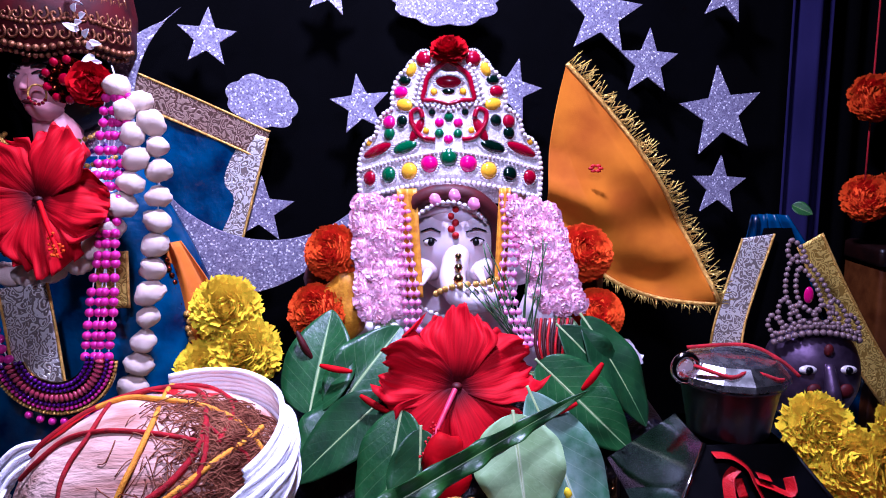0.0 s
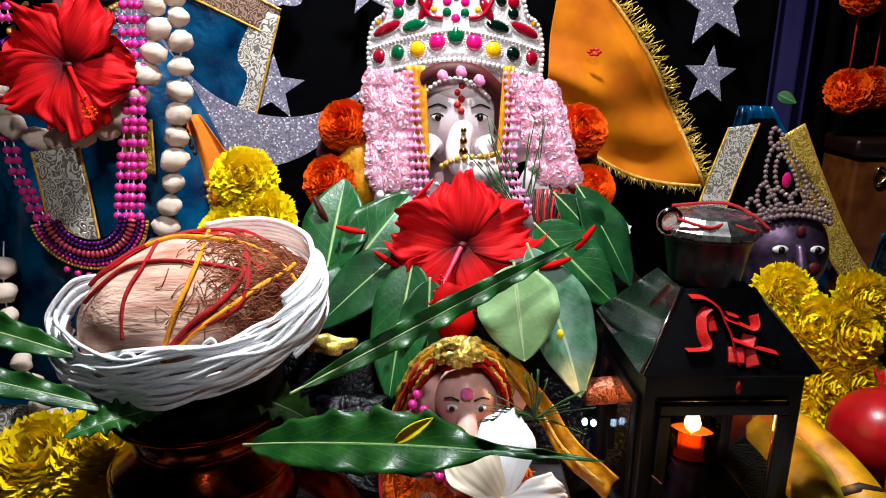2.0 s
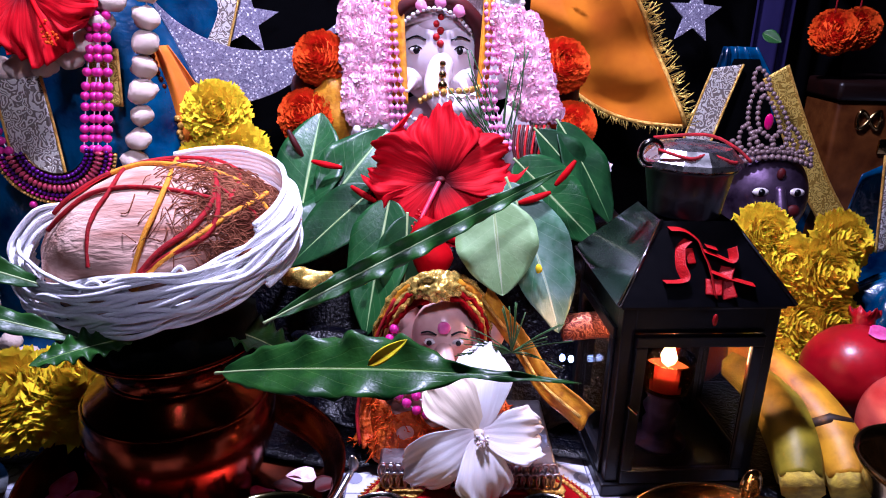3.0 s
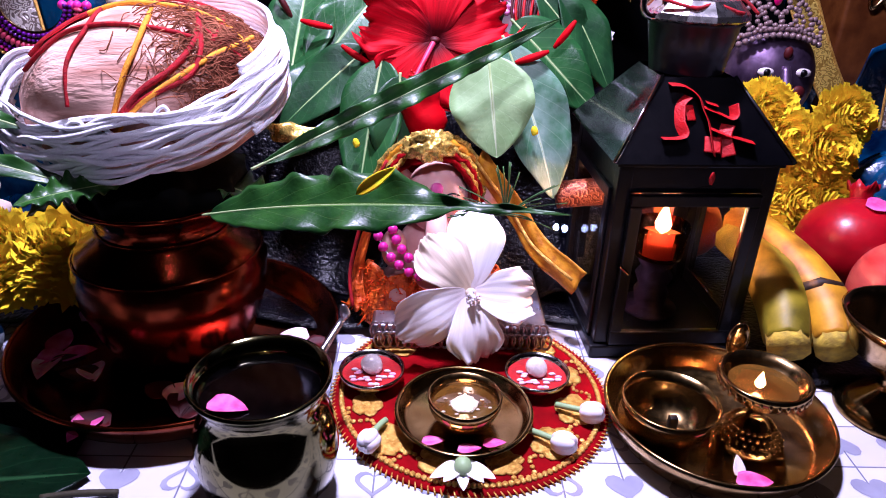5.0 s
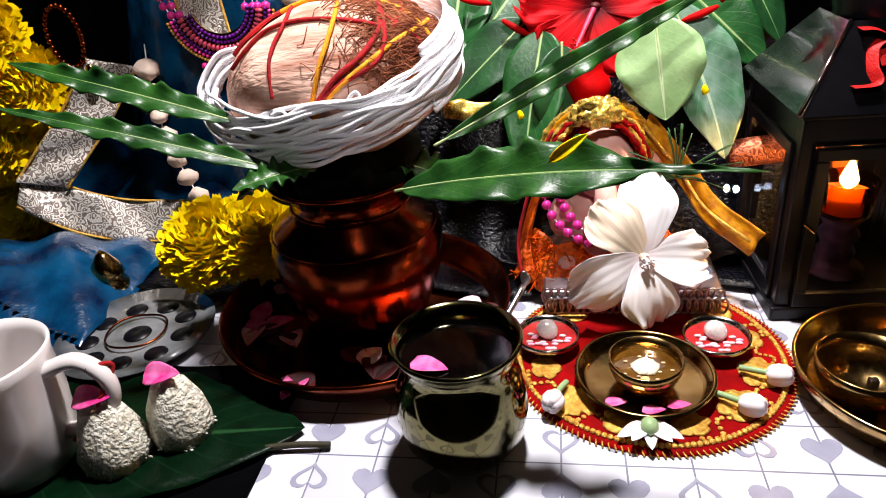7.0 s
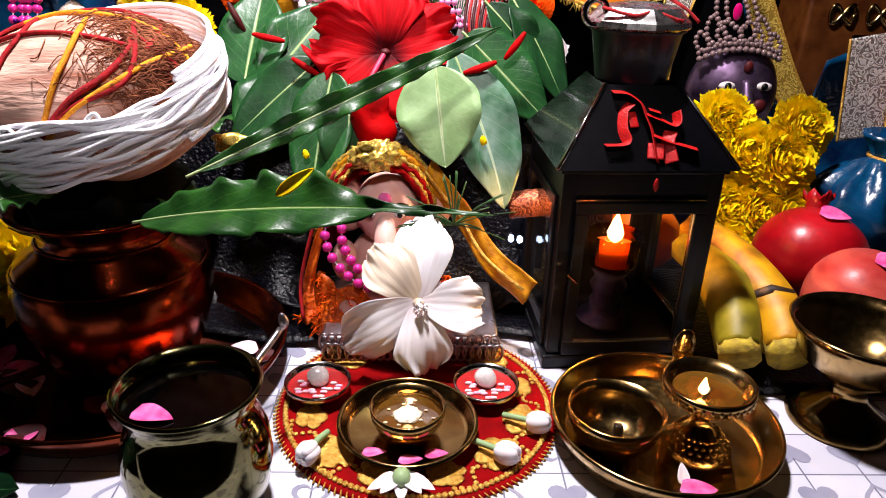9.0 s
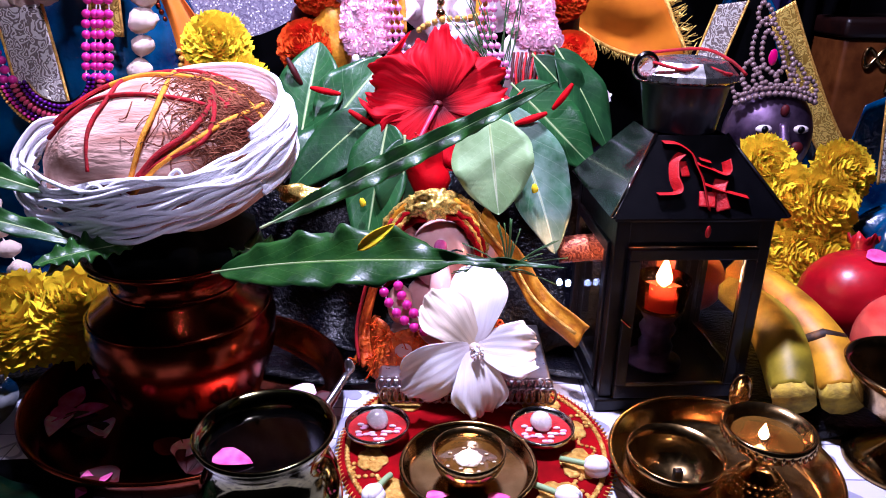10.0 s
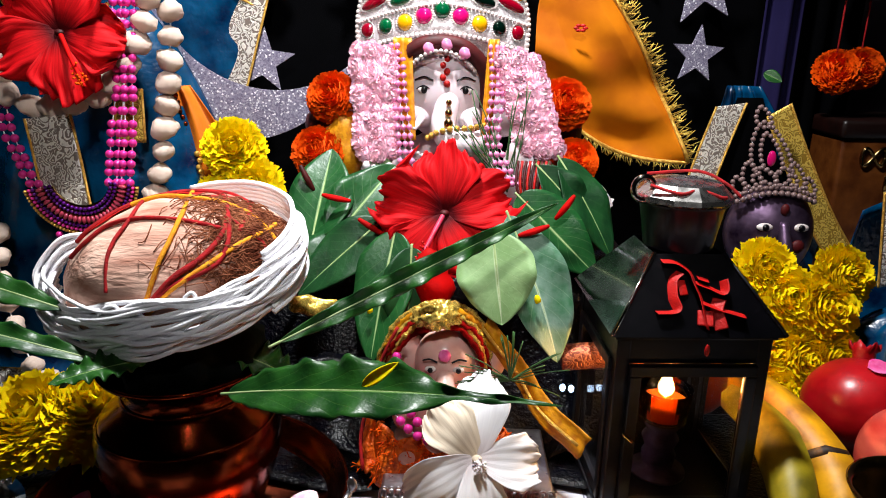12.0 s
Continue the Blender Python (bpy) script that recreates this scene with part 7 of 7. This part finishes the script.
for k in range(26):
    a = math.radians(-168 + 6.2 * k)
    part("drop_bead", tube([pm @ Vector((r * math.cos(a), -0.001, r * math.sin(a) * 0.96)) for r in (0.0375, 0.041, 0.045)], 0.0016, 6, 2, taper=lambda u: 0.4 + math.sin(math.pi * u)), CORAL, pend)
for k in range(7):
    a = math.radians(-120 + 10 * k)
    part("fringe_bead", ball((0.0036,) * 3, pm @ Vector((0.061 * math.cos(a), 0, 0.061 * math.sin(a))), 10), PEARL_PINK, pend)
choker = thing("choker", "dark beaded choker with small gold drops", "beads", (GX, 0.62, 0.41))
for q in range(4):
    bead_string("bead_strand", [(GX + (0.045 + 0.008 * q) * math.cos(a), 0.64 - (0.03 + 0.006 * q) * abs(math.sin(a)), 0.432 - 0.011 * q - 0.012 * abs(math.sin(a))) for a in [math.pi * (1 + i / 10) for i in range(11)]], 0.0024, PURPLE if q % 2 else GOLD_THREAD, choker, "", 2.0, 0.0)
hibiscus("hibiscus_flower", "large bright red hibiscus pinned on the blue sari", (-0.342, 0.56, 0.376), (0.1, -1, 0.15), (0, 0, 1), 0.061, RED_HIBISCUS, DARK_RED, (0.03, -0.05, 0.03), ORANGE_PETAL, RED_PETAL, 0.34, 1.0, 12, 0.5, ruffle=2.2)

# orange veil and yellow marigolds at the figure's side
veil = thing("veil", "orange cloth with beaded brown edging beside the sari", "cloth", (-0.24, 0.66, 0.2))


def veilf(u, v):
    a = Vector((-0.282, 0.655, 0.325)).lerp(Vector((-0.252, 0.65, 0.165)), u)
    b = Vector((-0.27, 0.665, 0.325)).lerp(Vector((-0.19, 0.665, 0.16)), u)
    p = a.lerp(b, v)
    p.y += 0.004 * math.sin(9 * v + 5 * u)
    p.x += 0.012 * math.sin(math.pi * u) * v
    return p


part("cloth", sheet(veilf, 24, 16, 0.0008), M("yellow_orange_cloth", (0.75, 0.3, 0.01), (0.6, 0.2, 0.008), 20, 0.6), veil)
part("edging", beads([veilf(k / 16, 0) + Vector((0, -0.003, 0)) for k in range(17)], 0.003, 1.7, 6, 0.0012), COPPER, veil, "beaded brown edging")
part("edging", beads([veilf(0.45 + k / 26, 0.1) + Vector((0.003, -0.004, 0)) for k in range(14)], 0.0034, 1.7, 6, 0.0016), GOLD_THREAD, veil, "gold sequin edging")
for k, (x, y, z, r) in enumerate(((-0.216, 0.635, 0.262, 0.031), (-0.198, 0.625, 0.222, 0.033), (-0.23, 0.62, 0.205, 0.03))):
    th = thing("marigold", "full lemon-yellow marigold beside the sari", "flower", (x, y, z), "yellow marigolds by the sari")
    heads(th, MARIGOLD_YELLOW, [(x, y, z, r, (0.2, -1, 0.5))], seed=k + 40)
    part("calyx", tube([(x, y + 0.014, z - 0.01), (x, y + 0.02, z - r - 0.01)], 0.006, 8, 3), GREEN_LEAF, th)

# hem of the sari spread on the table
hem = thing("sari_hem", "blue sari hem with wide silver zari border on the table", "cloth", (-0.5, 0.56, 0.0))


def hemf(u, v):
    x = -0.6 + 0.26 * u
    y = 0.62 - 0.115 * v + 0.12 * (1 - u) * (1 - v) * 0.3
    return Vector((x, y, 0.012 + 0.075 * (1 - v) ** 1.5 + 0.008 * math.sin(u * 17 + 3 * v) * (1 - 0.6 * v)))


part("cloth", sheet(hemf, 40, 20, 0.0012), BLUE_CLOTH, hem)
ribbon("silver_border", hem, [(-0.472, 0.562, 0.195), (-0.502, 0.542, 0.15), (-0.53, 0.52, 0.115), (-0.552, 0.502, 0.088)], 0.048, (0.9, 0.3, -0.3), SILVER_LACE, "silver zari border", 0.003)
ribbon("silver_border", hem, [(-0.572, 0.497, 0.09), (-0.53, 0.503, 0.06), (-0.49, 0.513, 0.042), (-0.45, 0.523, 0.034), (-0.405, 0.53, 0.03)], 0.044, (0.15, 0.55, 0.8), SILVER_LACE, "silver zari border", 0.002)
th = thing("marigold_garland", "thick hanging garland of lemon-yellow marigolds", "garland", (-0.6, 0.52, 0.0))
heads(th, MARIGOLD_YELLOW, [(-0.585, 0.53, 0.235, 0.045, (0.3, -1, 0.3)), (-0.565, 0.54, 0.18, 0.045, (0.3, -1, 0.2)), (-0.6, 0.53, 0.13, 0.045, (0.2, -1, 0.4)), (-0.6, 0.54, 0.28, 0.042, (0.2, -1, 0.2)), (-0.62, 0.54, 0.08, 0.04, (0.2, -1, 0.4)), (-0.63, 0.53, 0.2, 0.045, (0.2, -1, 0.4)), (-0.62, 0.54, 0.035, 0.034, (0.2, -1, 0.4))], seed=9)
bang = thing("bangle", "gold beaded bangle hanging at the sari's edge", "jewellery", (-0.5, 0.55, 0.22))
part("ring", beads([(-0.505 + 0.018 * math.cos(a), 0.55, 0.225 + 0.03 * math.sin(a)) for a in [i * math.pi / 8 for i in range(17)]], 0.003, 1.6, 6), COPPER, bang)
part("drop", ball((0.006, 0.005, 0.012), (-0.487, 0.548, 0.186), 12, 0.3, 100), BRASS, bang)
pkt = thing("wrapped_packet", "glossy blue cloth packet with zigzag cut edge", "packet", (-0.53, 0.4, 0.0))


def pktf(u, v):
    x, y = -0.66 + 0.23 * u, 0.33 + 0.2 * v - 0.1 * (1 - u) * 0.2
    return Vector((x, y, 0.004 + 0.05 * math.sin(math.pi * min(1, u * 1.02)) ** 0.6 * math.sin(math.pi * v) ** 0.6 + 0.005 * math.sin(u * 19 + v * 12)))


part("wrap", sheet(pktf, 40, 30, 0.001), BLUE_CLOTH, pkt)
zz = bmesh.new()
for k in range(22):
    p = pktf(0.25 + 0.034 * k, 0.3 - 0.01 * k) + Vector((0, -0.002, 0.002))
    q = [zz.verts.new(p + Vector(o)) for o in ((-0.004, 0, 0), (0.004, 0, 0), (0, -0.006, 0.001))]
    zz.faces.new(q)
part("zigzag_edge", zz, SILVER, pkt, "silvery zigzag edge", False)
dome = thing("brass_finial", "small brass box with pointed lid", "box", (-0.455, 0.43, 0.0))
bm = lathe([(0, 0), (0.013, 0), (0.017, 0.006), (0.017, 0.014), (0.013, 0.02), (0.016, 0.024), (0.013, 0.034), (0.006, 0.044), (0, 0.05)], 28)
bmesh.ops.translate(bm, vec=dome.location, verts=bm.verts)
part("body", bm, BRASS, dome)

# ---- mug, sweets, dotted plate and leaf ----
mug = thing("mug", "white ceramic mug with thread tied on its handle", "mug", (-0.387, 0.21, 0.004))
bm = lathe([(0, 0), (0.03, 0), (0.033, 0.003), (0.0385, 0.02), (0.041, 0.05), (0.041, 0.082), (0.043, 0.09), (0.0415, 0.0915), (0.038, 0.084), (0.0375, 0.05), (0.034, 0.012), (0, 0.008)], 56)
bmesh.ops.translate(bm, vec=mug.location, verts=bm.verts)
part("body", bm, CERAMIC, mug)
hd = part("handle", tube([mug.location + Vector(p) for p in ((0.038, 0.006, 0.075), (0.058, 0.012, 0.079), (0.073, 0.014, 0.064), (0.07, 0.013, 0.042), (0.05, 0.008, 0.028), (0.036, 0.005, 0.026))], 0.0066, 14, 7, 0.75), CERAMIC, mug)
part("red_thread", tube([mug.location + Vector(p) for p in ((0.066, 0.008, 0.076), (0.076, 0.02, 0.07), (0.071, 0.006, 0.055), (0.06, 0.004, 0.04), (0.046, -0.002, 0.024))], 0.0016, 6, 6), RED_THREAD, hd)
for x, y, s in ((-0.323, 0.218, 0.96), (-0.287, 0.243, 0.9)):
    md = thing("sweet", "coconut-coated cone sweet topped with a pink petal", "sweet", (x, y, 0.004), "coconut sweets")
    bm = lathe([(0, 0), (0.023 * s, 0.0), (0.0245 * s, 0.01), (0.02 * s, 0.026), (0.012 * s, 0.044), (0.006 * s, 0.05), (0, 0.052)], 44)
    for v in bm.verts:
        v.co *= 1 + 0.09 * noise.noise(v.co * 230 + Vector((x * 90, 0, 0))) + 0.05 * noise.noise(v.co * 520)
    bmesh.ops.translate(bm, vec=md.location, verts=bm.verts)
    part("body", bm, COCONUT_FLAKE, md)
    fl = bmesh.new()
    rnd = random.Random(int(-x * 1000))
    for k in range(190):
        z = 0.05 * rnd.random()
        r = (0.0245 - 0.38 * z) * s
        a = rnd.uniform(0, 6.28)
        join(fl, ball((0.0018, 0.0011, 0.0013), md.location + Vector((r * math.cos(a), r * math.sin(a), z)), 5))
    tagged(part("flakes", fl, COCONUT_FLAKE, md, "grated coconut flakes"), kind="stuff")
    part("petal", leaf_blade(md.location + Vector((-0.014, -0.002, 0.052)), md.location + Vector((0.012, -0.003, 0.057)), 0.017, (0, -0.6, 1), droop=0.006, nu=10, blunt=0.65), MAGENTA, md, "bright pink petal")
solo("banana_leaf", leaf_blade((-0.45, 0.225, 0.003), (-0.2, 0.25, 0.003), 0.15, (0, 0, 1), droop=-0.004, fold=0.015, wave=0.002, blunt=0.7, nu=30), BANANA_LEAF, "glossy banana leaf laid under the sweets, coloured near-black for the shade there", "leaf")
# added black sheet: the shadow on this side of the table as a surface
solo("dark_cloth", sheet(lambda u, v: Vector((-0.62 + 0.4 * u, 0.165 + 0.155 * v, 0.0015 + 0.001 * math.sin(u * 30 + v * 20))), 30, 20, 0.0008), BLACK_CLOTH, "black sheet added on the table cover in place of its deep shadow", "cloth")
dp = thing("dotted_plate", "glass plate printed with dark dots and twisted wire", "plate", (-0.388, 0.357, 0.0))
bm = lathe([(0, 0.003), (0.048, 0.003), (0.067, 0.009), (0.0675, 0.0105), (0.048, 0.0055), (0, 0.005)], 56)
bmesh.ops.translate(bm, vec=dp.location, verts=bm.verts)
part("body", bm, PLATE_GLASS, dp)
for k in range(9):
    a = 2 * math.pi * k / 9
    r = 0.042
    part("dot", lathe([(0, 0.0066), (0.0095, 0.0064), (0.01, 0.0054)], 18), BLACK_METAL, dp).matrix_basis = Matrix.Translation((r * math.cos(a), r * math.sin(a), 0)) 
part("dot", lathe([(0, 0.0066), (0.0115, 0.0064), (0.012, 0.0054)], 18), BLACK_METAL, dp).matrix_basis = Matrix.Identity(4)
part("wire", tube([dp.location + Vector((0.026 * math.cos(a), 0.026 * math.sin(a), 0.009 + 0.001 * math.sin(3 * a))) for a in [i * math.pi / 8 for i in range(17)]], 0.001, 6, 3), COPPER, dp)
stick = solo("incense_stick", tube([(-0.222, 0.231, 0.004), (-0.2, 0.234, 0.005), (-0.178, 0.236, 0.004)], 0.0022, 8, 5), M("dry_stalk", (0.1, 0.09, 0.05), (0.05, 0.04, 0.02), 90, 0.7), "short dry green-brown stalk lying on the table cover", "stalk")

# ---- silver mask figure ----
def mask():
    bm = bmesh.new()
    o = Vector((0.398, 0.705, 0.168))
    join(bm, ball((0.05, 0.04, 0.058), o, 30))
    join(bm, tube([o + Vector((0, -0.036, 0.02)), o + Vector((0, -0.047, -0.004)), o + Vector((0, -0.046, -0.012))], 0.008, 12, 4, taper=lambda u: 0.6 + 0.7 * u))
    for s in (-1, 1):
        join(bm, ball((0.0095, 0.004, 0.0048), o + Vector((s * 0.02, -0.0355, 0.014)), 12), index=2)
        join(bm, ball((0.0042, 0.003, 0.0042), o + Vector((s * 0.02, -0.038, 0.014)), 10), index=1)
        join(bm, ball((0.008, 0.004, 0.008), o + Vector((s * 0.016, -0.043, -0.006)), 10), index=3)
    join(bm, ball((0.013, 0.005, 0.005), o + Vector((0, -0.038, -0.028)), 10))
    join(bm, ball((0.005, 0.003, 0.007), o + Vector((0, -0.0345, 0.034)), 10), index=3)
    return solo("silver_mask", bm, [DARK_SILVER, INK, PEARL_WHITE, DARK_RED], "silver goddess mask with painted eyes under a tiara", "statue")


mask_ob = mask()
tia = thing("tiara", "pearl and rhinestone tiara with drop-shaped loops", "tiara", (0.4, 0.69, 0.21))


def tiara_at(x, z):
    return Vector((0.392 + x - 0.25 * (z - 0.21), 0.672 + 5 * x * x + 0.25 * (z - 0.21), z))


for r in (0, 1):
    bead_string("band", [tiara_at(x / 1000, 0.208 + 0.006 * r + 0.012 * (1 - (x / 45) ** 2)) for x in range(-45, 46, 6)], 0.0034 - 0.0008 * r, BROWN_PEARL, tia, "", 2.0, 0.0)
for x, z, w, h in ((0, 0.262, 0.011, 0.022), (0, 0.262, 0.021, 0.034), (-0.025, 0.238, 0.009, 0.014), (0.025, 0.238, 0.009, 0.014), (-0.012, 0.236, 0.012, 0.011), (0.012, 0.236, 0.012, 0.011), (-0.04, 0.226, 0.006, 0.009), (0.04, 0.226, 0.006, 0.009), (0, 0.301, 0.008, 0.011)):
    bead_string("loop", [tiara_at(x + w * math.sin(a) * (1 - 0.35 * math.cos(a)), z + h * math.cos(a)) for a in [i * math.pi / 8 for i in range(17)]], 0.0027, BROWN_PEARL, tia, "", 2.0, 0.0)
part("centre_stone", ball((0.005, 0.003, 0.009), tiara_at(0, 0.257), 12), GEM_PINK, tia)
hood = thing("hood", "blue satin hood with gold and silver zari borders", "cloth", (0.42, 0.76, 0.0))


def hoodf(u, v):
    a = Vector((0.355, 0.775, 0.33)).lerp(Vector((0.285, 0.74, 0.02)), v)
    b = Vector((0.395, 0.775, 0.33)).lerp(Vector((0.585, 0.735, 0.04)), v)
    p = a.lerp(b, u)
    p.y += 0.035 * math.sin(math.pi * u) * (0.3 + v) + 0.004 * math.sin(u * 25)
    return p


part("cloth", sheet(hoodf, 50, 30, 0.001), BLUE_CLOTH, hood)
# black sheet added before the blue cloth to darken the hood's inside
part("inner_panel", sheet(lambda u, v: Vector((0.36 + 0.03 * u + v * (-0.05 + 0.13 * u), 0.752, 0.318 - 0.2 * v)), 12, 12, 0.001), BLACK_CLOTH, hood, "black sheet added for the hood's dark inside")
ribbon("silver_border", hood, [(0.352, 0.745, 0.31), (0.333, 0.74, 0.25), (0.32, 0.735, 0.2), (0.315, 0.73, 0.13)], 0.035, (1, 0, 0.15), SILVER_LACE, "silver zari border")
ribbon("gold_border", hood, [(0.408, 0.745, 0.305), (0.438, 0.74, 0.243), (0.483, 0.735, 0.163), (0.543, 0.73, 0.083)], 0.03, (0.85, 0, 0.52), GOLD_LACE, "gold zari border")
th = thing("marigold_garland", "thick yellow marigold garland below the silver mask", "garland", (0.39, 0.62, 0.0))
heads(th, MARIGOLD_YELLOW, [(0.352, 0.63, 0.145, 0.032, (0, -1, 0.4)), (0.372, 0.615, 0.118, 0.034, (0, -1, 0.4)), (0.408, 0.605, 0.112, 0.036, (0.1, -1, 0.4)), (0.43, 0.62, 0.142, 0.032, (0.2, -1, 0.4)), (0.39, 0.595, 0.06, 0.034, (0, -1, 0.3)), (0.42, 0.59, 0.062, 0.032, (0.1, -1, 0.3)), (0.36, 0.6, 0.062, 0.032, (0, -1, 0.3)), (0.36, 0.58, 0.028, 0.028, (0, -1, 0.5)), (0.4, 0.58, 0.026, 0.028, (0, -1, 0.5))], seed=19)
solo("white_flower", pom(0.02, 26, 5, 0.9, 0.3), WHITE_PETAL, "small white daisy behind the dark leaves", "flower", aim((0.162, 0.625, 0.213), (0.3, -1, 0.2)))

# this figure stands further back, at a larger scale
PIVOT = Vector((0.017, -0.084, 0.375))
ENLARGE = Matrix.Translation(PIVOT) @ Matrix.Scale(1.13, 4) @ Matrix.Translation(-PIVOT)
for ob in (mask_ob, tia, hood):
    ob.matrix_basis = ENLARGE @ Matrix.Translation((-0.012, 0, 0)) @ ob.matrix_basis

# ---- fruit ----
for x, y, z, r, m_, lab, ax in ((0.405, 0.505, 0.05, 0.05, POMEGRANATE, "glossy dark red pomegranate", (0.2, 0.5, 1)), (0.405, 0.418, 0.046, 0.048, POM_PINK, "pinkish-red pomegranate with pale streaks", (0.7, -0.6, 0.6))):
    pg = thing("pomegranate", lab + " behind the footed bowl", "fruit", (x, y, z - r), "pomegranates")
    bm = ball((r, r, r * 0.93), (0, 0, 0), 40)
    for v in bm.verts:
        a = math.atan2(v.co.y, v.co.x)
        v.co *= 1 + 0.015 * math.cos(6 * a) * (1 - abs(v.co.z) / r) + 0.01 * noise.noise(v.co * 40)
    m = aim((x, y, z), ax)
    bmesh.ops.transform(bm, matrix=m, verts=bm.verts)
    part("skin", bm, m_, pg)
    cr = lathe([(r * 0.2, r * 0.86), (r * 0.2, r * 1.05), (r * 0.28, r * 1.18), (r * 0.24, r * 1.17), (r * 0.15, r * 1.02), (r * 0.14, r * 0.88)], 24)
    for v in cr.verts:
        if v.co.z > r * 1.1:
            v.co.z += r * 0.08 * math.cos(3 * math.atan2(v.co.y, v.co.x) * 2)
    bmesh.ops.transform(cr, matrix=m, verts=cr.verts)
    part("calyx", cr, m_, pg)
    part("petal", leaf_blade((x - 0.008, y - 0.012, z + r * 0.95), (x + 0.022, y - 0.014, z + r * 0.92), 0.018, (0, -0.4, 1), droop=0.004, nu=10, blunt=0.6), MAGENTA, pg, "pink petal lying on top")
for pts, r, m_ in ((((0.283, 0.365, 0.036), (0.29, 0.4, 0.052), (0.292, 0.45, 0.062), (0.285, 0.5, 0.06)), 0.0185, BANANA_GREEN), (((0.318, 0.362, 0.038), (0.322, 0.395, 0.052), (0.31, 0.45, 0.068), (0.292, 0.51, 0.075)), 0.0185, BANANA), (((0.345, 0.4, 0.024), (0.335, 0.45, 0.04), (0.31, 0.52, 0.05)), 0.018, BANANA)):
    bn = thing("banana", "ripe banana with blunt cut tip" if m_ is BANANA else "greenish-yellow banana with blunt cut tip", "fruit", (pts[0][0], pts[0][1], 0.0), "bananas")
    part("skin", tube(pts, r, 7, 8, taper=lambda u: 0.82 + 0.3 * math.sin(math.pi * min(1, u * 0.9 + 0.1))), m_, bn)
    p, q = Vector(pts[0]), Vector(pts[1])
    d = (q - p).normalized()
    part("tip", tube([p - d * 0.008, p + d * 0.014], r * 0.86, 10, 3), BANANA_TIP, bn, "pale frayed tip")
    w_ = Vector(pts[1]).lerp(Vector(pts[2]), 0.15)
    if pts[0][0] == 0.318:
        part("bruise", tube([w_ - d * 0.005, w_, w_ + d * 0.005], r * 1.13, 7, 2, taper=lambda u: 0.93 + 0.13 * math.sin(math.pi * u)), BANANA_ROT, bn, "blackened bruise")
solo("fruit_bed", block((0.19, 0.2, 0.012), (0.36, 0.455, 0.006), 0.004), DARK_CLOTH, "folded dark cloth under the fruit", "cloth")

# ---- glossy bag and second sleeve at the far side ----
bag = thing("satin_bag", "blue satin drawstring bag with gathered neck", "bag", (0.51, 0.6, 0.0))
bm = ball((0.062, 0.05, 0.06), (0.51, 0.6, 0.058), 40)
for v in bm.verts:
    d = v.co - Vector((0.51, 0.6, 0.058))
    a = math.atan2(d.y, d.x)
    k = max(0, d.z / 0.06)
    v.co.x = 0.51 + d.x * (1 + 0.1 * math.sin(9 * a) * (0.4 + k))
    v.co.y = 0.6 + d.y * (1 + 0.1 * math.sin(9 * a) * (0.4 + k))
    v.co += d * 0.12 * noise.noise(d * 35)
part("body", bm, BLUE_CLOTH, bag)
part("neck", lathe([(0.02, 0.0), (0.016, 0.012), (0.026, 0.03), (0.03, 0.036), (0.02, 0.026), (0.0, 0.02)], 30, 0.15), BLUE_CLOTH, bag).matrix_basis = Matrix.Translation((0.012, 0, 0.108))
part("cord", tube([(0.522 + 0.02 * math.cos(a), 0.6 + 0.02 * math.sin(a), 0.12) for a in [i * math.pi / 6 for i in range(13)]], 0.002, 6, 3), GOLD_THREAD, bag)
sl = thing("zari_drape", "blue drape with broad silver zari border and pink pearls", "cloth", (0.51, 0.64, 0.1))
part("cloth", sheet(lambda u, v: Vector((0.468 + 0.14 * u - 0.01 * v, 0.665 + 0.02 * math.sin(3 * u + 2 * v), 0.245 - 0.245 * v - 0.04 * (1 - u) * (1 - v))), 20, 16, 0.001), BLUE_CLOTH, sl)
ribbon("silver_border", sl, [(0.5, 0.645, 0.235), (0.503, 0.64, 0.19), (0.508, 0.635, 0.13)], 0.05, (1, 0, 0.2), SILVER_LACE, "silver zari border")
bead_string("bead_strand", [(0.533, 0.628, 0.25), (0.536, 0.622, 0.2), (0.54, 0.62, 0.13)], 0.005, PEARL_PINK, sl, "", 2.0, 0.0)
solo("green_leaf", leaf_blade((0.395, 0.8, 0.345), (0.415, 0.79, 0.335), 0.016, (0, -1, 0.3), nu=12), DARK_LEAF, "small green leaf above the hood's border", "leaf")
